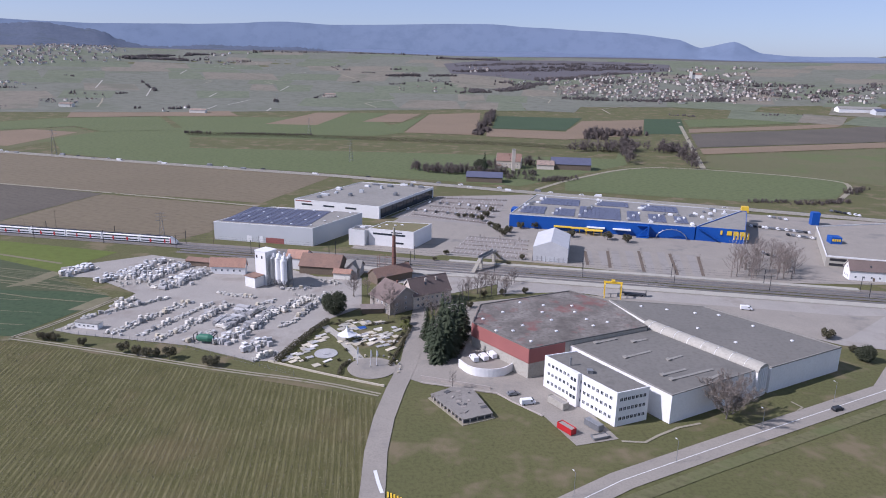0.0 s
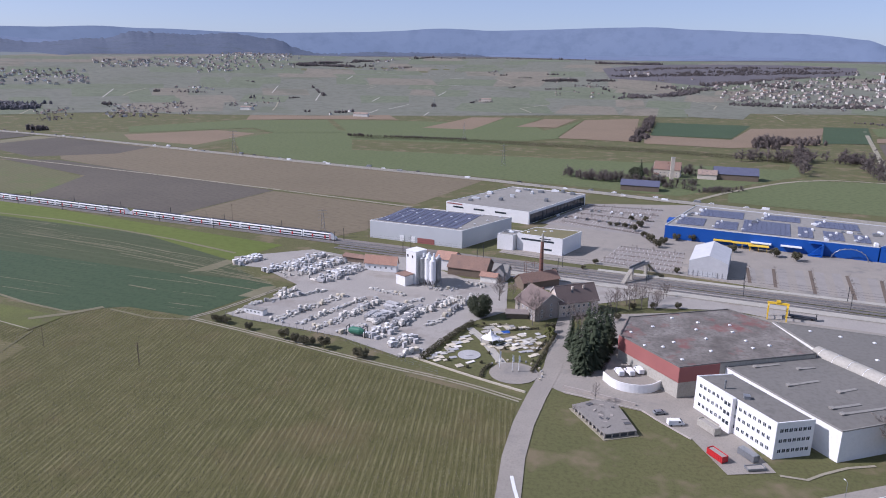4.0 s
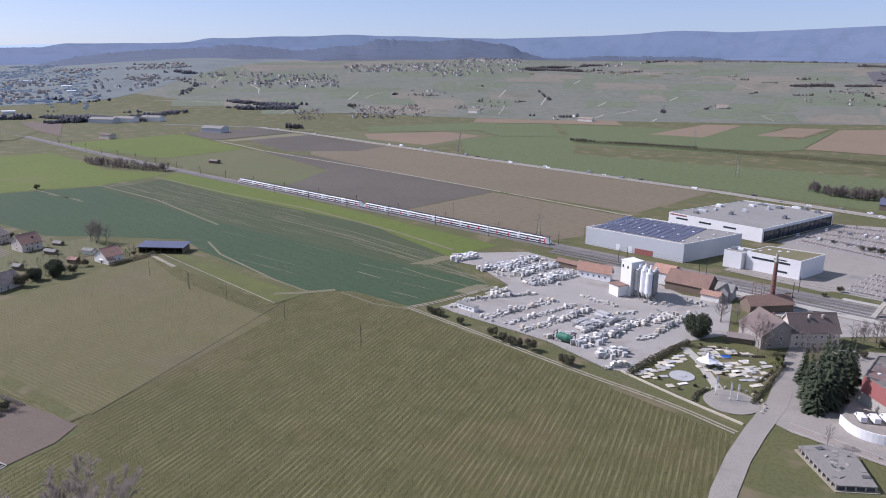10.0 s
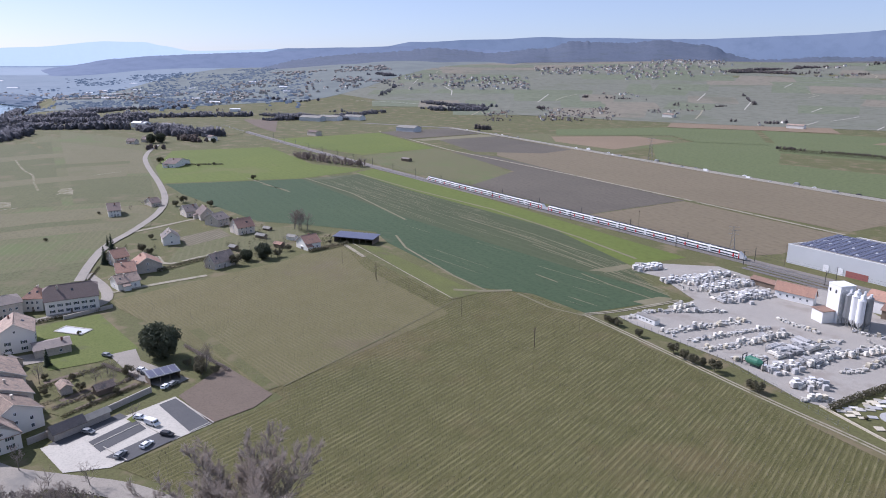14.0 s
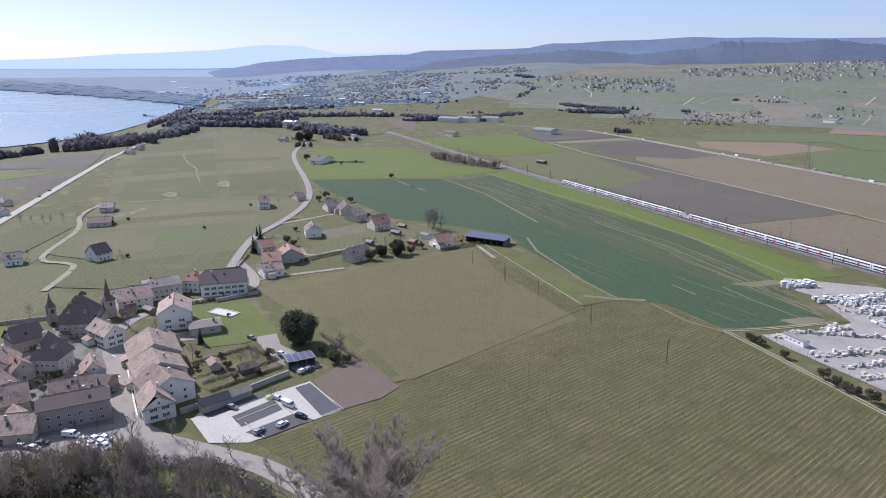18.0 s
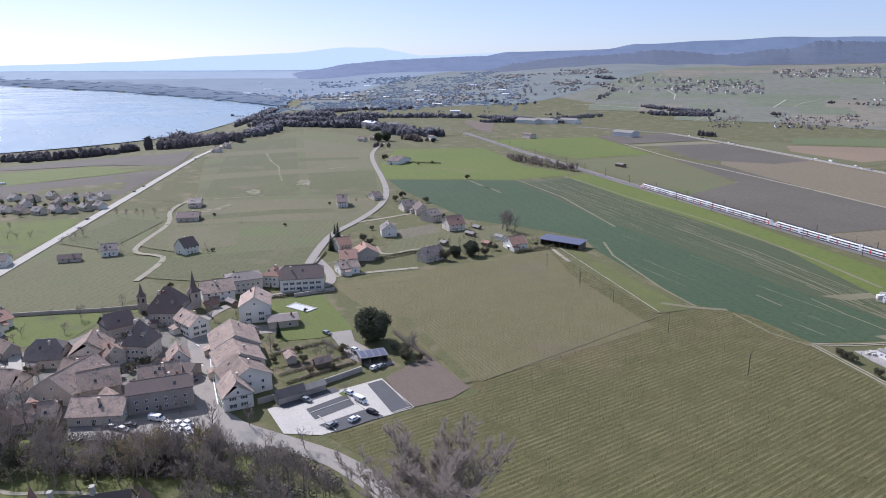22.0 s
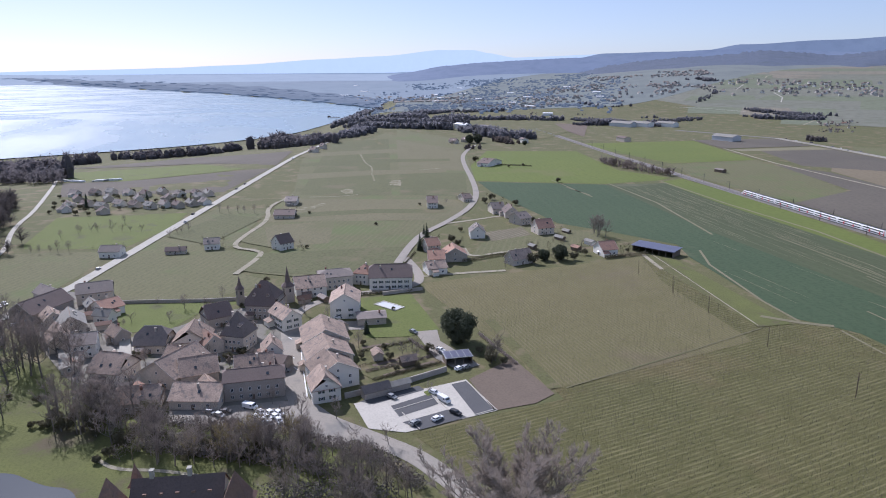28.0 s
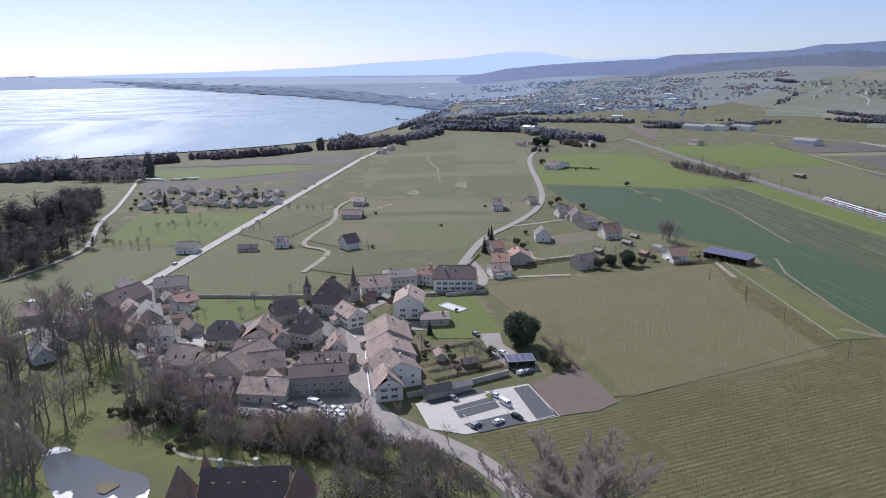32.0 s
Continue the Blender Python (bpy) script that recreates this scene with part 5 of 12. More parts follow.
def bare_tree_mesh(rnd, h, spread=0.3, limbs=10, branches=7, twigs=6, low=0.28, fork=1.0):
    """Trunk and main limbs as one mesh, branches and twigs as another."""
    tv, tf, cv, cf = [], [], [], []
    lean = Vector((rnd.uniform(-0.06, 0.06), rnd.uniform(-0.06, 0.06), 0))
    stem = [Vector((0, 0, -0.3))]
    for k in range(1, 6):
        stem.append(Vector((lean.x * h * k / 5 + rnd.uniform(-0.012, 0.012) * h, lean.y * h * k / 5 + rnd.uniform(-0.012, 0.012) * h, h * 0.88 * k / 5 * fork)))
    thick = lambda f: h * 0.0165 * (1 - 0.9 * f) + 0.02
    for k in range(5):
        limb(tv, tf, stem[k], stem[k + 1], thick(k / 5), thick((k + 1) / 5), 6)
    turn = rnd.uniform(0, 6.28)
    for k in range(limbs):
        f = low + (0.96 - low) * (k + rnd.random() * 0.7) / limbs
        i = min(4, int(f * 5))
        base = stem[i].lerp(stem[i + 1], f * 5 - i)
        turn += 2.4 + rnd.uniform(-0.4, 0.4)
        out = Vector((math.cos(turn), math.sin(turn), 0))
        g = (f - low) / (1 - low)
        reach = h * spread * (1 - 0.72 * g ** 1.3) * rnd.uniform(0.75, 1.2)
        rise = max(h * 0.1, min(reach * rnd.uniform(0.7, 1.5), h * 0.98 - base.z))
        pts = [base + out * reach * q + Vector((rnd.uniform(-0.07, 0.07) * reach, rnd.uniform(-0.07, 0.07) * reach, rise * q ** 1.35)) for q in (0.0, 0.35, 0.7, 1.0)]
        pts[0] = base
        r0 = thick(f) * 0.55
        for j in range(3):
            limb(tv, tf, pts[j], pts[j + 1], r0 * (1 - 0.3 * j), r0 * (0.7 - 0.3 * j) + 0.012, 4)
        for m in range(branches):
            q = 0.22 + 0.78 * (m + rnd.random()) / branches
            j = min(2, int(q * 3))
            p = pts[j].lerp(pts[j + 1], q * 3 - j)
            way = (pts[j + 1] - pts[j]).normalized()
            side = Vector((rnd.gauss(0, 1), rnd.gauss(0, 1), rnd.gauss(0.25, 0.5))).normalized()
            d = (way * 0.7 + side * 0.75 + Vector((0, 0, 0.25))).normalized()
            long_ = h * rnd.uniform(0.09, 0.17) * (1.25 - 0.5 * q)
            e = p + d * long_
            limb(cv, cf, p, e, r0 * 0.3 + 0.015, 0.014, 3)
            for t in range(twigs):
                u = p.lerp(e, 0.25 + 0.75 * (t + rnd.random()) / twigs)
                w = (d * 0.8 + Vector((rnd.gauss(0, 0.55), rnd.gauss(0, 0.55), rnd.gauss(0.3, 0.45)))).normalized()
                tip = u + w * h * rnd.uniform(0.035, 0.08)
                blade(cv, cf, u, tip, h * 0.0024)
                for _ in range(2):
                    v = u.lerp(tip, rnd.uniform(0.2, 0.8))
                    blade(cv, cf, v, v + (w + Vector((rnd.gauss(0, 0.7), rnd.gauss(0, 0.7), rnd.gauss(0.2, 0.5)))).normalized() * h * rnd.uniform(0.02, 0.05), h * 0.0018)
    return tv, tf, cv, cf


def leafy(rnd, blobs, n, size, flat=0.0):
    """Leaf clumps as small bent triangles, scattered near the surface of lumpy blobs (centre, radii)."""
    verts, faces = [], []
    for _ in range(n):
        c, rr = rnd.choice(blobs)
        d = Vector((rnd.gauss(0, 1), rnd.gauss(0, 1), rnd.gauss(0, 1))).normalized()
        k = rnd.uniform(0.55, 1.06)
        p = Vector((c[0] + d.x * rr[0] * k, c[1] + d.y * rr[1] * k, c[2] + d.z * rr[2] * k))
        if p.z < 0.1:
            continue
        u = (d + Vector((rnd.uniform(-1, 1), rnd.uniform(-1, 1), rnd.uniform(-1, 1))) * 0.9).normalized()
        a = u.orthogonal().normalized()
        b = u.cross(a)
        t = rnd.uniform(0, 6.28)
        a, b = a * math.cos(t) + b * math.sin(t), b * math.cos(t) - a * math.sin(t)
        s = size * rnd.uniform(0.6, 1.4)
        o = len(verts)
        verts += [tuple(p - a * s), tuple(p + b * s * 0.7), tuple(p + a * s), tuple(p - b * s * 0.7 + u * s * 0.3)]
        faces.append((o, o + 1, o + 2, o + 3))
    return verts, faces


def tree(kind, at, h, turn=None, label="", group=""):
    """kind: bare, bare2, bare3, wide, conifer, round, bush, orchard. h: height in metres."""
    rnd = random.Random(len(TREES) * 7 + 3)
    t = turn if turn is not None else (at[0] * 37.7 + at[1] * 91.3) % 360
    at = on(at)
    if kind in TREES:
        ob, h0 = TREES[kind]
        s = h / h0
        new_ob = copy_thing(ob, pose(*at, 0, 0, t) @ Matrix.Diagonal((s, s, s, 1)))
        new_ob["label"] = PLAIN[kind]
        if label:
            new_ob["label"] = label
        return new_ob
    ob = thing("tree" if kind != "bush" else "bush", at, t, "", "tree" if kind != "bush" else "bush")
    if kind.startswith("bare") or kind in ("wide", "orchard", "bud"):
        spread, limbs, branches, twigs, low, fork = {
            "bare": (0.30, 13, 8, 6, 0.26, 1.0), "bare2": (0.22, 12, 7, 6, 0.30, 1.0), "bare3": (0.38, 12, 9, 6, 0.22, 0.85),
            "wide": (0.74, 34, 22, 18, 0.14, 0.72), "orchard": (0.55, 9, 6, 5, 0.28, 0.6), "bud": (0.34, 12, 8, 8, 0.2, 0.9)}[kind]
        tv, tf, cv, cf = bare_tree_mesh(rnd, h, spread, limbs, branches, twigs, low, fork)
        top_z = max(v[2] for v in cv)
        k = h / top_z
        tv, cv = [tuple(k * q for q in v) for v in tv], [tuple(k * q for q in v) for v in cv]
        soup("trunk", tv, tf, BARK, ob)
        soup("crown", cv, cf, TWIGBUD if kind == "bud" else PLANETWIG if kind == "wide" else TWIG, ob)
        ob["label"] = label or "leafless tree with a fine grey-brown crown of twigs"
    elif kind == "conifer":
        part("trunk", tube(bmesh.new(), (0, 0, -0.3), (0, 0, h * 0.9), h * 0.018, 0.03), BARK, ob)
        verts, faces = [], []
        tiers = 26
        for i in range(tiers):
            z = h * (0.06 + 0.92 * i / tiers)
            r = h * 0.19 * (1 - i / tiers) ** 0.8 + 0.2
            for j in range(int(26 * (1 - i / tiers)) + 7):
                a = rnd.uniform(0, 6.28)
                q = r * rnd.uniform(0.75, 1.15)
                d, side = Vector((math.cos(a), math.sin(a), 0)), Vector((-math.sin(a), math.cos(a), 0))
                for m in range(5):
                    f0, f1 = m / 5, (m + 1.4) / 5
                    w = 0.085 * q + 0.14
                    zz = z - 0.28 * q * f0 + rnd.uniform(-0.2, 0.2)
                    o = len(verts)
                    p0, p1 = d * q * f0, d * q * f1
                    sag = Vector((0, 0, -0.25 * q * (f1 - f0) - 0.15))
                    up = Vector((0, 0, zz))
                    verts += [tuple(p0 + up + side * w * 0.4), tuple(p0 + up - side * w), tuple(p1 + up + sag), tuple(p1 * 0.9 + up + sag * 0.6 + side * w * 1.3)]
                    faces.append((o, o + 1, o + 2, o + 3))
        soup("crown", verts, faces, NEEDLE, ob)
        ob["label"] = label or "dark green conifer with drooping branches"
    elif kind in ("round", "bush"):
        blobs = []
        low = 0.40 if kind == "round" else 0.45
        for _ in range(16):
            d = Vector((rnd.gauss(0, 1), rnd.gauss(0, 1), rnd.gauss(0, 0.8))).normalized()
            blobs.append(((d.x * h * 0.30, d.y * h * 0.30, h * (low + 0.06) + d.z * h * 0.27), (h * 0.21, h * 0.21, h * 0.18)))
        blobs.append(((0, 0, h * 0.46), (h * 0.44, h * 0.44, h * 0.42)))
        v, f = leafy(rnd, blobs, 9000 if kind == "round" else 1200, h * (0.026 if kind == "round" else 0.046))
        part("trunk", tube(bmesh.new(), (0, 0, -0.3), (0, 0, h * 0.5), h * 0.03, h * 0.012), BARK, ob)
        soup("crown", v, f, EVERGREEN if kind == "round" else HEDGEMAT, ob)
        ob["label"] = label or ("dense dark evergreen tree with a rounded crown" if kind == "round" else "shaggy dark green garden bush")
    TREES[kind] = (ob, h)
    return ob


def thicket(name, spots, material, label, seed):
    """Many small leafless trees too dense to tell apart, joined."""
    r = random.Random(seed)
    models = [bare_tree_mesh(r, 10.0, q, 8, 6, 5, 0.22, 0.95) for q in (0.24, 0.32, 0.40)]
    verts, faces = [], []
    for p, h in spots:
        k, t = h / 10.0, r.uniform(0, 6.28)
        c, sn, z = k * math.cos(t), k * math.sin(t), terrain(*p)
        tv, tf, cv, cf = r.choice(models)
        for v, f in ((tv, tf), (cv, cf)):
            o = len(verts)
            verts.extend((p[0] + x * c - y * sn, p[1] + x * sn + y * c, z + w * k) for x, y, w in v)
            faces.extend(tuple(i + o for i in g) for g in f)
    return tagged(soup(name, verts, faces, material), label, "trees", "", "stuff")


def hedge(name, pts, h, w, material, label, step=1.0, seed=1):
    """A ragged hedge along a plan line."""
    rnd = random.Random(seed)
    verts, faces = [], []
    for q in densify(pts, step):
        z = terrain(q.x, q.y)
        v, f = leafy(rnd, [((q.x, q.y, h * 0.5), (w * 0.5, w * 0.5, h * 0.5))], round(18 + 14 * h), min(0.3, 0.1 * h + 0.1))
        o = len(verts)
        verts += [(a, b, c + z) for a, b, c in v]
        faces += [tuple(i + o for i in g) for g in f]
    return tagged(soup(name, verts, faces, material), label, "hedge", "", "stuff")


def wall_line(name, pts, h, w, material, label):
    ob = strip(name, pts, w, material, -0.2, 6.0, label, "", 0.0, h + 0.2)
    ob["category"] = "wall"
    return ob


def lamp_post(at, h, turn=0):
    at = on(at)
    if "lamp" in TREES:
        return copy_thing(TREES["lamp"], pose(*at, 0, 0, turn))
    ob = thing("street_lamp", at, turn, "slim grey street lamp beside the road", "lamp", "lamps along the road")
    part("pole", tube(bmesh.new(), (0, 0, -0.3), (0, 0, h), 0.09, 0.06), GREYMETAL, ob)
    part("arm", tube(bmesh.new(), (0, 0, h), (1.0, 0, h + 0.15), 0.05, 0.04), GREYMETAL, ob)
    part("lantern", bevelled(boxes((0.8, 1.5, -0.14, 0.14, h + 0.08, h + 0.22)), 0.04), WHITEMETAL, ob)
    TREES["lamp"] = ob
    return ob


# ---------------------------------------------------------------- works beside the station
drape("works_tarmac", [(-18.9, 238.1), (-8.4, 271.1), (2.2, 313.1), (62.5, 333.6), (193.0, 309.9), (212.0, 311.1), (177.3, 281.7), (134.3, 279.2), (84.5, 229.4), (45.2, 227.5), (56.6, 194.3), (42.5, 189.8), (34.5, 208.6), (18.4, 224.0), (-5.9, 229.4)], ASPHALT, 0.17)
drape("station_gravel", [(-74.1, 389.5), (-24.5, 345.7), (5.0, 329.7), (35.2, 349.9), (193.0, 309.9), (205.1, 299.8), (219.3, 323.1), (96.3, 354.3), (36.7, 368.0), (-27.4, 385.1)], GRAVEL, 0.15)
drape("station_road", [(29.8, 359.3), (221.9, 327.3), (187.0, 270.1), (170.6, 273.9), (122.0, 314.5), (65.9, 336.4), (27.8, 329.5)], GRAVEL, 0.155)

# office block
OFF = [(57.0, 201.8), (68.8, 207.1), (50.0, 234.6), (37.6, 229.9)]
office, oc = hall("office_block", OFF, 12.2, WHITEWALL, ROOFGREY, "white three-storey office block with a grey flat roof", "building", 0.4, WHITEWALL)
lo = local(OFF, oc)
windows(office, lo[3], lo[0], (2.0, 5.4, 8.8), 16, 1.25, 1.35, margin=1.5, skip=(7,))
windows(office, lo[0], lo[1], (2.0, 5.4, 8.8), 7, 1.3, 1.35, margin=1.0)
mid = Vector(lo[3]).lerp(Vector(lo[0]), 0.47)
dd = (Vector(lo[0]) - Vector(lo[3])).normalized()
stair = part("stair_tower", prism(bmesh.new(), [tuple(mid - dd * 2 + Vector((dd.y, -dd.x)) * 0.05), tuple(mid - dd * 2 + Vector((dd.y, -dd.x)) * 1.6), tuple(mid + dd * 2 + Vector((dd.y, -dd.x)) * 1.6), tuple(mid + dd * 2 + Vector((dd.y, -dd.x)) * 0.05)], 0, 12.5), WHITEWALL, office)
for k in range(3):
    q = mid + Vector((dd.y, -dd.x)) * 1.62
    p = part("stair_window", boxes((-1.3, -0.2, -0.05, 0.05, 2.9 + 3.2 * k, 4.1 + 3.2 * k), (0.2, 1.3, -0.05, 0.05, 2.9 + 3.2 * k, 4.1 + 3.2 * k)), GLASS, stair)
    p.matrix_basis = pose(q.x, q.y, 0, 0, 0, math.degrees(math.atan2(dd.y, dd.x)))
flue = part("flue", tube(bmesh.new(), (-8, 4, 11.8), (-8, 4, 15), 0.35, 0.35), GREYMETAL, office)
part("roof_hatch", boxes((-3.2, -1.4, -2.6, -0.8, 11.8, 13.0), (-3.3, -1.3, -2.7, -0.7, 13.0, 13.15)), GREYMETAL, office)

# red-banded hall
HA = [(32.5, 235.4), (46.9, 243.0), (82.9, 260.5), (73.6, 290.0), (58.7, 302.8), (16.6, 282.0), (12.5, 260.6)]
old_hall, hc = hall("old_factory_hall", HA, 12.3, CONCRETE, ROOFRED, "old factory hall with a red band and a stained flat roof", "building", 0.5, ROOFGREY)
lh = local(HA, hc)
for i in (6, 0, 5):
    a, b = Vector(lh[i]), Vector(lh[(i + 1) % 7])
    d = (b - a).normalized()
    nrm = Vector((d.y, -d.x))
    bm = bmesh.new()
    prism(bm, [tuple(a - d * 0.2), tuple(a - d * 0.2 + nrm * 0.25), tuple(b + nrm * 0.25), tuple(b)], 6.3, 11.9)
    bmesh.ops.recalc_face_normals(bm, faces=list(bm.faces))
    part("red_band", bm, REDBAND, old_hall)


def domes(parent, pts, s=0.85, z=0.0):
    s *= 0.8
    bm = boxes((-s, s, -s, s, 0, 0.3), (-s * 0.7, s * 0.7, -s * 0.7, s * 0.7, 0.3, 0.45))
    me = bpy.data.meshes.new("roof_light")
    bm.to_mesh(me)
    bm.free()
    for x, y in pts:
        o = piece("roof_light", me, WHITEMETAL, parent)
        o.matrix_basis = pose(x, y, z, 0, 0, 26)


domes(old_hall, local([(25.7, 273.0), (34.1, 285.3), (42.4, 274.1), (32.5, 258.3), (28.1, 252.7), (21.5, 252.3), (44.0, 282.4), (45.0, 265.2), (56.2, 275.0), (56.3, 282.5), (59.6, 266.7), (67.6, 264.1), (61.0, 260.0), (45.2, 253.1), (34.0, 242.5), (17.0, 264.7)], hc), 0.66, 12.0)
# grey hall beside the office
HB = [(75.6, 204.6), (111.5, 225.0), (85.2, 264.9), (47.9, 246.0)]
hall_b, hbc = hall("grey_roofed_hall", HB, 10.6, WHITEWALL, ROOFGREY, "long white factory hall with a grey flat roof", "building", 0.4, ROOFPALE)
SKY = [((58.7, 246.0), (68.5, 251.0)), ((73.5, 248.0), (80.2, 251.1)), ((66.8, 233.1), (78.5, 239.7)), ((82.1, 231.9), (89.0, 236.2)), ((76.2, 219.1), (86.6, 224.6)), ((78.3, 215.8), (96.4, 225.1)), ((92.0, 216.9), (98.2, 221.6))]
for a, b in SKY:
    a, b = Vector(local([a], hbc)[0]), Vector(local([b], hbc)[0])
    d = b - a
    o = part("roof_light_strip", boxes((0, d.length, -0.6, 0.6, 10.2, 10.6), (0.1, 1.6, -0.9, 0.9, 10.6, 10.9)), ROOFPALE, hall_b)
    o.matrix_basis = pose(a.x, a.y, 0, 0, 0, math.degrees(math.atan2(d.y, d.x)))
# hall at the back
HC = [(118.7, 228.5), (154.8, 248.5), (116.9, 291.3), (75.9, 297.5), (86.4, 269.1)]
hall_c, hcc = hall("rear_hall", HC, 10.2, WHITEWALL, ROOFGREY, "wide factory hall with bluish white walls and a grey flat roof", "building", 0.5, ROOFPALE)
domes(hall_c, local([(88.6, 290.0), (98.8, 286.4), (110.0, 282.9), (119.5, 280.8), (129.3, 269.0), (114.9, 251.1), (138.3, 254.1), (105.0, 265.1)], hcc), 0.7, 9.8)
# glazed vault between the halls
va, vb = Vector((84.8, 266.7)), Vector((114.6, 225.6))
vd = vb - va
vault = thing("vaulted_skylight", (va.x, va.y, 0), math.degrees(math.atan2(vd.y, vd.x)), "long pale barrel-vaulted passage roof between two halls", "roof")
bm = bmesh.new()
L, seg = vd.length, 9
rings = [[bm.verts.new((x, -3.4 * math.cos(math.pi * i / seg), 10.0 + 2.6 * math.sin(math.pi * i / seg))) for i in range(seg + 1)] for x in (0, L)]
for i in range(seg):
    bm.faces.new((rings[0][i], rings[1][i], rings[1][i + 1], rings[0][i + 1]))
bm.faces.new(rings[0][::-1])
bm.faces.new(rings[1])
part("vault", bm, CONCRETE, vault)
part("end_wall", boxes((L - 2, L - 0.1, -3.3, 3.3, 0, 10.0)), WHITEWALL, vault)
part("end_glazing", boxes((L - 0.1, L + 0.05, -2.4, 2.4, 0.3, 11.2)), GREYWALL, vault)
for k in range(5):
    part("glazing_bar", boxes((L + 0.05, L + 0.12, -2.4 + 1.2 * k - 0.06, -2.4 + 1.2 * k + 0.06, 0.3, 11.2)), WHITEMETAL, vault)
for k in range(int(L / 6)):
    bm = bmesh.new()
    x = 3 + 6 * k
    for i in range(seg):
        a0, a1 = math.pi * i / seg, math.pi * (i + 1) / seg
        tube(bm, (x, -3.45 * math.cos(a0), 10.0 + 2.65 * math.sin(a0)), (x, -3.45 * math.cos(a1), 10.0 + 2.65 * math.sin(a1)), 0.07, 0.07, 4)
    part("rib", bm, WHITEMETAL, vault)

# loading ramp with a curved white wall and vans
ramp = [(7.1, 244.4), (10.8, 237.7), (17.0, 235.6), (23.5, 236.9), (27.8, 242.4)]
ob = wall_line("ramp_wall", rounded(ramp), 3.4, 0.4, WHITEWALL, "curved white retaining wall of the loading ramp")
drape("ramp_deck", [*[tuple(p) for p in rounded(ramp)], (29.4, 250.7), (21.1, 266.8), (10.4, 261.6)], ASPHALT, 2.3)
for p, tr, kd in (((12.8, 245.7), 110, "van"), ((16.6, 246.9), 112, "van"), ((20.0, 249.1), 112, "van"), ((23.1, 249.8), 112, "van"), ((20.2, 259.9), 140, "van")):
    car((p[0], p[1] + 0.4), tr, "white", kd, 2.35)
for p, tr, col, kd in (((30.4, 215.8), 15, "white", "van"), ((25.9, 222.2), 20, "grey", "car"), ((137.4, 216.4), 22, "black", "car"), ((146.9, 315.3), -10, "white", "van")):
    car(p, tr, col, kd, 0.2)


def container(at, turn, material, label, l=6.1, w=2.4, h=2.2, open_top=True):
    ob = thing("skip_container", on(at, 0.2), turn, label, "container")
    part("side_panel", boxes((-l / 2, l / 2, -w / 2, -w / 2 + 0.12, 0.2, h)), material, ob)
    part("side_panel", boxes((-l / 2, l / 2, w / 2 - 0.12, w / 2, 0.2, h)), material, ob)
    for s in (-1, 1):
        part("end_panel", boxes((s * l / 2 - 0.06, s * l / 2 + 0.06, -w / 2, w / 2, 0.2, h)), material, ob)
    part("floor_panel", boxes((-l / 2, l / 2, -w / 2 + 0.12, w / 2 - 0.12, 0.2, 0.35)), material, ob)
    part("fill" if open_top else "lid", boxes((-l / 2 + 0.1, l / 2 - 0.1, -w / 2 + 0.12, w / 2 - 0.12, h - 0.5, h - (0.3 if open_top else -0.03))), GRAVEL if open_top else material, ob)
    for k in range(7):
        x = -l / 2 + 0.5 + k * (l - 1) / 6
        for s in (-1, 1):
            part("rib", boxes((x - 0.06, x + 0.06, s * (w / 2 + 0.04) - 0.04, s * (w / 2 + 0.04) + 0.04, 0.25, h - 0.05)), material, ob)
    for s in (-1, 1):
        part("skid", boxes((-l / 2, l / 2, s * 0.7 - 0.1, s * 0.7 + 0.1, 0, 0.2)), DARKMETAL, ob)
    return ob


container((40.8, 198.4), -54, REDPAINT, "bright red open skip container on the tarmac")
container((50.0, 200.9), -54, GREYMETAL, "closed grey skip container beside the office", open_top=False)
container((40.6, 215.1), -54, CONCRETE, "rusty skip full of scrap beside the office", 7.5, 2.6, 2.6)
container((50.8, 194.7), 20, GREYMETAL, "low open tray of scrap metal", 5.5, 2.4, 0.9)

# ruined foundation slab on the lawn
SL = [(-3.2, 218.4), (4.4, 224.2), (11.9, 222.4), (17.7, 206.0), (7.9, 201.2)]
slab = thing("ruined_foundation", (*centre(SL), 0), 0, "cracked grey concrete foundation of a demolished building", "ruin")
ls = local(SL, centre(SL))
# Dark block under the slab stands in for shade in the hollow.
part("cellar_wall", prism(bmesh.new(), inset_poly(ls, 0.5), -0.3, 1.5), DARKASPHALT, slab)
part("slab", prism(bmesh.new(), ls, 1.5, 1.85), SLABGREY, slab)
part("footing", prism(bmesh.new(), inset_poly(ls, -0.7), -0.3, 0.22), PATH, slab)
for i in range(5):
    a, b = Vector(ls[i]), Vector(ls[(i + 1) % 5])
    n = max(2, int((b - a).length / 2.2))
    for k in range(n):
        q = a.lerp(b, (k + 0.1) / n) * 0.985
        part("pier", boxes((-0.22, 0.22, -0.22, 0.22, -0.3, 1.5)), STONE, slab).matrix_basis = pose(q.x, q.y, 0, 0, 0, 30 * i)
rnd = random.Random(4)
for k in range(16):
    u, v = rnd.uniform(-0.8, 0.8), rnd.uniform(0.1, 0.85)
    q = Vector(ls[k % 5]).lerp(Vector(ls[(k + 1) % 5]), rnd.random()) * v
    w, d = rnd.uniform(0.3, 1.3), rnd.uniform(0.25, 0.9)
    part("slab_piece", bevelled(boxes((-w, w, -d, d, 0, rnd.uniform(0.08, 0.35))), 0.03), (SLABGREY, STONE, DARKASPHALT)[k % 3], slab).matrix_basis = pose(q.x, q.y, 1.85, 0, 0, rnd.uniform(0, 90))
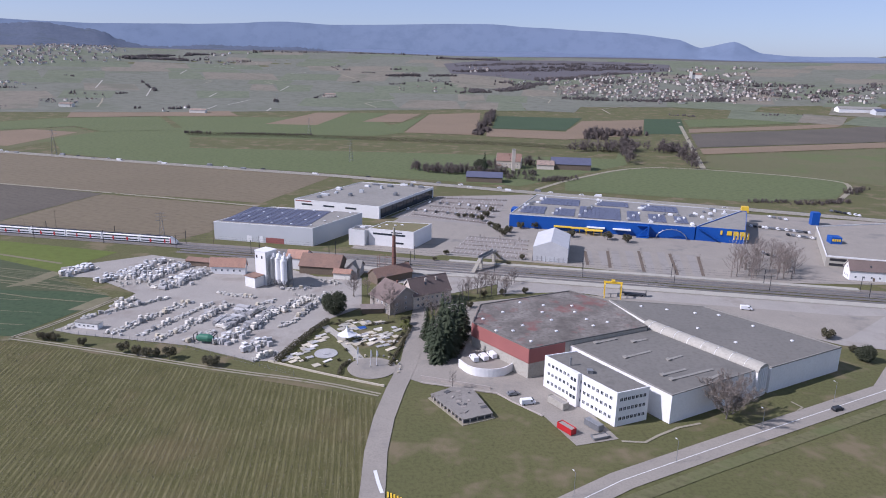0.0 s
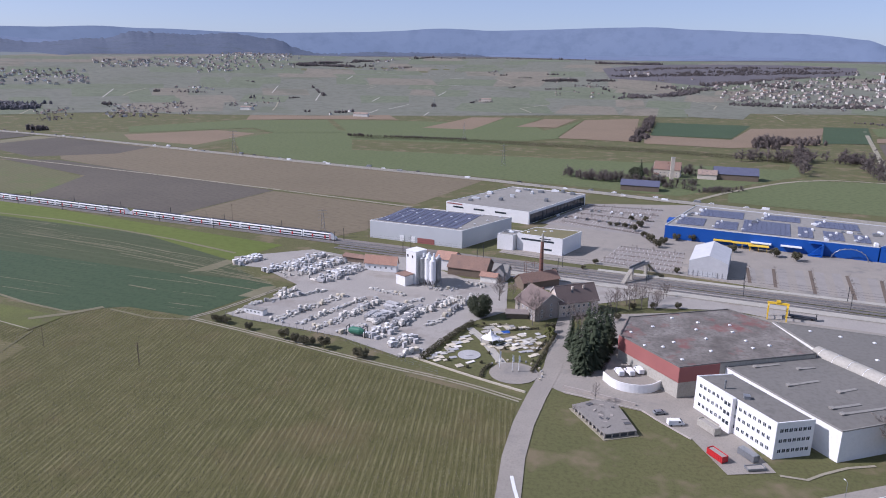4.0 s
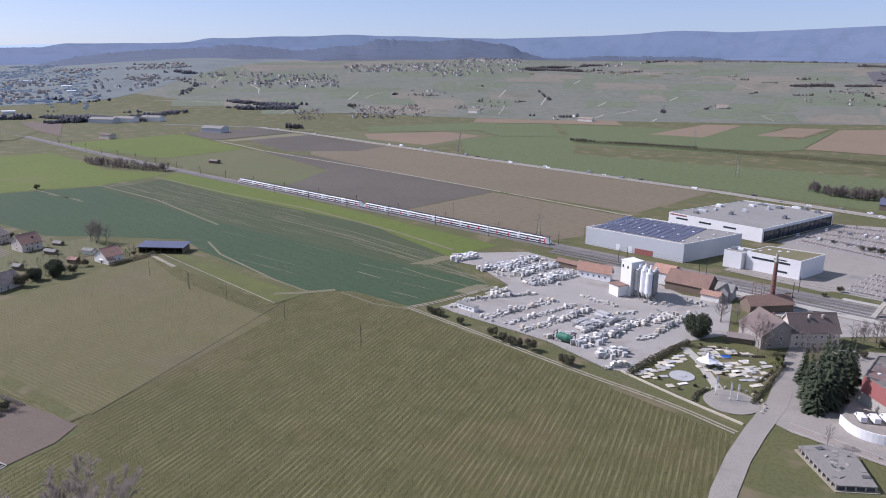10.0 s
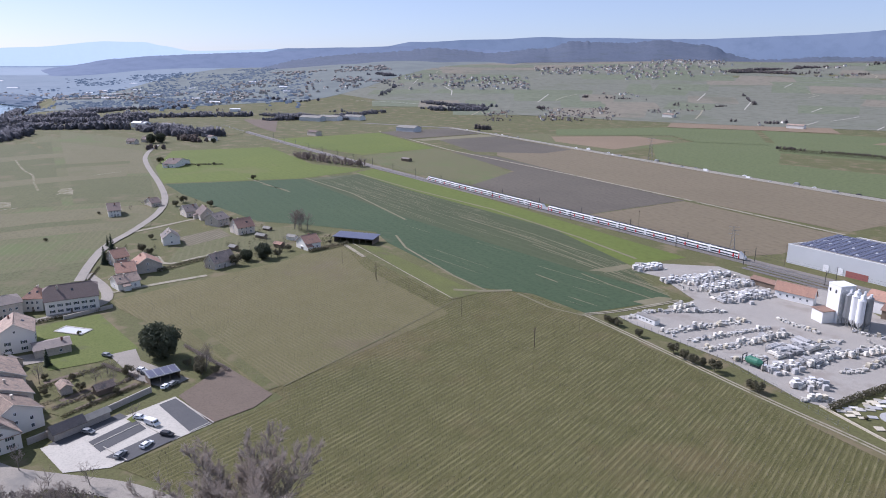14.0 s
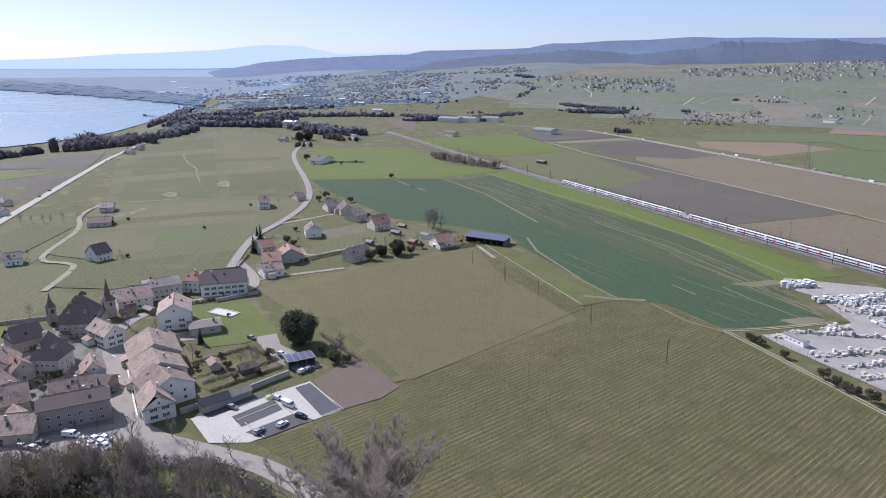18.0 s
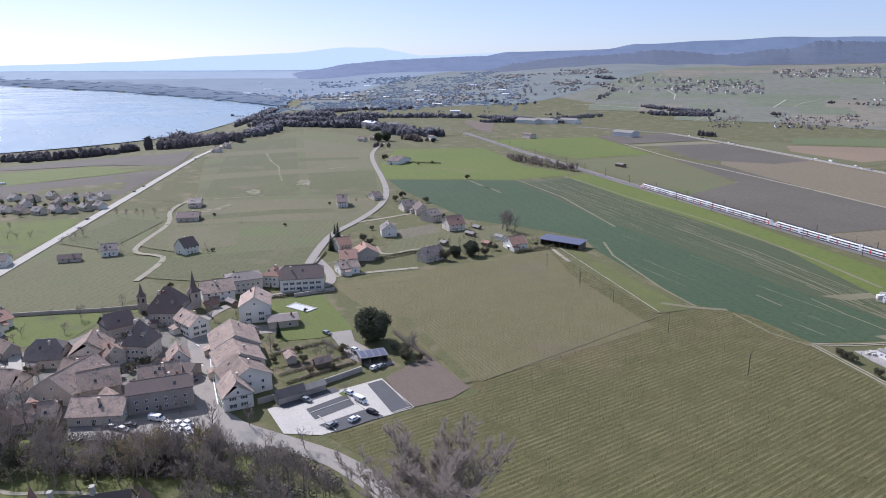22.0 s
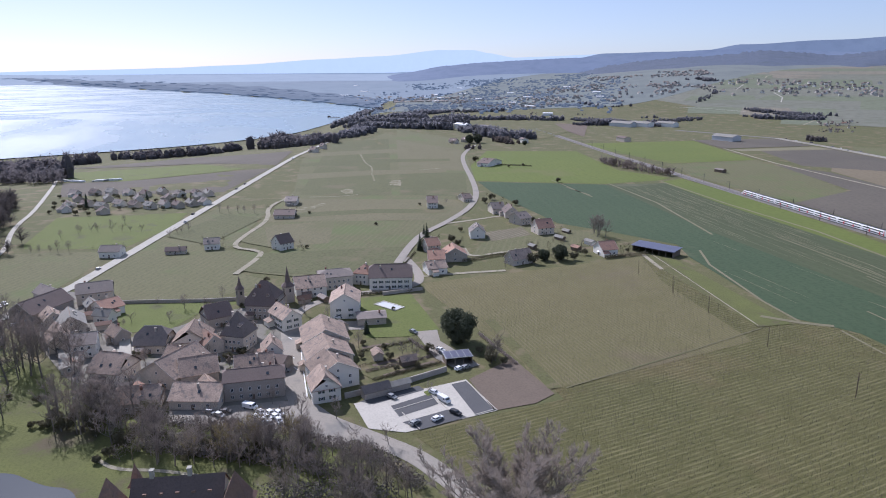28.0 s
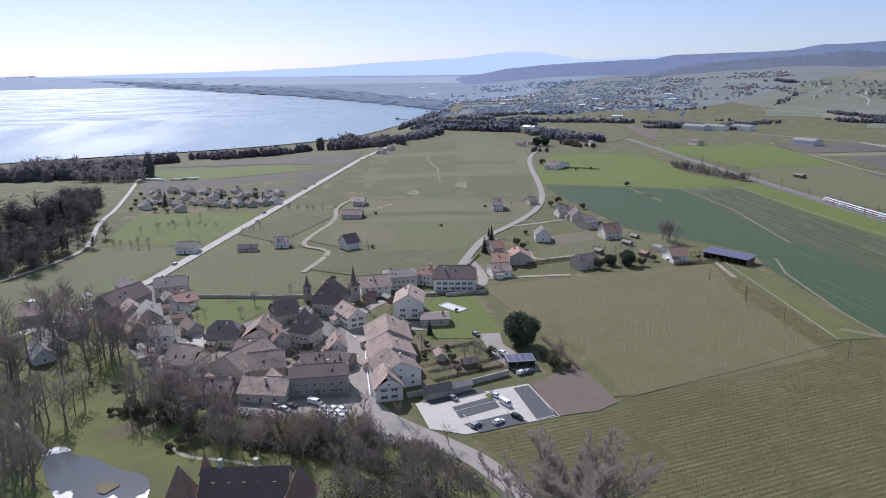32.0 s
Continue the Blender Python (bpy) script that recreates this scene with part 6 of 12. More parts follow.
strip("court_kerb", [(-6.9, 230.3), (8.4, 225.7), (20.4, 222.8), (24.9, 217.2), (34.4, 207.5)], 0.35, STONE, 0.15, 8, "low concrete kerb along the court", "structure", 0, 0.45)
strip("foot_path", [(57.2, 193.0), (64.5, 192.6), (69.8, 196.9), (77.8, 202.1), (86.3, 205.3)], 1.0, PATH, 0.2, 6)
strip("foot_path", [(124.0, 221.8), (126.0, 217.8), (123.2, 215.3)], 0.8, PATH, 0.2, 6)
wall_line("ramp_wall", [(-7.1, 234.0), (8.5, 229.2), (18.2, 226.2)], 1.2, 0.4, STONE, "low grey retaining wall along the ramp")

for p, h in (((104.9, 201.8), 7.5), ((70.6, 181.6), 8), ((139.4, 222.5), 7.5), ((37.1, 164.0), 7.5)):
    lamp_post(p, h, 110)
tree("wide", (96.0, 208.7), 16, label="wide leafless tree in front of the white hall")
tree("round", (171.0, 258.1), 8)
tree("bush", (167.6, 281.1), 6)

# conifers beside the drive
for p, h in (((-1.0, 249.1), 22), ((2.3, 255.6), 26), ((4.6, 263.0), 24), ((-3.4, 258.6), 18), ((0.4, 271.6), 22), ((7.5, 272.0), 22), ((-6.1, 271.2), 15), ((9.7, 281.5), 17)):
    tree("conifer", p, h, group="conifers beside the drive")
for p, h, k in (((25.0, 331.1), 13, "bare"), ((17.9, 330.6), 12, "bare2"), ((32.3, 333.3), 10, "bare"), ((10.6, 321.7), 12, "bare3"), ((-2.8, 287.4), 12, "bare2"), ((-7.6, 297.5), 12, "bare"), ((-43.7, 322.2), 13, "bare3"), ((-23.9, 300.1), 16, "bare"), ((-32.4, 307.0), 10, "bare2"), ((22.0, 337.3), 11, "bare3"), ((32.5, 334.1), 9, "bare"), ((13.5, 329.5), 10, "bare2"), ((38.1, 348.5), 9, "bare3"), ((-20.7, 311.6), 11, "bare3"), ((-12.5, 308.3), 10, "bare"), ((-37.3, 326.8), 9, "bare"), ((-28.9, 327.4), 10, "bare2"), ((-17.1, 319.8), 8, "bud"), ((36.3, 345.3), 9, "bare3"), ((28.5, 340.1), 10, "bare"), ((22.9, 344.3), 9, "bare2"), ((4.4, 225.5), 8, "bare2")):
    tree(k, p, h)
tree("round", (-49.1, 297.8), 12.5, label="dense round evergreen tree at the edge of the stone yard")
for p in ((42.3, 332.2), (20.5, 326.5), (30.6, 328.9), (13.0, 309.9), (170.3, 282.5), (171.1, 266.4)):
    tree("bush", p, 4.0)

# ---------------------------------------------------------------- stone yard
drape("yard_gravel", [(-163.4, 271.4), (-153.9, 288.5), (-149.6, 319.2), (-181.5, 342.0), (-199.5, 342.6), (-206.9, 358.1), (-168.5, 385.5), (-139.0, 376.3), (-113.0, 386.4), (-67.3, 352.2), (-43.1, 352.0), (-37.7, 306.7), (-53.0, 287.7), (-63.2, 245.8), (-72.9, 245.3), (-102.8, 258.8), (-153.1, 267.7)], GRAVEL, 0.16)
drape("yard_strip", [(-181.5, 342.0), (-150.9, 319.2), (-155.3, 310.7), (-195.6, 338.1)], GRASS, 0.17)
drape("yard_ditch", [(-165.2, 268.2), (-152.9, 297.1), (-147.5, 293.8), (-158.4, 268.6)], OLIVE, 0.15)



def stack_template(kind, seed):
    """A pallet with cut stone on it. kinds: slabs, cubes, logs, crate."""
    r = random.Random(seed)
    ob = thing("stone_pallet", (0, 0, 0), 0, "", "stone", "pallets of stone in the yard")
    part("pallet", boxes((-0.6, 0.6, -0.5, -0.38, 0, 0.12), (-0.6, 0.6, -0.06, 0.06, 0, 0.12), (-0.6, 0.6, 0.38, 0.5, 0, 0.12), (-0.62, 0.62, -0.52, 0.52, 0.12, 0.16)), WOOD, ob)
    m = (PALESTONE, GREYSTONE, PALESTONE, WARMSTONE)[seed % 4]
    if kind == "slabs":
        z = 0.16
        for k in range(r.randint(2, 3)):
            h = r.uniform(0.25, 0.4)
            dx, dy = r.uniform(-0.08, 0.08), r.uniform(-0.08, 0.08)
            part("slab", bevelled(boxes((-0.62 + dx, 0.62 + dx, -0.5 + dy, 0.5 + dy, z, z + h)), 0.03), m, ob)
            z += h
        ob["label"] = "pallet of stacked cut stone slabs"
    elif kind == "cubes":
        for i in (-1, 0, 1):
            part("block_column", bevelled(boxes(*[(i * 0.42 - 0.2, i * 0.42 + 0.2, -0.48, 0.46, 0.16 + k * 0.42, 0.56 + k * 0.42) for k in range(r.randint(2, 3))]), 0.03), m, ob)
        ob["label"] = "pallet of pale stone blocks, neatly stacked"
    elif kind == "logs":
        part("kerb_layer", bevelled(boxes(*[(-1.2, 1.2, -0.62 + i * 0.32, -0.34 + i * 0.32, 0.16, 0.46) for i in range(4)]), 0.04), m, ob)
        part("kerb_layer", bevelled(boxes(*[(-1.2, 1.2, -0.46 + i * 0.32, -0.18 + i * 0.32, 0.46, 0.76) for i in range(3)]), 0.04), m, ob)
        ob["label"] = "stacked long stone kerbs on a pallet"
    else:
        part("wrapping", bevelled(boxes((-0.62, 0.62, -0.52, 0.52, 0.16, 1.55)), 0.06), (GREYSTONE, PALESTONE)[seed % 2], ob)
        part("cover", bevelled(boxes((-0.64, 0.64, -0.54, 0.54, 1.52, 1.62)), 0.03), WHITEMETAL, ob)
        ob["label"] = "tall wrapped pallet of paving stones"
    return ob


TEMPL = {k: [stack_template(k, s) for s in ss] for k, ss in {"slabs": (1, 2, 7), "cubes": (0, 5, 6), "logs": (4, 9), "crate": (8, 3)}.items()}
PLACED = set()


def put_stack(kind, x, y, turn, s=1.0):
    r = random.Random(round(x * 7 + y * 13))
    ob = r.choice(TEMPL[kind])
    m = pose(x, y, 0.16, 0, 0, turn) @ Matrix.Diagonal((s, s, s, 1))
    if ob.name not in PLACED:
        PLACED.add(ob.name)
        ob.matrix_basis = m
    else:
        copy_thing(ob, m)


YARD = [
    # start, end, rows, spacing, kinds, scale
    ((-158.8, 272.9), (-155.8, 289.7), 1, 3.4, ("slabs",), 1.0),
    ((-152.7, 291.3), (-131.0, 313.9), 1, 3.0, ("slabs", "cubes"), 1.25),
    ((-138.2, 268.5), (-119.7, 309.1), 2, 3.4, ("cubes", "slabs"), 1.2),
    ((-125.7, 266.8), (-108.5, 307.5), 1, 3.0, ("slabs", "cubes"), 1.25),
    ((-117.2, 263.2), (-109.0, 279.1), 2, 3.0, ("slabs",), 1.2),
    ((-109.2, 279.7), (-99.3, 308.1), 2, 3.2, ("cubes", "logs"), 1.3),
    ((-104.2, 262.7), (-97.3, 273.4), 2, 3.2, ("slabs",), 1.3),
    ((-95.4, 278.6), (-86.7, 302.8), 3, 3.0, ("logs",), 1.7),
    ((-83.1, 274.2), (-76.5, 301.9), 2, 3.2, ("logs", "cubes"), 1.5),
    ((-86.7, 305.8), (-79.9, 314.1), 1, 3.0, ("slabs",), 1.3),
    ((-73.2, 299.2), (-64.9, 316.7), 2, 3.2, ("cubes", "logs"), 1.3),
    ((-64.6, 292.6), (-57.1, 323.8), 1, 2.6, ("slabs", "cubes"), 1.3),
    ((-90.8, 260.6), (-84.3, 274.1), 2, 2.6, ("crate", "cubes"), 1.25),
    ((-78.8, 254.5), (-70.6, 265.2), 2, 3.0, ("crate", "cubes"), 1.25),
    ((-72.9, 245.3), (-65.0, 253.6), 1, 2.4, ("cubes", "slabs"), 1.5),
    ((-110.4, 321.9), (-90.9, 316.6), 1, 3.2, ("slabs",), 1.3),
    ((-80.5, 330.8), (-67.3, 333.5), 2, 2.2, ("slabs",), 1.2),
    ((-70.1, 280.1), (-63.6, 290.5), 1, 3.6, ("slabs",), 1.2),
    ((-175.2, 335.0), (-163.0, 357.2), 3, 3.4, ("crate", "cubes"), 1.2),
    ((-166.0, 340.3), (-157.7, 374.8), 3, 3.2, ("crate", "cubes"), 1.3),
    ((-154.2, 336.5), (-142.2, 367.2), 3, 3.4, ("crate", "cubes"), 1.3),
    ((-141.5, 326.6), (-130.8, 352.5), 3, 3.4, ("crate", "logs"), 1.3),
    ((-135.8, 337.8), (-129.5, 357.7), 2, 3.4, ("crate", "cubes"), 1.3),
    ((-198.5, 344.6), (-190.0, 359.3), 3, 2.4, ("crate",), 1.35),
    ((-150.2, 299.5), (-147.5, 311.2), 2, 3.0, ("cubes",), 1.4),
    ((-127.7, 347.8), (-122.9, 356.1), 1, 3.0, ("slabs",), 1.3),
]
for a, b, rows, gap, kinds, s in YARD:
    a, b = Vector(a), Vector(b)
    d = (b - a)
    u = d.normalized()
    nrm = Vector((-u.y, u.x))
    r = random.Random(round(a.x + a.y))
    for k in range(rows):
        q = 0.0
        while q < d.length:
            p = a + u * (q + r.uniform(-0.5, 0.5)) + nrm * ((k - (rows - 1) / 2) * 2.1 * s + r.uniform(-0.4, 0.4))
            if r.random() < 0.76:
                put_stack(r.choice(kinds), p.x, p.y, math.degrees(math.atan2(u.y, u.x)) + r.uniform(-8, 8) + r.choice((0, 90)), s * r.uniform(0.8, 1.15))
            q += gap * s * r.uniform(0.7, 1.2) * 0.86
# loose blocks and wrapped stone between the pallets, joined


def stone_litter(name, rows, per, lo, hi, tall, material, label, seed):
    r = random.Random(seed)
    verts, faces = [], []
    for a, b, wide in rows:
        a, b = Vector(a), Vector(b)
        d = b - a
        u = d.normalized()
        nrm = Vector((-u.y, u.x))
        for k in range(int(d.length * per)):
            p = a + u * r.uniform(0, d.length) + nrm * r.gauss(0, wide)
            w, dp, h, t = r.uniform(lo, hi), r.uniform(lo, hi) * 0.8, r.uniform(*tall), math.atan2(u.y, u.x) + r.gauss(0, 0.25)
            cx, sx = math.cos(t), math.sin(t)
            o, z = len(verts), 0.15
            for k2 in (1.0, r.uniform(0.86, 1.0)):
                for x, y in ((-w, -dp), (w, -dp), (w, dp), (-w, dp)):
                    x, y = x * k2, y * k2
                    verts.append((p.x + x * cx - y * sx, p.y + x * sx + y * cx, z))
                z += h
            faces += [tuple(o + i for i in f) for f in ((4, 5, 6, 7), (0, 1, 5, 4), (1, 2, 6, 5), (2, 3, 7, 6), (3, 0, 4, 7))]
    return tagged(soup(name, verts, faces, material), label, "stone", "", "stuff")


LONG = [(a, b, 0.35 + 0.45 * rows) for a, b, rows, gap, kinds, s in YARD if "crate" not in kinds]
BULK = [(a, b, 0.8 + 0.7 * rows) for a, b, rows, gap, kinds, s in YARD if "crate" in kinds]
stone_litter("loose_stone", LONG, 3.4, 0.3, 0.85, (0.2, 0.9), PALESTONE, "loose pale blocks and slabs lying in rows", 41)
stone_litter("loose_grey_stone", LONG, 1.0, 0.3, 0.9, (0.3, 1.1), GREYSTONE, "loose grey stone blocks between the pallets", 42)
stone_litter("wrapped_stone", BULK, 1.3, 0.6, 1.2, (1.2, 2.5), GREYSTONE, "dense rows of wrapped grey paving pallets", 43)
stone_litter("loose_stone", BULK, 0.6, 0.4, 0.9, (0.4, 1.5), PALESTONE, "pale stone stacked among the wrapped pallets", 44)
stone_litter("loose_stone", [((-165.0, 365.5), (-134.7, 359.4), 6), ((-168.2, 335.5), (-130.0, 333.6), 3), ((-65.5, 342.8), (-53.1, 338.1), 3), ((-76.2, 311.9), (-61.1, 318.6), 3)], 0.9, 0.4, 0.9, (0.3, 1.6), PALESTONE, "heap of pale cut stone at the back of the yard", 45)
stone_litter("stacked_kerbs", [((-96.4, 278.6), (-88.7, 302.8), 0.9), ((-92.4, 277.6), (-84.7, 301.8), 0.9), ((-83.6, 276.0), (-77.5, 300.0), 0.9)], 2.2, 0.6, 1.3, (1.0, 1.9), GREYSTONE, "long stacks of pale grey kerb stones", 46)
stone_litter("stacked_kerbs", [((-94.4, 279.0), (-86.7, 302.0), 1.6), ((-81.0, 276.0), (-75.5, 300.0), 0.9), ((-90.5, 261.0), (-84.6, 273.5), 1.4), ((-78.4, 255.0), (-71.0, 264.8), 1.4)], 1.6, 0.5, 1.0, (0.8, 1.7), PALESTONE, "pale stone stacked high in the yard", 47)
ob = thing("site_hut", on((-150.4, 275.3)), -12, "low white site hut in the stone yard", "hut")
part("wall", boxes((-5.5, 5.5, -1.6, 1.6, 0.1, 2.6)), WHITEWALL, ob)
part("roof", boxes((-5.7, 5.7, -1.8, 1.8, 2.6, 2.8)), ROOFPALE, ob)
windows(ob, (-5.5, -1.6), (5.5, -1.6), (1.0,), 4, 1.2, 0.9)
# green drum tank
ob = thing("drum_tank", on((-95.7, 261.5), 0.2), -8, "green and white drum tank on a steel frame", "tank")
bm = bmesh.new()
for x0, x1, r0, r1 in ((-4, -2.6, 0.7, 1.6), (-2.6, 1.4, 1.6, 1.6), (1.4, 3.2, 1.6, 0.9)):
    tube(bm, (x0, 0, 2.2), (x1, 0, 2.2), r0, r1, 14)
part("drum", bm, GREENPAINT, ob)
for x in (-4.6, 4.0):
    part("frame", boxes((x, x + 0.25, -1.6, -1.35, 0, 4), (x, x + 0.25, 1.35, 1.6, 0, 4), (x, x + 0.25, -1.6, 1.6, 3.8, 4.05), (x, x + 0.25, -1.35, 1.35, 0.9, 1.1)), DARKMETAL, ob)
# trees and fence along the yard
for p, h in (((-162.4, 261.2), 4.5), ((-158.8, 260.8), 5), ((-156.2, 260.4), 4.5), ((-143.9, 256.5), 5), ((-124.2, 250.4), 6.5), ((-118.5, 249.1), 5.5), ((-114.2, 247.8), 5.5), ((-110.8, 247.4), 5), ((-104.6, 245.7), 7), ((-88.6, 241.4), 5.5), ((-85.9, 240.6), 6), ((-164.2, 262.3), 4)):
    tree("bush", p, h * 0.85, label="shaggy dark shrub along the yard fence", group="shrubs along the fence")


def fence(name, pts, h, label, gap=3.0):
    ob = thing(name, on(pts[0]), 0, label, "fence")
    z0 = on(pts[0])
    me = None
    q = densify(pts, gap)
    for p in q:
        if me is None:
            bm = boxes((-0.04, 0.04, -0.04, 0.04, 0, h))
            me = bpy.data.meshes.new("post")
            bm.to_mesh(me)
            bm.free()
        o = piece("post", me, GREYMETAL, ob)
        o.matrix_basis = pose(p.x - z0[0], p.y - z0[1], terrain(p.x, p.y) - z0[2])
    bm = bmesh.new()
    for a, b in zip(q, q[1:]):
        for z in (0.1, h * 0.5, h):
            tube(bm, (a.x - z0[0], a.y - z0[1], terrain(a.x, a.y) - z0[2] + z), (b.x - z0[0], b.y - z0[1], terrain(b.x, b.y) - z0[2] + z), 0.02, 0.02, 3)
    part("wire", bm, GREYMETAL, ob)
    return ob


fence("yard_fence", [(-162.4, 269.6), (-127.4, 262.6), (-102.0, 256.6), (-72.2, 242.8), (-54.1, 234.0)], 2.0, "thin grey wire fence round the stone yard", 4.0)
hedge("garden_hedge", [(-62.9, 244.8), (-59.5, 259.5), (-53.7, 277.8), (-50.3, 286.6)], 2.6, 3.0, HEDGEMAT, "dark clipped hedge between yard and show garden", 1.2)
hedge("drive_hedge", [(-19.4, 244.0), (-15.9, 264.7), (-13.1, 283.4)], 1.6, 1.6, HEDGEMAT, "low dark hedge along the drive", 1.2, 5)

# silo tower
ob = thing("silo_tower", on((-86.9, 338.5)), -32, "tall white concrete batching tower with steel silos", "silo")
part("tower", boxes((-8, -0.5, -4.2, 3.5, 0, 17.5), (-8.2, -0.3, -4.4, 3.7, 17.5, 17.9)), WHITEWALL, ob)
part("tower_opening", boxes((-7.2, -6.2, -4.26, -4.2, 14, 15.5), (-3.6, -2.6, -4.26, -4.2, 14, 15.5)), DARKMETAL, ob)
part("weigh_house", boxes((-9, -2, -10.5, -4.3, 0, 5.6)), WHITEWALL, ob)
part("weigh_roof", boxes((-9.4, -1.6, -10.9, -4.0, 5.6, 5.9)), TILEBROWN, ob)
for i in range(3):
    for j in range(2):
        x, y = 2.2 + i * 3.6, -1.6 + j * 3.9
        bm = tube(bmesh.new(), (x, y, 4.2), (x, y, 14.6 + 0.7 * ((i + j) % 2)), 1.65, 1.65, 16)
        tube(bm, (x, y, 1.8), (x, y, 4.2), 0.4, 1.65, 16)
        tube(bm, (x, y, 14.6 + 0.7 * ((i + j) % 2)), (x, y, 15.7 + 0.7 * ((i + j) % 2)), 1.65, 0.5, 16)
        part("silo", bm, WHITEMETAL if (i + j) % 3 else GREYMETAL, ob)
        for sx in (-1, 1):
            for sy in (-1, 1):
                part("leg", boxes((x + sx * 1.2 - 0.12, x + sx * 1.2 + 0.12, y + sy * 1.2 - 0.12, y + sy * 1.2 + 0.12, 0, 4.6)), GREYMETAL, ob)
        part("filter", tube(bmesh.new(), (x + 0.5, y, 15.4), (x + 0.5, y, 17.3), 0.5, 0.5, 8), WHITEMETAL, ob)
bm = bmesh.new()
for y in (-3.4, 4.2):
    for z in (15.4, 16.4):
        tube(bm, (-0.2, y, z), (11.2, y, z), 0.05, 0.05, 4)
part("railing", bm, GREYMETAL, ob)
part("ladder", boxes((0.2, 0.3, -4.3, -4.2, 0.5, 15), (0.8, 0.9, -4.3, -4.2, 0.5, 15), *[(0.2, 0.9, -4.3, -4.22, 0.8 + 0.6 * k, 0.88 + 0.6 * k) for k in range(24)]), GREYMETAL, ob)

# sheds and works houses
house3("works_house", (-126.2, 356.2), (-124.0, 353.2), (-105.4, 352.6), 5.0, 3.6, WHITEWALL, TILEORANGE, "white works house with an orange tiled roof", "c", rows=(1.6,), n=(5, 0), shut=False, chimneys=0)
house("brown_shed", (-77.4, 357.5), -8, 22, 15, 4.5, 5, WOOD, TILEBROWN, "open timber shed with a broad brown tiled roof", "shed", n=(0, 0), chimneys=0)
house("red_shed", (-86.5, 365.1), -8, 11, 12, 6.5, 3, WHITEWALL, TILEORANGE, "pale shed with a reddish tiled roof behind the silos", "shed", n=(0, 0), chimneys=0)
for p, w in (((-142.2, 367.2), 9), ((-134.7, 365.7), 8)):
    house("timber_shed", p, -12, w, 6, 3.0, 1.2, WOOD, TILEBROWN, "low dark timber shed at the back of the yard", "shed", n=(0, 0), chimneys=0)
house("loading_shed", (-52.0, 355.3), -10, 8, 7, 5, 3, GREYSTONE, ROOFPALE, "small grey shed beside the railway", "shed", n=(0, 0), chimneys=0)
house("loading_shed", (-45.5, 351.9), 75, 8, 6, 5, 3, GREYSTONE, ROOFPALE, "small grey shed beside the railway", "shed", n=(0, 0), chimneys=0)
house("pink_shed", (-57.7, 349.0), -8, 9, 5, 3.5, 1.5, WHITERENDER, TILEORANGE, "low shed with a faded pink roof", "shed", n=(0, 0), chimneys=0)

# old factory with its brick chimney
ob = thing("factory_chimney", on((-26.0, 353.3)), 0, "tall tapering brick factory chimney with a pale tip", "chimney")
part("plinth", boxes((-1.8, 1.8, -1.8, 1.8, -0.2, 3.2), (-2, 2, -2, 2, 3.2, 3.6)), BRICK, ob)
part("shaft", tube(bmesh.new(), (0, 0, 3.6), (0, 0, 24), 1.25, 0.82, 18), BRICK, ob)
part("tip", tube(tube(bmesh.new(), (0, 0, 24), (0, 0, 27.6), 0.66, 0.55, 14), (0, 0, 23.7), (0, 0, 24.2), 1.0, 1.0, 16), CONCRETE, ob)
for k in range(6):
    z = 5.5 + 3 * k
    rr = 1.26 - 0.43 * (z - 3.6) / 20.4 + 0.03
    part("iron_band", tube(bmesh.new(), (0, 0, z), (0, 0, z + 0.18), rr, rr, 18), DARKMETAL, ob)
house3("old_factory", (-22.1, 311.9), (-13.2, 305.2), (4.2, 316.2), 7.0, 6.5, RENDER, TILEDARK, "old pale factory with a steep brown tiled roof", "c", rows=(1.2, 4.2), n=(7, 3), shut=False, chimneys=2)
house3("factory_wing", (-34.0, 309.9), (-23.6, 297.3), (-12.7, 311.3), 6.0, 6.0, STONE, TILEDARK, "half-timbered factory wing under a dark brown roof", "a", rows=(1.2, 3.8), n=(4, 3), shut=False, chimneys=1)
house("factory_shed", (-33.5, 340.4), 38, 22, 9, 4.0, 3.5, WOOD, TILEBROWN, "long low shed with a worn brown tiled roof", "shed", n=(0, 0), chimneys=0)
bm = bmesh.new()
for i in range(3):
    for j in range(2):
        tube(bm, (i * 4.2, j * 4.5, 0), (i * 4.2, j * 4.5, 10), 0.12, 0.12, 6)
for z in (5, 10):
    for j in range(2):
        tube(bm, (0, j * 4.5, z), (8.4, j * 4.5, z), 0.1, 0.1, 5)
    for i in range(3):
        tube(bm, (i * 4.2, 0, z), (i * 4.2, 4.5, z), 0.1, 0.1, 5)
ob = thing("steel_frame", on((-35.3, 358.6)), -10, "rusty open steel frame beside the railway", "frame")
part("lattice", bm, TILEBROWN, ob)

# show garden
drape("garden_lawn", [(-62.1, 245.8), (-50.0, 284.6), (-46.4, 293.7), (-15.1, 283.3), (-18.4, 245.6), (-34.8, 233.5)], GRASS, 0.17)
ob = part("garden_plaza", tube(bmesh.new(), (0, 0, 0), (0, 0, 0.06), 9.3, 9.3, 40), ASPHALT)
ob.matrix_basis = pose(*on((-26.0, 241.6), 0.17))
tagged(ob, "round gravel plaza in the show garden", kind="structure")
strip("garden_path", [(-50.9, 282.5), (-43.0, 271.6), (-39.0, 263.5), (-30.6, 247.5)], 3.6, CONCRETE, 0.21)
wall_line("garden_wall", [(-66.5, 245.6), (-46.0, 236.6), (-33.0, 231.4), (-20.0, 226.6)], 0.7, 0.5, WARMSTONE, "low pale stone wall along the show garden")
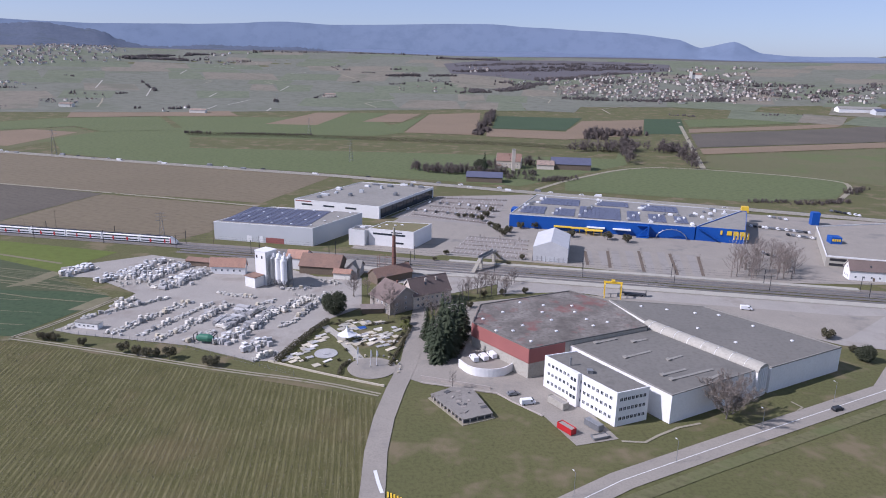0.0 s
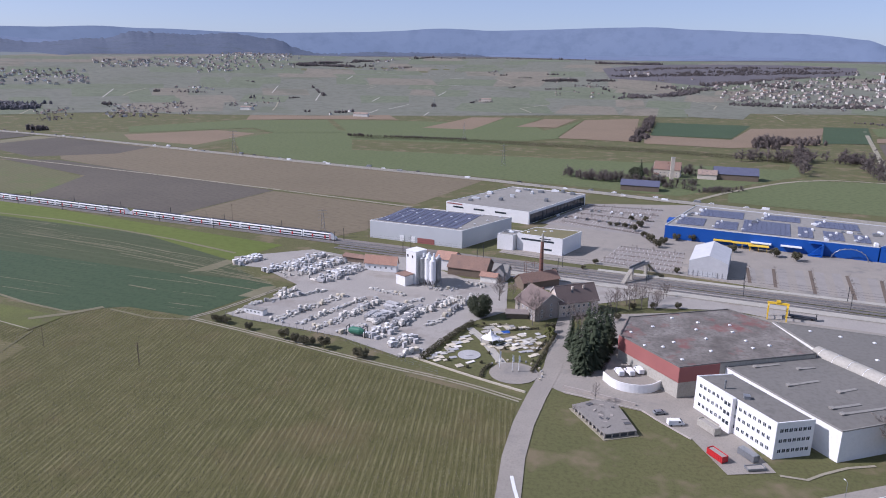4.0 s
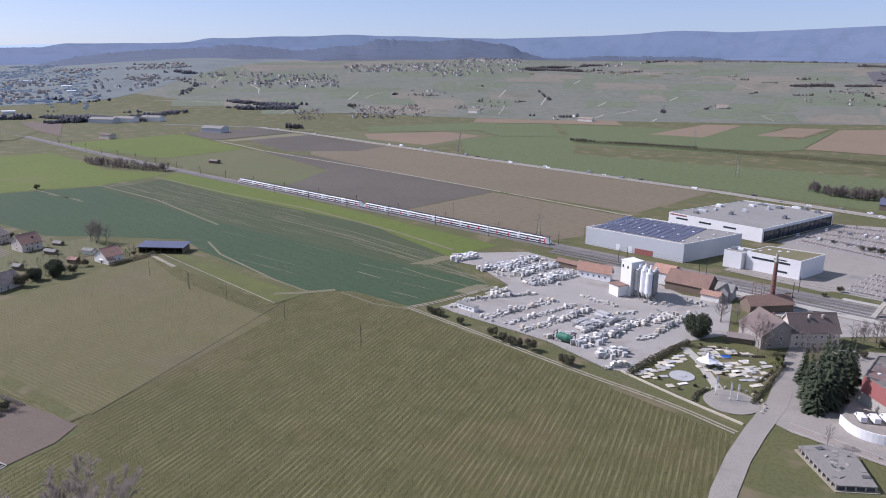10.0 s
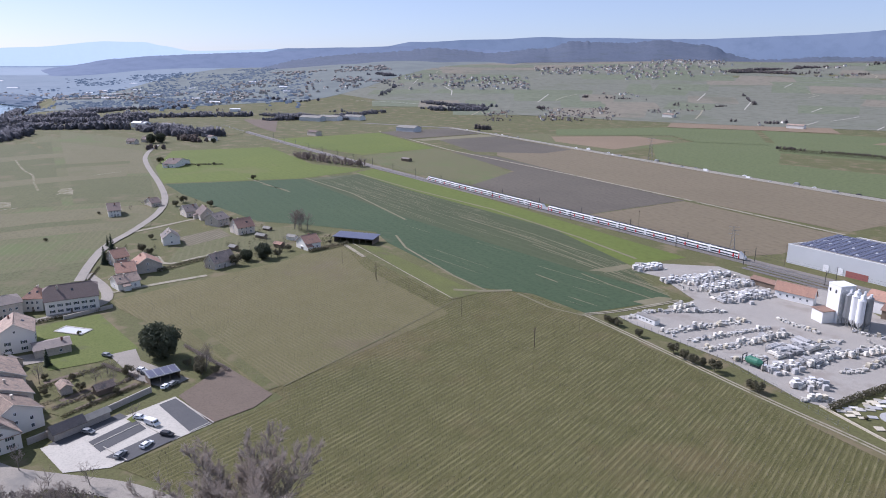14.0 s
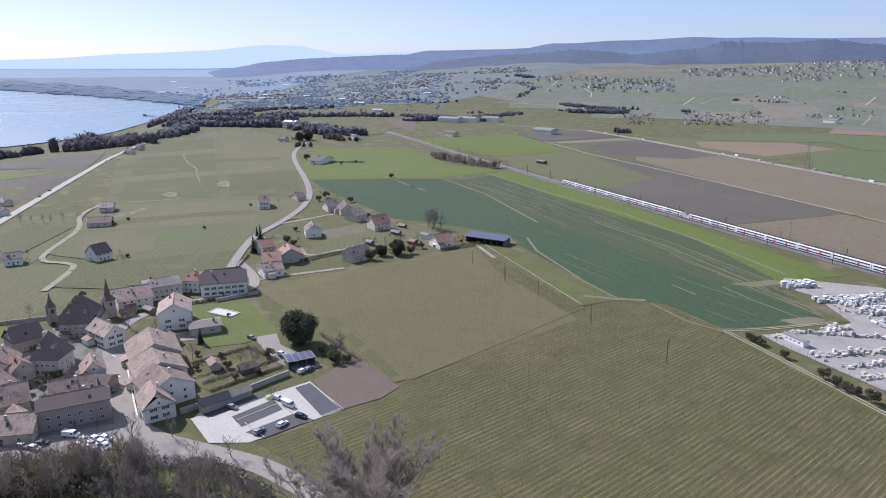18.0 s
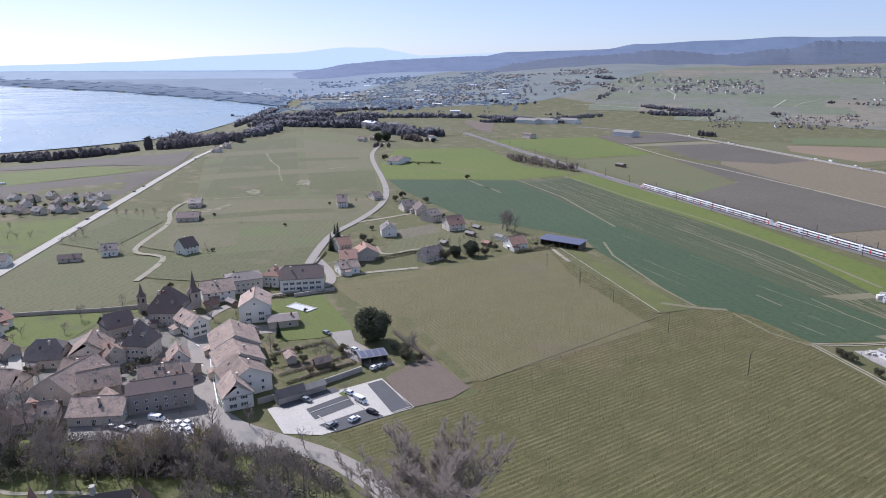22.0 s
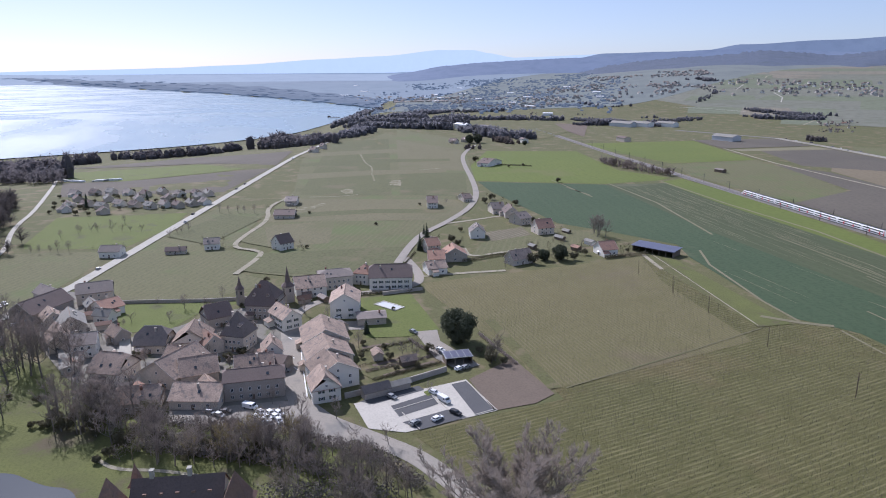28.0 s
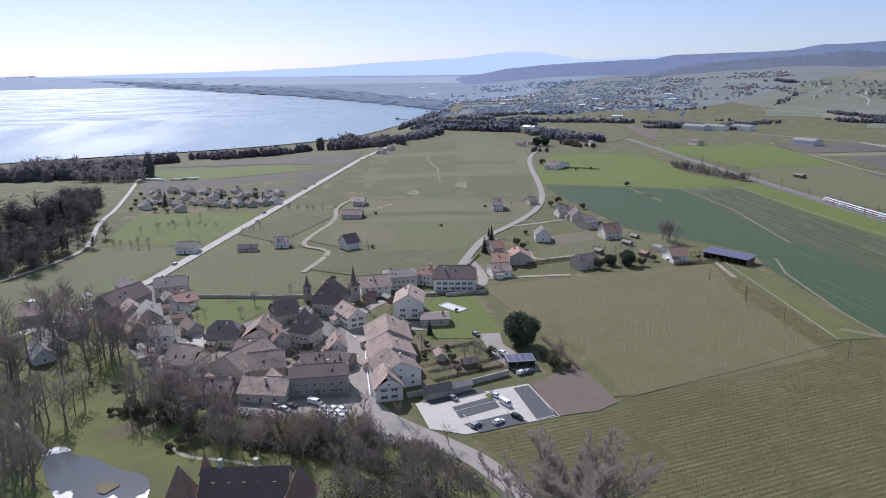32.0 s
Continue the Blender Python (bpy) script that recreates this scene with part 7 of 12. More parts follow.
hedge("garden_hedge", [(-37.5, 235.0), (-37.8, 240.5), (-35.5, 246.0)], 1.5, 1.6, HEDGEMAT, "low dark hedge curving round the plaza", 0.9, 62)
for a, b, sd in (((-47.5, 284.0), (-34.0, 289.5), 63), ((-33.0, 283.5), (-21.0, 289.0), 64), ((-20.0, 262.0), (-16.5, 276.0), 65)):
    hedge("garden_hedge", [a, b], 1.1, 0.9, HEDGEMAT, "low clipped hedge between the sample beds", 0.9, sd)
rnd = random.Random(9)
SLABS = [(-57.3, 248.7), (-55.8, 252.5), (-54.5, 256.9), (-53.4, 260.9), (-52.2, 264.5), (-51.4, 268.7), (-49.9, 272.4), (-48.6, 276.2), (-53.7, 246.3), (-51.2, 249.5), (-47.3, 242.6), (-43.7, 246.8), (-43.1, 279.7), (-38.4, 281.9), (-34.5, 280.2), (-30.4, 276.0), (-27.6, 280.0), (-21.9, 275.3), (-19.2, 272.3), (-28.4, 268.8), (-32.4, 266.2), (-34.4, 263.7), (-29.0, 262.9), (-25.5, 267.7), (-22.3, 263.2), (-20.6, 258.8), (-25.0, 272.6), (-42.1, 285.0), (-33.1, 284.9), (-18.6, 279.9), (-38.8, 275.5), (-34.5, 272.1)]
SLABS += [(x + rnd.uniform(-3.4, 3.4), y + rnd.uniform(-3.4, 3.4)) for x, y in SLABS[12:]]
SLABS += [(-60.0 + 1.05 * i + 3.2 * j, 246.5 + 3.0 * i - 1.1 * j) for i in range(9) for j in (0, 1) if (i + j) % 4 < 3]
SLABS += [(rnd.uniform(-42, -19), rnd.uniform(264, 289)) for i in range(46)]
for i, p in enumerate(SLABS):
    w, d = rnd.uniform(0.9, 2.0), rnd.uniform(0.7, 1.4)
    ob = part("paving_sample", bevelled(boxes((-w, w, -d, d, 0, 0.25)), 0.04), (WARMSTONE, PALESTONE, CONCRETE, WARMSTONE, GREYSTONE)[i % 5])
    ob.matrix_basis = pose(*on(p, 0.2 + 0.013 * (i % 7)), 0, 0, 40 + rnd.uniform(-8, 8))
    tagged(ob, "pale square of sample paving laid in the lawn", "paving", "paving samples in the show garden")
ob = part("round_terrace", tube(tube(bmesh.new(), (0, 0, 0), (0, 0, 0.25), 4.6, 4.6, 28), (0, 0, 0.25), (0, 0, 0.4), 1.6, 1.6, 20), GREYSTONE)
ob.matrix_basis = pose(*on((-45.5, 253.6), 0.18))
tagged(ob, "round terrace of pale paving stones", "paving")
ob = part("ornamental_pool", bevelled(boxes((-2.6, 2.6, -1.3, 1.3, 0, 0.3)), 0.05), BLUE)
ob.matrix_basis = pose(*on((-35.3, 280.8), 0.2), 0, 0, 20)
tagged(ob, "small blue ornamental pool with a stone rim", "pool")
ob = thing("white_pavilion", on((-39.1, 267.6), 0.2), 20, "white peaked tent pavilion in the show garden", "tent")
bm = bmesh.new()
n = 8
prof = [(4.2, 2.6), (2.8, 3.1), (1.4, 3.9), (0.5, 5.2), (0.02, 6.4)]
rings = [[bm.verts.new((r * math.cos(2 * math.pi * i / n) * (1 if i % 2 == 0 else 0.9), r * math.sin(2 * math.pi * i / n) * (1 if i % 2 == 0 else 0.9), z)) for i in range(n)] for r, z in prof]
for a, b in zip(rings, rings[1:]):
    for i in range(n):
        bm.faces.new((a[i], a[(i + 1) % n], b[(i + 1) % n], b[i]))
part("canopy", bm, WHITEMETAL, ob)
for i in range(4):
    x, y = 3.9 * math.cos(math.pi / 2 * i), 3.9 * math.sin(math.pi / 2 * i)
    part("pole", tube(bmesh.new(), (x, y, 0), (x, y, 2.7), 0.08, 0.08), GREYMETAL, ob)
for i, p in enumerate(((-31.9, 244.4), (-26.7, 242.6), (-24.4, 243.6))):
    ob = thing("flag_pole", on(p, 0.2), 20, "tall slim white flag pole on the round plaza", "flag", "flag poles on the plaza")
    part("pole", tube(bmesh.new(), (0, 0, 0), (0, 0, 7.5 - 0.5 * i), 0.11, 0.07, 8), WHITEMETAL, ob)
    part("base", tube(bmesh.new(), (0, 0, 0), (0, 0, 0.35), 0.35, 0.3, 10), CONCRETE, ob)
    part("banner", bevelled(boxes((0.1, 0.55, -0.03, 0.03, 4.2 - 0.3 * i, 7.1 - 0.5 * i)), 0.01), WHITEMETAL, ob)
for i in range(14):
    a = math.radians(-20 + 13 * i)
    c = on((-26.0, 241.6), 0.17)
    ob = part("boundary_stone", bevelled(boxes((-0.35, 0.35, -0.3, 0.3, 0, 0.7 + 0.1 * (i % 3))), 0.06), (WARMSTONE, GREYSTONE)[i % 2])
    ob.matrix_basis = pose(c[0] + 10.8 * math.cos(a), c[1] + 10.8 * math.sin(a), c[2], 0, 0, 40 * i)
    tagged(ob, "rough boundary stone at the plaza's edge", "stone", "boundary stones round the plaza")
ob = thing("fan_palm", on((-15.5, 280.5)), 0, "small green palm with a bushy crown beside the lane", "palm")
part("trunk", tube(bmesh.new(), (0, 0, -0.2), (0, 0, 3.2), 0.28, 0.22, 8), BARK, ob)
pv, pf, pr = [], [], random.Random(77)
for i in range(70):
    a, e = pr.uniform(0, 6.283), pr.uniform(-0.5, 1.3)
    d = Vector((math.cos(a) * math.cos(e), math.sin(a) * math.cos(e), math.sin(e)))
    q = Vector((0, 0, 3.2)) + d * 1.5
    blade(pv, pf, Vector((0, 0, 3.2)), q, 0.12)
    blade(pv, pf, q, q + Vector((d.x, d.y, d.z - 0.7)) * 1.3, 0.3)
soup("crown", pv, pf, PARKGRASS, ob)
for p, h, k in (((13, 321), 12, "bare"), ((19, 325), 13, "bare3"), ((25, 328), 12, "bare2"), ((31, 327), 11, "bare"), ((2, 304), 12, "bare2"), ((-4, 296), 11, "bare3")):
    tree(k, p, h)
tree("bare2", (-43.0, 321.0), 13)
tree("bare", (-24.0, 293.0), 13)
tree("bare3", (-21.5, 296.5), 11)
house("garden_shelter", (-36.7, 298.6), 8, 10, 4, 2.6, 1.2, WOOD, SLATE, "small open garden shelter with a dark roof", "shelter", n=(0, 0), chimneys=0)
tree("bush", (-15.8, 286.6), 5)
for p in ((-52.4, 246.4), (-39.4, 247.0), (-20.1, 253.3), (-32.4, 262.7), (-43.9, 241.7), (-38.1, 256.7), (-38.1, 288.6), (-30.2, 285.7), (-45.6, 288.2)):
    tree("bush", p, 1.6)

# ---------------------------------------------------------------- railway
RA, RB = Vector((-17.0, 384.0)), Vector((-422.0, 453.0))
ru = (RA - RB).normalized()
rn = Vector((-ru.y, ru.x))


def rail_point(s, off=0.0):
    """s metres along the line from its bend; positive to the right."""
    p = RA + ru * s + rn * off
    if s < -400:
        p += rn * (((-400 - s) / 500.0) ** 2 * 9.0)
    return p


LINE = [rail_point(s) for s in range(-1250, 701, 50)]
strip("rail_bed", LINE, 13.0, BALLAST, 0.22)
for k, off in enumerate((-4.4, 0.0)):
    for s in (-0.75, 0.75):
        strip("rail", [rail_point(q, off + s) for q in range(-1250, 701, 50)], 0.12, GREYMETAL, 0.36, 50, "steel rail", "structure", 0, 0.15)
for off in (-9.5, -14.5):
    strip("siding_bed", [rail_point(q, off) for q in range(-140, 420, 40)], 3.4, BALLAST, 0.24)
    for s in (-0.75, 0.75):
        strip("rail", [rail_point(q, off + s) for q in range(-140, 420, 40)], 0.12, GREYMETAL, 0.36, 40, "steel rail", "structure", 0, 0.15)
strip("platform", [rail_point(q, 5.2) for q in (20, 120, 240)], 4.0, CONCRETE, 0.2, 40, "low concrete station platform", "structure", 0, 0.7)
strip("platform", [rail_point(q, -20) for q in (-60, 100, 330)], 6.0, CONCRETE, 0.2, 40, "concrete loading platform", "structure", 0, 0.5)


def coach(at, turn, end=0):
    """A double-deck coach, 25 m; end: +1 or -1 where it has a driver's cab."""
    key = "coach%d" % end
    if key in CARS:
        return copy_thing(CARS[key], pose(*at, 0, 0, turn))
    ob = thing("train_coach", at, turn, "white and red double-deck train coach" if not end else "driving coach of the train with a sloping pale cab", "train", "coaches of the train")
    L = 12.3
    prof = [(-1.4, 0.5), (-1.45, 3.9), (-1.1, 4.5), (1.1, 4.5), (1.45, 3.9), (1.4, 0.5)]
    bm = bmesh.new()
    x0, x1 = (-L, L) if not end else ((-L, L - 4) if end > 0 else (-L + 4, L))
    a, b = [[bm.verts.new((x, y, z)) for y, z in prof] for x in (x0, x1)]
    for i in range(6):
        j = (i + 1) % 6
        bm.faces.new((a[i], a[j], b[j], b[i]))
    bm.faces.new(a[::-1])
    bm.faces.new(b)
    bmesh.ops.recalc_face_normals(bm, faces=list(bm.faces))
    part("body", bm, WHITEMETAL, ob)
    part("roof", boxes((x0 + 0.2, x1 - 0.2, -1.05, 1.05, 4.5, 4.62), *[(x, x + 2.2, -0.8, 0.8, 4.62, 4.85) for x in (-8, -2, 4)]), DARKMETAL, ob)
    for s in (-1, 1):
        for z in (1.15, 2.95):
            cells = [(x0 + 0.8, x1 - 0.6, s * 1.43 - 0.04, s * 1.43 + 0.04, z, z + 0.72)]
            part("window_band", boxes(*cells), GLASS, ob)
        for x in (-5.4, 4.1):
            part("door", boxes((x, x + 1.0, s * 1.44 - 0.05, s * 1.44 + 0.05, 0.7, 2.8)), REDPAINT, ob)
    if end:
        bm = bmesh.new()
        xs = (x1, x1 + 4.0) if end > 0 else (x0, x0 - 4.0)
        p = [bm.verts.new((xs[0], y, z)) for y, z in prof]
        q = [bm.verts.new((xs[1], y * 0.75, min(z, 1.7))) for y, z in prof]
        for i in range(6):
            j = (i + 1) % 6
            bm.faces.new((p[i], p[j], q[j], q[i]))
        bm.faces.new(q)
        bmesh.ops.recalc_face_normals(bm, faces=list(bm.faces))
        part("cab", bm, GREYWALL, ob)
        part("cab_stripe", boxes((xs[0] - 0.3, xs[0] + 0.3, -1.47, 1.47, 0.6, 3.8)), REDPAINT, ob)
    part("underframe", boxes((-L + 0.5, L - 0.5, -1.1, 1.1, 0.25, 0.55)), DARKMETAL, ob)
    for x in (-9, 9):
        for d in (-1.2, 1.2):
            part("wheelset", tube(bmesh.new(), (x + d, -0.8, 0.42), (x + d, 0.8, 0.42), 0.42, 0.42, 10), DARKMETAL, ob)
    CARS[key] = ob
    return ob


S0 = -500.0
for k in range(14):
    s = S0 + 25.2 * k + 12.5
    p = rail_point(s)
    d = rail_point(s + 5) - rail_point(s - 5)
    end = {0: -1, 6: 1, 7: -1, 13: 1}.get(k, 0)
    p2 = rail_point(s, 0.0)
    coach((p2.x, p2.y, 0.5), math.degrees(math.atan2(d.y, d.x)), end)


def mast(at, turn, h=8.5):
    at = on(at)
    if "mast" in TREES:
        return copy_thing(TREES["mast"], pose(*at, 0, 0, turn))
    ob = thing("catenary_mast", at, turn, "slender steel mast that carries the railway wires", "mast", "masts along the railway")
    part("post", boxes((-0.12, 0.12, -0.12, 0.12, 0, h)), DARKMETAL, ob)
    part("bracket", tube(bmesh.new(), (0, 0, h - 1.2), (0, 3.2, h - 0.6), 0.05, 0.05, 5), DARKMETAL, ob)
    part("stay", tube(bmesh.new(), (0, 0, h - 2.6), (0, 3.0, h - 2.2), 0.04, 0.04, 5), DARKMETAL, ob)
    TREES["mast"] = ob
    return ob


for k in range(-20, 9):
    p = rail_point(k * 48.0, 3.4)
    mast(p, math.degrees(math.atan2(ru.y, ru.x)) + 180)
    if -10 < k:
        p = rail_point(k * 48.0, -8.0)
        mast(p, math.degrees(math.atan2(ru.y, ru.x)))
for off in (0.0, -4.4):
    bm = bmesh.new()
    q = [rail_point(s, off) for s in range(-960, 400, 48)]
    for a, b in zip(q, q[1:]):
        for z in (5.9, 7.2):
            tube(bm, (a.x, a.y, z), (b.x, b.y, z), 0.025, 0.025, 3)
    tagged(part("contact_wire", bm, DARKMETAL), "thin overhead contact wires", "wire", "", "stuff")
# yellow gantry and buffer stop beside the sidings
ob = thing("yellow_gantry", on((85.6, 330.0)), -12, "small yellow steel gantry crane over the sidings", "crane")
for x in (-4, 4):
    for y in (-3, 3):
        part("leg", boxes((x - 0.25, x + 0.25, y - 0.25, y + 0.25, 0, 6.5)), YELLOW, ob)
    part("side_beam", boxes((x - 0.3, x + 0.3, -3.4, 3.4, 6.5, 7.2)), YELLOW, ob)
    part("brace", boxes((x - 0.12, x + 0.12, -3, 3, 3.2, 3.5)), YELLOW, ob)
part("bridge_beam", boxes((-4.6, 4.6, -0.5, 0.5, 7.2, 8.1)), YELLOW, ob)
part("hoist", boxes((-0.9, 0.9, -0.8, 0.8, 8.1, 9.0)), YELLOW, ob)
ob = thing("flat_wagon", on((97.3, 332.5), 0.3), -12, "dark low freight wagon on the siding", "wagon")
part("deck", boxes((-6, 6, -1.3, 1.3, 0.9, 1.2)), DARKMETAL, ob)
for x in (-5.8, 5.6):
    part("end_wall", boxes((x, x + 0.2, -1.3, 1.3, 1.2, 3)), DARKMETAL, ob)
for x in (-4, 4):
    part("wheelset", tube(bmesh.new(), (x, -0.8, 0.45), (x, 0.8, 0.45), 0.45, 0.45, 10), DARKMETAL, ob)
# footbridge over the tracks
ob = thing("footbridge", on((25.5, 380.1)), 60, "grey footbridge with stairs over the railway", "bridge")
part("deck", boxes((-9, 9, -1.2, 1.2, 6.2, 6.6)), GREYMETAL, ob)
for s in (-1, 1):
    part("parapet", boxes((-9, 9, s * 1.2 - 0.05, s * 1.2 + 0.05, 6.6, 7.7)), GREYMETAL, ob)
    part("pier", boxes((s * 8 - 0.4, s * 8 + 0.4, -0.8, 0.8, 0, 6.2)), CONCRETE, ob)
    bm = bmesh.new()
    side = []
    for k in range(16):
        side += [(9 + 0.55 * k, 6.4 - 0.39 * k), (9.55 + 0.55 * k, 6.4 - 0.39 * k)]
    side += [(17.8, 0.1), (17.2, 0.0), (9, 5.8)]
    ring_a = [bm.verts.new((s * x, -1.1, z)) for x, z in side]
    ring_b = [bm.verts.new((s * x, 1.1, z)) for x, z in side]
    bm.faces.new(ring_a)
    bm.faces.new(ring_b[::-1])
    for k in range(len(side)):
        bm.faces.new((ring_a[k - 1], ring_b[k - 1], ring_b[k], ring_a[k]))
    bmesh.ops.recalc_face_normals(bm, faces=bm.faces)
    part("staircase", bm, CONCRETE, ob)

# ---------------------------------------------------------------- commercial zone beyond the railway
drape("retail_tarmac", [(-56.9, 409.6), (-4.6, 395.1), (38.6, 390.2), (155.6, 358.5), (241.6, 359.7), (336.2, 514.7), (242.3, 534.4), (75.9, 595.9), (-2.9, 579.3), (-38.1, 478.6)], ASPHALT, 0.16)
drape("car_park_upper", [(-39.5, 496.4), (-5.3, 579.0), (54.5, 576.1), (34.0, 477.0)], BAYS, 0.2)
drape("car_park_front", [(3.8, 401.9), (17.1, 446.7), (55.8, 439.8), (48.7, 391.0)], BAYS, 0.2)
drape("car_park_lawn", [(-26.7, 376.1), (-1.3, 399.0), (48.4, 388.7), (155.6, 358.5), (151.0, 346.8), (37.1, 372.3)], GRASS, 0.19)
H1 = [(-80.3, 412.5), (-144.9, 424.3), (-116.1, 481.2), (-55.4, 459.7)]
H1 = [H1[0], H1[1], (H1[1][0] + H1[3][0] - H1[0][0], H1[1][1] + H1[3][1] - H1[0][1]), H1[3]]
hall1, c1 = hall("solar_warehouse", H1, 11.6, GREYWALL, ROOFPALE, "pale grey warehouse with blue solar panels on its flat roof", "building", 0.4, WHITEWALL)
l1 = [Vector(p) for p in local(H1, c1)]


def panel_field(parent, o, u, v, nu, nv, z, w, d, gap=0.4, skip=None):
    """Rows of solar panels on a roof, from corner o along the unit vectors u and v."""
    turn = math.degrees(math.atan2(u.y, u.x))
    for j in range(nv):
        side = []
        for i in range(nu):
            if skip and skip(i, j):
                continue
            x = i * (w + gap)
            side += [(x, 0.06), (x, 0.32), (x + w, 0.32), (x + w, 0.06)]
        if not side:
            continue
        side += [(side[-1][0], 0.0), (side[0][0], 0.0)]
        bm = bmesh.new()
        near = [bm.verts.new((x, 0, h)) for x, h in side]
        back = [bm.verts.new((x, d, h)) for x, h in side]
        bm.faces.new(near)
        bm.faces.new(back[::-1])
        for k in range(len(side)):
            bm.faces.new((near[k - 1], back[k - 1], back[k], near[k]))
        bmesh.ops.recalc_face_normals(bm, faces=bm.faces)
        p = o + v * (j * (d + gap))
        q = part("solar_panel", bm, PANEL, parent)
        q.matrix_basis = pose(p.x, p.y, z, 0, 0, turn)


eu, ev = (l1[0] - l1[1]), (l1[2] - l1[1])
Lu, Lv = eu.length, ev.length
eu, ev = eu / Lu, ev / Lv
panel_field(hall1, l1[1] + eu * 3 + ev * 4, eu, Vector((-eu.y, eu.x)), int((Lu - 6) / 4.4), int((Lv - 8) / 3.4), 11.35, 3.5, 2.5, 0.9)
domes(hall1, [tuple(l1[1] + eu * (8 + 13 * i) + ev * (7 + 14 * j)) for i in range(5) for j in range(4)], 0.8, 11.55)
part("loading_bay", boxes((-6, 6, -0.1, 0.4, 0, 3.5)), REDBAND, hall1).matrix_basis = pose(*(l1[1] + eu * (Lu * 0.62)), 0, 0, 0, math.degrees(math.atan2(eu.y, eu.x)))
for f in (0.36, 0.48):
    part("roller_door", boxes((-1.6, 1.6, -0.15, 0.1, 0, 4)), WHITEMETAL, hall1).matrix_basis = pose(*(l1[1] + eu * (Lu * f)), 0, 0, 0, math.degrees(math.atan2(eu.y, eu.x)))
H2 = [(-46.8, 489.8), (-112.5, 511.2), (-71.3, 589.4), (-9.2, 572.9)]
hall2, c2 = hall("retail_hall", H2, 9.3, WHITEWALL, ROOFPALE, "long white retail hall with a grey roof and a glazed side", "building", 0.5, WHITEWALL)
l2 = [Vector(p) for p in local(H2, c2)]
d2 = (l2[3] - l2[0]).normalized()
gl = part("glass_front", boxes((2, (l2[3] - l2[0]).length - 2, -0.25, 0.0, 0.5, 7.2)), GLASS, hall2)
gl.matrix_basis = pose(*l2[0], 0, 0, 0, math.degrees(math.atan2(d2.y, d2.x)))
for k in range(16):
    o = part("mullion", boxes((-0.12, 0.12, -0.4, 0.0, 0.3, 7.4)), DARKMETAL, hall2)
    q = l2[0] + d2 * (3 + k * ((l2[3] - l2[0]).length - 6) / 15)
    o.matrix_basis = pose(*q, 0, 0, 0, math.degrees(math.atan2(d2.y, d2.x)))
d2b = (l2[0] - l2[1]).normalized()
for k in range(3):
    o = part("window_band", boxes((0, 9, -0.12, 0.05, 5.4, 6.6)), GLASS, hall2)
    o.matrix_basis = pose(*(l2[1] + d2b * (6 + 18 * k)), 0, 0, 0, math.degrees(math.atan2(d2b.y, d2b.x)))
o = part("sign_band", boxes((1, 14, -0.15, 0.05, 7.9, 8.7)), REDBAND, hall2)
o.matrix_basis = pose(*l2[1], 0, 0, 0, math.degrees(math.atan2(d2b.y, d2b.x)))


def roof_units(parent, pts, z, seed, big=1.0):
    r = random.Random(seed)
    for x, y in pts:
        w, d, h = r.uniform(0.8, 2.4) * big, r.uniform(0.7, 1.6) * big, r.uniform(0.8, 1.8) * big
        o = part("roof_unit", bevelled(boxes((-w, w, -d, d, 0, h), (-w * 0.5, w * 0.3, -d * 0.6, d * 0.6, h, h + 0.35)), 0.06), r.choice((WHITEMETAL, GREYWALL, GREYMETAL)), parent)
        o.matrix_basis = pose(x, y, z, 0, 0, r.choice((-8, 82)))


roof_units(hall2, local([(-95.3, 519.6), (-85.4, 539.0), (-72.9, 528.9), (-64.1, 568.8), (-57.9, 577.4), (-51.8, 562.6), (-45.5, 571.1), (-34.1, 577.8), (-27.8, 575.9), (-19.5, 569.1), (-85.3, 553.5), (-92.6, 528.9), (-38.2, 535.2), (-65.8, 543.7)], c2), 8.9, 3, 1.3)
CU = [(-18.2, 411.4), (-46.7, 418.9), (-37.1, 438.2), (-7.7, 434.7)]
cube, cc = hall("showroom_block", CU, 10.8, WHITEWALL, ROOFGREEN, "white showroom block with a mossy flat roof", "building", 0.4, WHITEWALL)
lc = [Vector(p) for p in local(CU, cc)]
dc = (lc[0] - lc[1]).normalized()
for z, a, b in ((7.2, 3, 24), (2.2, 17, 23)):
    o = part("window_band", boxes((a, b, -0.12, 0.05, z, z + 1.1)), GLASS, cube)
    o.matrix_basis = pose(*lc[1], 0, 0, 0, math.degrees(math.atan2(dc.y, dc.x)))
o = part("sign_strip", boxes((15, 22, -0.12, 0.02, 9.0, 9.6)), DARKMETAL, cube)
o.matrix_basis = pose(*lc[1], 0, 0, 0, math.degrees(math.atan2(dc.y, dc.x)))
domes(cube, local([(-36.0, 428.9), (-40.2, 423.9), (-30.5, 427.9), (-26.3, 429.8)], cc), 0.9, 10.6)
WG = [(-48.9, 416.1), (-58.9, 418.0), (-53.4, 430.6), (-43.5, 428.4)]
wing, wc = hall("showroom_wing", WG, 10.0, WHITEWALL, ROOFPALE, "small white annex beside the showroom", "building", 0.4, WHITEWALL)
roof_units(wing, [(-3, 0), (0, 0.5), (3, -0.5)], 9.7, 5, 0.8)

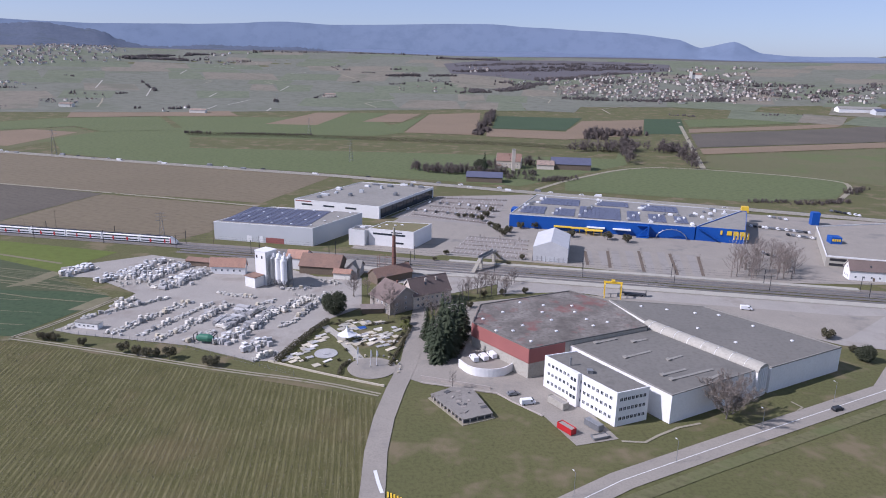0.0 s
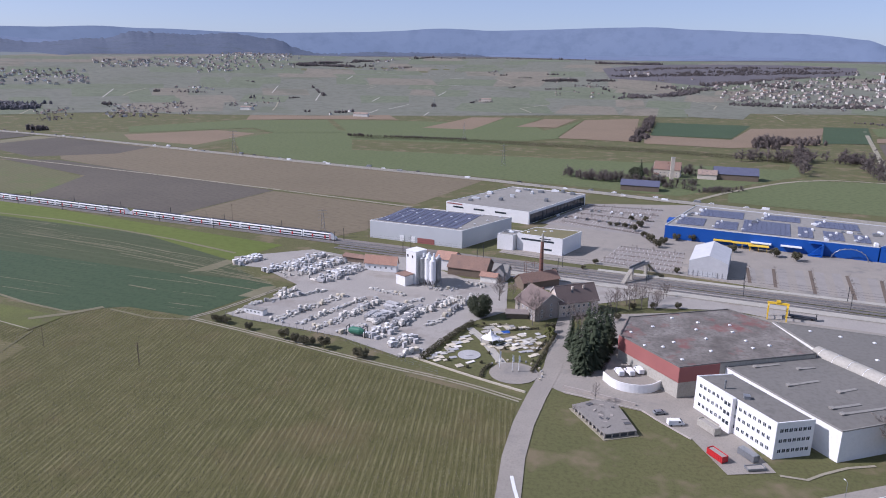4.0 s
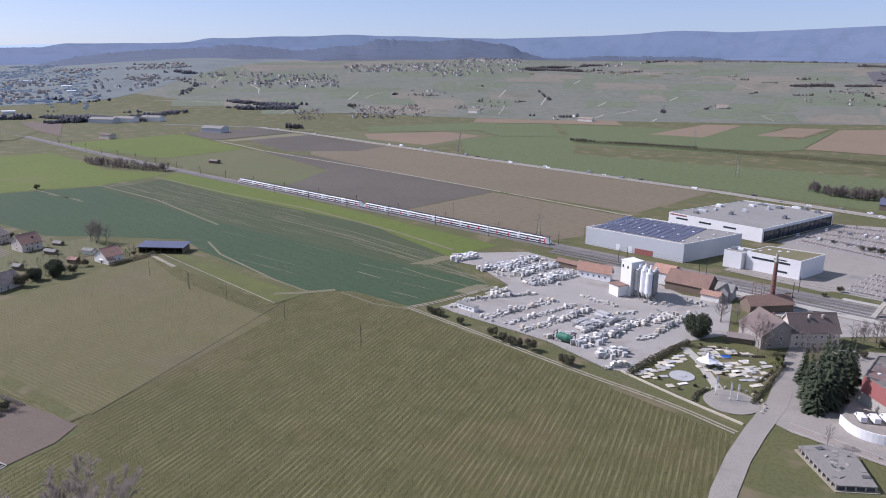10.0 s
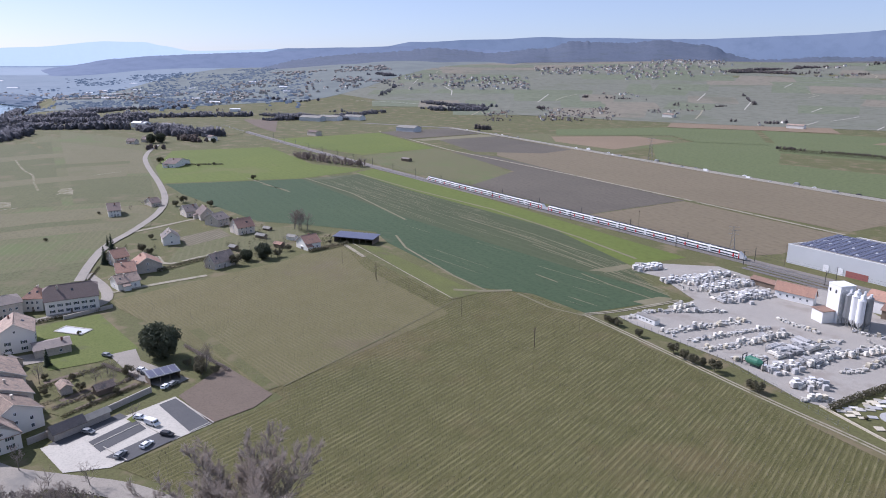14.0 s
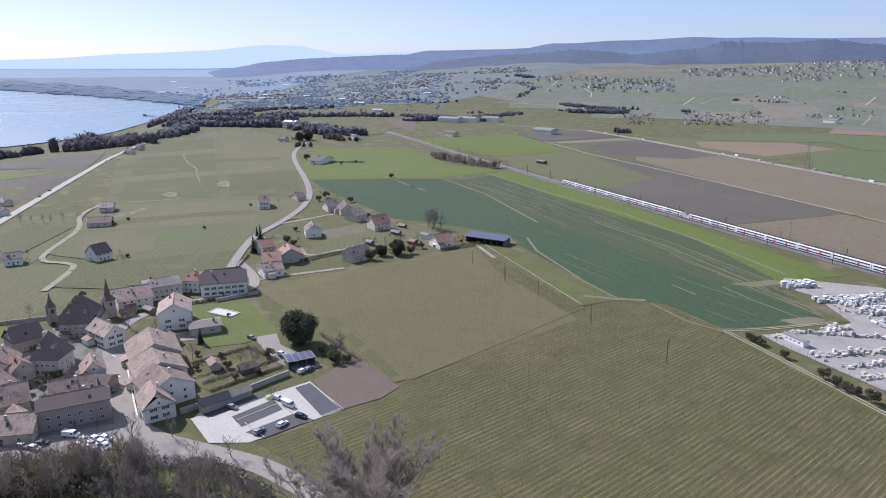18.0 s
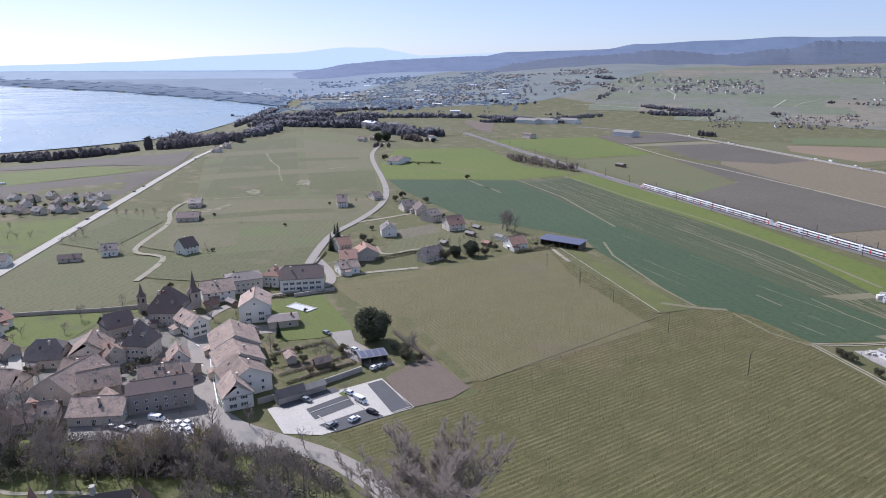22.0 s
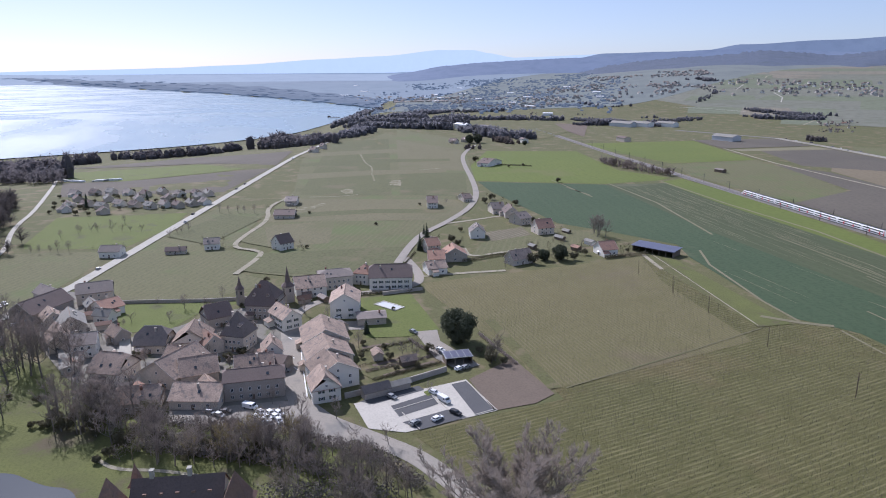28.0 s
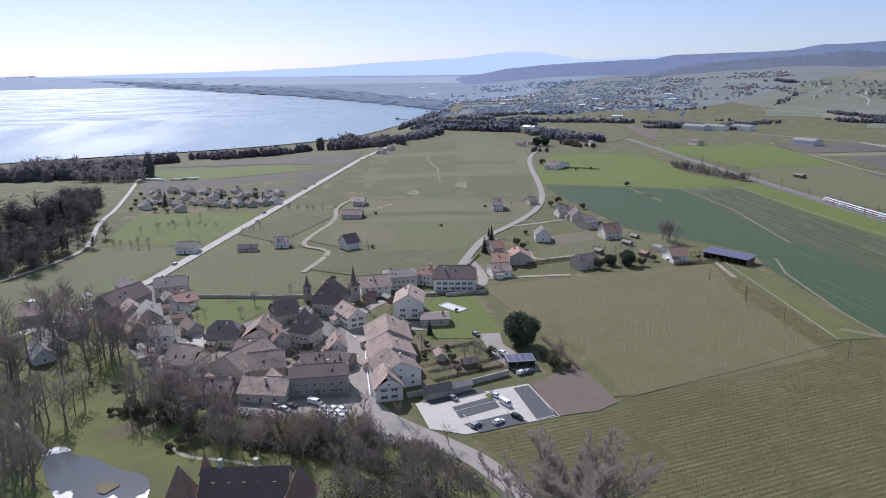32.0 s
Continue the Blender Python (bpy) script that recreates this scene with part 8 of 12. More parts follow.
# blue furniture store
BL = [(167.4, 448.5), (46.2, 475.6), (74.4, 549.1), (220.1, 502.9)]
store, sc = hall("furniture_store", BL, 9.6, BLUE, ROOFPALE, "huge blue furniture store with rooftop plant and solar panels", "building", 0.6, GREYWALL)
lb = [Vector(p) for p in local(BL, sc)]
db = (lb[0] - lb[1]).normalized()
nb = Vector((-db.y, db.x))
wd = (lb[3] - lb[0]).length
# front extension with the entrance and the sign
ext, xc = hall("store_entrance_wing", [(168.2, 448.5), (197.5, 440.4), (223.6, 501.3), (220.7, 502.9)], 9.6, BLUE, ROOFPALE, "blue entrance wing with big yellow block letters", "building", 0.6, BLUE)
xa, xb = Vector(local([(168.2, 448.5)], xc)[0]), Vector(local([(197.5, 440.4)], xc)[0])
dx_ = (xb - xa).normalized()
xt = math.degrees(math.atan2(dx_.y, dx_.x))
Lx = (xb - xa).length
for k in range(4):
    x = Lx * 0.5 + k * 4.0
    o = part("sign_shape", boxes((x, x + (3.0 if k != 0 else 1.1), -0.45, -0.08, 5.4, 8.2)), YELLOW, ext)
    o.matrix_basis = pose(*xa, 0, 0, 0, xt)
o = part("stair_ramp", boxes(*[(1 + 0.6 * i, 1.7 + 0.6 * i, -1.8, -0.1, 8.5 - 0.34 * i, 8.8 - 0.34 * i) for i in range(24)]), BLUE, ext)
o.matrix_basis = pose(*xa, 0, 0, 0, xt)
ye = part("yellow_corner", boxes((-2.5, 2.5, -2.5, 2.5, 7.5, 11.8)), YELLOW, ext)
ye.matrix_basis = pose(*local([(224.4, 507.2)], xc)[0], 0, 0, 0, xt)


def roof_at(u, v):
    """A point of the store's roof by shares along its front and depth."""
    p = lb[1].lerp(lb[0], u).lerp(lb[2].lerp(lb[3], u), v)
    return (p.x, p.y)


rnd = random.Random(21)
PF = ((0.04, 0.20, 0.10, 0.46), (0.23, 0.36, 0.08, 0.42), (0.37, 0.61, 0.06, 0.60), (0.63, 0.71, 0.08, 0.5), (0.08, 0.33, 0.55, 0.90), (0.36, 0.56, 0.68, 0.94), (0.60, 0.82, 0.60, 0.92), (0.74, 0.84, 0.10, 0.44), (0.87, 0.95, 0.12, 0.40))
spots_ = [(rnd.uniform(0.02, 0.98), rnd.uniform(0.05, 0.95)) for _ in range(150)]
spots_ = [q for q in spots_ if not any(a - 0.01 < q[0] < b + 0.01 and c - 0.03 < q[1] < d + 0.03 for a, b, c, d in PF)]
roof_units(store, [roof_at(*q) for q in spots_], 9.1, 8, 1.0)
Ls_ = (lb[0] - lb[1]).length
for u0, u1, v0, v1 in PF:
    panel_field(store, Vector(roof_at(u0, v0)), db, nb, int((u1 - u0) * Ls_ / 2.9), int((v1 - v0) * wd / 3.5), 9.2, 2.6, 3.2, 0.3)
    for k in range(3):
        roof_units(store, [roof_at(u0 - 0.012, v0 + (v1 - v0) * (k + 0.5) / 3)], 9.1, 60 + k, 0.7)
for k, (u, h) in enumerate(((0.30, 3), (0.48, 4), (0.62, 4))):
    o = part("canopy", boxes((-6, 6, -3.5, 0, h, h + 0.5)), WHITEMETAL if k else YELLOW, store)
    o.matrix_basis = pose(*roof_at(u, 0), 0, 0, 0, math.degrees(math.atan2(db.y, db.x)))
o = part("stair_tower", boxes((-4, 4, -5, 0, 0, 0.6), *[(-4 + 0.5 * i, -3.4 + 0.5 * i, -4.6, -2.6, 0.3 + 0.5 * i, 0.5 + 0.5 * i) for i in range(15)], (3.2, 4, -5, 0, 0, 8), (-4, 4, -1.8, 0, 7.5, 8)), BLUE, store)
o.matrix_basis = pose(*roof_at(0.73, 0), 0, 0, 0, math.degrees(math.atan2(db.y, db.x)))
bm = bmesh.new()
for k in range(10):
    a0, a1 = math.pi * k / 10, math.pi * (k + 1) / 10
    tube(bm, (-10 * math.cos(a0), -3, 7 * math.sin(a0)), (-10 * math.cos(a1), -3, 7 * math.sin(a1)), 0.25, 0.25, 6)
for k in range(1, 10):
    a0 = math.pi * k / 10
    tube(bm, (-10 * math.cos(a0), -3, 7 * math.sin(a0)), (-10 * math.cos(a0), 0, 7 * math.sin(a0)), 0.15, 0.15, 5)
o = part("entrance_arch", bm, GREYMETAL, store)
o.matrix_basis = pose(*roof_at(0.88, 0), 0, 0, 0, math.degrees(math.atan2(db.y, db.x)))
o = part("blue_annex", boxes((-7, 7, -5, 6, 0, 7)), BLUE, store)
o.matrix_basis = pose(*roof_at(0.0, 0.4), 0, 0, 0, math.degrees(math.atan2(db.y, db.x)))

# white storage tent
ta, tb = (52.7, 391.3), (72.6, 387.1)
tv_ = Vector(tb) - Vector(ta)
tt = math.degrees(math.atan2(tv_.y, tv_.x))
ob = thing("storage_tent", (ta[0], ta[1], 0.2), tt, "large white storage tent with a ridged fabric roof", "tent")
w, dep, ev_, rid = tv_.length, 36, 8.6, 12.4
bm = bmesh.new()
pr = [(0, 0), (0, ev_), (w / 2, rid), (w, ev_), (w, 0)]
nseg = 8
cols = [[bm.verts.new((x, dep * k / nseg, z + (0.12 if k % 2 else 0))) for x, z in pr] for k in range(nseg + 1)]
for a, b in zip(cols, cols[1:]):
    for i in range(4):
        bm.faces.new((a[i + 1], a[i], b[i], b[i + 1]))
bm.faces.new(cols[0])
bm.faces.new(cols[-1][::-1])
part("fabric", bm, TENTCLOTH, ob)
for k in range(9):
    part("base_post", boxes((k * w / 8 - 0.1, k * w / 8 + 0.1, -0.15, 0.0, 0, 3.2)), GREYMETAL, ob)
part("gate", boxes((w * 0.3, w * 0.7, -0.12, 0.0, 0, 3.0)), GREYWALL, ob)

# store car park: cars in rows, small trees, yellow trailer stands
rnd = random.Random(31)
cols_ = ("white", "grey", "black", "grey", "white", "grey", "white", "black")
for a, b, n in (((224.1, 491.5), (260.0, 473.1), 16), ((239.0, 466.5), (261.4, 453.2), 9), ((155.4, 468.5), (168.0, 464.8), 5), ((-28.6, 522.8), (31.4, 503.5), 8), ((-11.8, 550.2), (42.3, 538.5), 7), ((192.4, 462.3), (200.6, 453.9), 4), ((200.0, 417.8), (209.2, 400.0), 5), ((314.0, 552.1), (330.7, 533.3), 7), ((251.6, 525.4), (263.3, 513.2), 4)):
    for k in range(n):
        p = Vector(a).lerp(Vector(b), (k + rnd.uniform(-0.2, 0.2)) / n)
        far_car(p, -8 + 90 + rnd.choice((0, 180)), rnd.choice(cols_), "car", 0.22)
for x in range(5):
    a, b = Vector((-23.5, 507.4)), Vector((-5.2, 569.4))
    c, d = Vector((33.4, 480.3)), Vector((51.3, 566.2))
    p, q = a.lerp(b, x / 4), c.lerp(d, x / 4)
    hedge("car_park_hedge", [p, q], 1.3, 1.5, TWIG, "thin hedge row between parking bays", 2.0, 40 + x)
for x in range(5):
    a, b = Vector((5.5, 404.5)), Vector((17.8, 443.7))
    c, d = Vector((48.9, 393.4)), Vector((55.3, 435.4))
    p, q = a.lerp(b, x / 4), c.lerp(d, x / 4)
    hedge("car_park_hedge", [p, q], 0.9, 0.8, TWIG, "thin hedge row between parking bays", 2.0, 50 + x)
for p, h in (((26.6, 490.2), 6), ((20.7, 496.8), 5), ((31.4, 503.5), 6), ((36.9, 460.8), 7), ((39.8, 448.7), 7), ((33.0, 473.5), 5), ((44.4, 458.4), 6), ((63.3, 471.4), 6), ((53.4, 470.4), 6), ((25.9, 522.3), 5), ((36.9, 523.5), 5), ((10.4, 501.4), 4), ((15.4, 500.0), 4), ((2.1, 399.3), 4), ((-4.5, 386.9), 3), ((-20.3, 376.6), 3), ((37.8, 381.1), 3), ((47.2, 393.3), 4), ((85.3, 449.7), 6), ((108.8, 444.4), 7), ((120.3, 438.2), 7)):
    tree("bush", p, h)
BAYROW = mat("brownish_bay_paving", (0.285, 0.25, 0.218), (0.24, 0.212, 0.186), 0.1, 0.95, 0.3, fine=20, spots=(0.2, (0.36, 0.31, 0.26), 0.58))
LV = ([], [])
for q, n, w in (([(-36, 500), (-4, 577), (52, 572), (33, 480)], 7, 6.0), ([(4.5, 404), (17, 445), (55, 438), (48.5, 393)], 5, 5.0)):
    q = [Vector(p) for p in q]
    for k in range(n):
        a, b = q[0].lerp(q[1], (k + 0.5) / n), q[3].lerp(q[2], (k + 0.5) / n)
        strip("bay_row", [a, b], w, BAYROW, 0.23, 12, "row of parking bays in brownish paving")
        d = (b - a).normalized()
        nrm = Vector((-d.y, d.x))
        for i in range(int((b - a).length / 2.6)):
            p = a + d * 2.6 * i
            o = len(LV[0])
            for u, v in ((-0.09, -w / 2), (0.09, -w / 2), (0.09, w / 2), (-0.09, w / 2)):
                e = p + d * u + nrm * v
                LV[0].append((e.x, e.y, terrain(e.x, e.y) + 0.26))
            LV[1].append((o, o + 1, o + 2, o + 3))
tagged(soup("bay_lines", *LV, MARKING), "white painted lines between the parking bays", kind="structure")
SAP = ([], [])


def sapling(p, h):
    """A thin young tree of the car parks, joined with its like."""
    z = terrain(p.x, p.y) + 0.2
    limb(*SAP, Vector((p.x, p.y, z)), Vector((p.x, p.y, z + h * 0.6)), 0.07, 0.04)
    v, f = leafy(rnd, [((0, 0, h * 0.68), (h * 0.25, h * 0.25, h * 0.32))], 60, 0.14)
    o = len(SAP[0])
    SAP[0].extend((a + p.x, b + p.y, c + z) for a, b, c in v)
    SAP[1].extend(tuple(i + o for i in g) for g in f)


for p, q in (((90.0, 385.1), (94.3, 415.6)), ((104.4, 377.3), (111.5, 417.0)), ((121.6, 370.1), (131.0, 416.0)), ((137.7, 367.2), (147.6, 411.0))):
    for k in (-1, 1):
        a, b = Vector(p) + Vector((k * 4.5, 0)), Vector(q) + Vector((k * 4.5, 0))
        strip("parking_bays", [a, b], 4.6, BAYS, 0.2, 12)
for k in range(34):
    u, v = (k % 5) / 4, (k * 0.37) % 1
    p = Vector((-17.4, 515.9)).lerp(Vector((32.4, 483.7)), v).lerp(Vector((-2.8, 564.9)).lerp(Vector((49.5, 561.4)), v), u)
    sapling(p, 3.4)
for k in range(18):
    u, v = (k % 4) / 3, (k * 0.41) % 1
    p = Vector((7.3, 407.2)).lerp(Vector((47.7, 398.1)), v).lerp(Vector((18.8, 440.9)).lerp(Vector((53.9, 432.5)), v), u)
    sapling(p, 3.2)
for a, b, n in (((96.0, 380.0), (102.5, 416.3), 4), ((113.7, 373.7), (122.3, 417.9), 5), ((130.6, 366.6), (140.2, 412.9), 5), ((145.1, 367.7), (156.0, 407.9), 4), ((84.0, 384.6), (88.2, 415.1), 3)):
    strip("planted_island", [a, b], 1.8, DIRT, 0.22, 12)
    for k in range(n):
        sapling(Vector(a).lerp(Vector(b), k / n), 4.5)
tagged(soup("car_park_saplings", *SAP, TWIG), "thin leafless saplings between the parking bays", "saplings", "", "stuff")
GROVE = []
for k in range(46):
    p = ((157.6, 363.5), (196.9, 361.4), (184.5, 423.0), (206.3, 394.0))
    u, v = rnd.random(), rnd.random()
    q = Vector(p[0]).lerp(Vector(p[1]), u).lerp(Vector(p[2]).lerp(Vector(p[3]), u), v)
    GROVE.append((tuple(q), rnd.uniform(12, 18)))
thicket("car_park_grove", GROVE, TWIG, "grove of tall leafless trees beside the car park", 92)
for p in ((93.1, 461.2), (101.7, 455.8)):
    ob = thing("trailer_stand", on(p, 0.2), -8, "yellow covered stand for trailers in the car park", "stand")
    part("canopy", boxes((-6, 6, -2.5, 2.5, 3.2, 3.5)), YELLOW, ob)
    for x in (-5, 0, 5):
        for y in (-2, 2):
            part("post", boxes((x - 0.1, x + 0.1, y - 0.1, y + 0.1, 0, 3.2)), YELLOW, ob)
for k in range(5):
    ob = thing("flag_pole", on((187.4, 434.1), 0.2), 0, "yellow advertising flag on a pole", "flag", "flags before the store")
    ob.location.x += k * 2.2
    part("pole", tube(bmesh.new(), (0, 0, 0), (0, 0, 9), 0.07, 0.05, 6), WHITEMETAL, ob)
    part("banner", boxes((0.08, 1.1, -0.02, 0.02, 4.5, 8.8)), YELLOW, ob)

# parking deck and buildings at the east end
PD = [(264.3, 382.1), (225.7, 393.0), (259.0, 469.4), (330.7, 486.5)]
deck, dc_ = hall("parking_deck", PD, 7.0, CONCRETE, ASPHALT, "two-level concrete parking deck", "building", 0.9, WHITEWALL)
ld = [Vector(p) for p in local(PD, dc_)]
dd_ = (ld[0] - ld[1]).normalized()
# Dark plates on the closed wall stand in for shaded open decks.
for z in (1.0, 4.0):
    o = part("open_bay", boxes((2, (ld[0] - ld[1]).length - 2, -0.12, 0.1, z, z + 1.5)), DARKMETAL, deck)
    o.matrix_basis = pose(*ld[1], 0, 0, 0, math.degrees(math.atan2(dd_.y, dd_.x)))
ob = thing("blue_stair_tower", on((247.7, 425.6)), -8, "blue stair tower of the parking deck with yellow block letters", "tower")
part("tower", boxes((-3.2, 3.2, -3.2, 4, 0, 10.5)), BLUE, ob)
for k in range(4):
    part("sign_shape", boxes((-2.6 + 1.35 * k, -1.6 + 1.35 * k, -3.35, -3.2, 8, 9.4)), YELLOW, ob)
ob = thing("blue_stair_tower", on((275.5, 503.4)), -8, "blue stair tower at the back of the parking deck", "tower")
part("tower", boxes((-2.7, 2.7, -2.7, 2.7, 0, 9.5)), BLUE, ob)
house3("brown_roofed_store", (225.4, 375.7), (225.4, 367.1), (252.4, 362.9), 6.0, 4.5, WHITEWALL, TILEDARK, "broad white store with a dark red-brown roof", "c", n=(6, 3), rows=(1.5,), shut=False, chimneys=0)

# ---------------------------------------------------------------- village
drape("village_tarmac", [(-224.3, 26.3), (-238.6, 25.0), (-240.1, 19.3), (-309.2, 26.3), (-311.0, 34.0), (-295.3, 35.9), (-238.6, 25.0), (-215.8, 33.9), (-199.7, 42.4), (-195.5, 30.5), (-209.0, 21.4), (-219.7, 3.4), (-229.7, -19.3), (-238.5, -19.7), (-232.7, 20.2)], ASPHALT, 0.19)
strip("road_village", rounded([(-319.5, 32.8), (-290.2, 28.4), (-254.2, 24.7), (-227.2, 23.6), (-212.3, 31.4), (-198.0, 42.0), (-182.9, 52.9), (-167.4, 58.6), (-156.9, 61.5), (-144.8, 60.1)]), 7.5, ASPHALT, 0.22, 8)
strip("road_village", rounded([(-315.6, 31.8), (-330.6, 39.3), (-340.9, 52.4), (-344.7, 74.4), (-345.1, 102.8), (-367.0, 112.0), (-405.2, 113.3)]), 5.5, ASPHALT, 0.23, 8)
strip("lane_lower", [(-266.9, -33.8), (-308.4, -39.3)], 7.0, CONCRETE, 0.24, 8)
strip("kerb_line", rounded([(-289.1, 32.5), (-253.1, 29.0), (-233.1, 27.5)]), 0.5, MARKING, 0.3, 6)
for p in ((-292.3, 28.6), (-271.0, 27.1), (-259.3, 26.7)):
    strip("road_mark", [Vector(p) - Vector((1.5, 0.5)), Vector(p) + Vector((1.5, 0.5))], 0.4, MARKING, 0.3, 4)
drape("village_yards", [(-365.1, -87.6), (-401.7, -75.9), (-384.7, -52.9), (-340.8, -46.0), (-316.2, -41.8), (-325.1, -18.3), (-339.2, -2.3), (-341.8, 14.7), (-331.4, 36.5), (-282.6, 31.7), (-233.4, 26.5), (-232.3, 4.0), (-239.6, -23.7), (-255.4, -38.9), (-282.0, -59.1), (-317.4, -73.3)], COURT, 0.16)
drape("village_court", [(-307.5, 47.0), (-302.6, 65.1), (-291.8, 62.7), (-296.5, 45.2)], ASPHALT, 0.2)
drape("pool_lawn", [(-336.6, 68.1), (-333.8, 96.4), (-279.7, 94.1), (-277.1, 77.4), (-281.7, 60.5), (-303.0, 63.8)], LAWN, 0.18)
drape("garden_court", [(-281.4, 82.6), (-280.1, 92.8), (-267.0, 89.9), (-237.9, 96.7), (-235.0, 87.3), (-250.4, 81.9)], ASPHALT, 0.22)
drape("kitchen_garden", [(-279.7, 55.0), (-273.9, 76.5), (-250.4, 81.9), (-238.8, 82.9), (-230.0, 57.7), (-247.6, 49.6)], GRASS, 0.17)
drape("earth_plot", [(-227.0, 87.8), (-239.6, 111.9), (-205.2, 112.8), (-200.8, 103.0), (-200.7, 87.2)], DIRT, 0.2)
drape("new_car_park", [(-222.3, 42.2), (-225.7, 74.0), (-227.3, 86.8), (-200.4, 88.1), (-196.7, 54.0), (-203.3, 43.2)], WHITECONCRETE, 0.2)
for pts in ([(-225.1, 80.0), (-225.9, 86.3), (-200.7, 87.2), (-200.1, 79.8)], [(-216.1, 54.2), (-220.5, 70.1), (-211.8, 70.5), (-207.4, 54.9)], [(-203.4, 54.9), (-206.9, 73.0), (-199.4, 76.5), (-196.6, 58.8)], [(-223.1, 44.4), (-228.2, 68.1), (-224.1, 69.1), (-219.3, 48.8)]):
    drape("parking_bays", pts, DARKASPHALT, 0.26)
for a, b in (((-212.6, 54.3), (-216.4, 69.9)), ((-220.5, 70.1), (-205.7, 72.6)), ((-209.9, 56.6), (-197.3, 59.0)), ((-225.9, 86.3), (-200.4, 88.1)), ((-200.1, 79.8), (-201.4, 87.5))):
    strip("kerb", [a, b], 0.3, WHITECONCRETE, 0.26, 5, "pale concrete kerb", "structure", 0, 0.14)
drape("car_park_island", [(-222.4, 68.1), (-223.9, 71.6), (-220.4, 72.3), (-218.6, 68.7)], LAWN, 0.33)
tree("orchard", (-221.9, 70.1), 6)
wall_line("garden_wall", [(-227.5, 40.1), (-230.0, 57.7), (-236.9, 82.2)], 2.2, 0.5, STONE, "grey stone garden wall above the car park")
wall_line("village_wall", [(-370.4, -48.5), (-365.6, -31.0), (-358.3, -7.8), (-354.3, 14.0)], 1.8, 0.6, STONE, "dark stone wall along the meadow")
wall_line("terrace_wall", [(-337.7, 82.0), (-338.6, 104.1)], 1.8, 0.6, STONE, "low stone terrace wall")
for p, tr, col, kd in (((-221.9, 56.1), 30, "grey", "car"), ((-219.7, 71.6), 35, "white", "car"), ((-212.9, 73.0), 20, "white", "van"), ((-200.9, 58.6), 120, "grey", "car"), ((-201.2, 66.5), 115, "white", "car"), ((-203.0, 73.7), 30, "black", "car"), ((-280.2, 81.7), 25, "grey", "car"), ((-256.4, 86.4), 30, "white", "car"), ((-252.8, 86.4), 30, "grey", "car"), ((-236.5, 87.4), 120, "white", "car"), ((-236.9, 90.3), 120, "grey", "car"), ((-310.6, 53.5), 80, "white", "car"), ((-231.0, 7.3), 50, "white", "van"), ((-222.4, 8.7), 20, "white", "car"), ((-221.5, 12.1), 35, "white", "car"), ((-220.8, 15.0), 35, "white", "car"), ((-217.6, 15.8), 10, "white", "car"), ((-217.2, 12.7), 20, "grey", "car"), ((-219.8, 10.6), 20, "white", "car"), ((-225.4, 10.6), 30, "white", "car"), ((-224.2, 13.6), 30, "white", "car"), ((-223.0, 16.4), 30, "white", "car"), ((-231.8, -5.9), 40, "grey", "car"), ((-228.5, -3.0), 40, "grey", "car"), ((-230.5, -1.0), 70, "black", "car"), ((-257.6, 22.2), 80, "grey", "car"), ((-383.5, -103.8), 30, "grey", "car"), ((-388.1, -102.6), 30, "white", "car")):
    car(p, tr, col, kd, 0.27)
W, R = WHITERENDER, RENDER
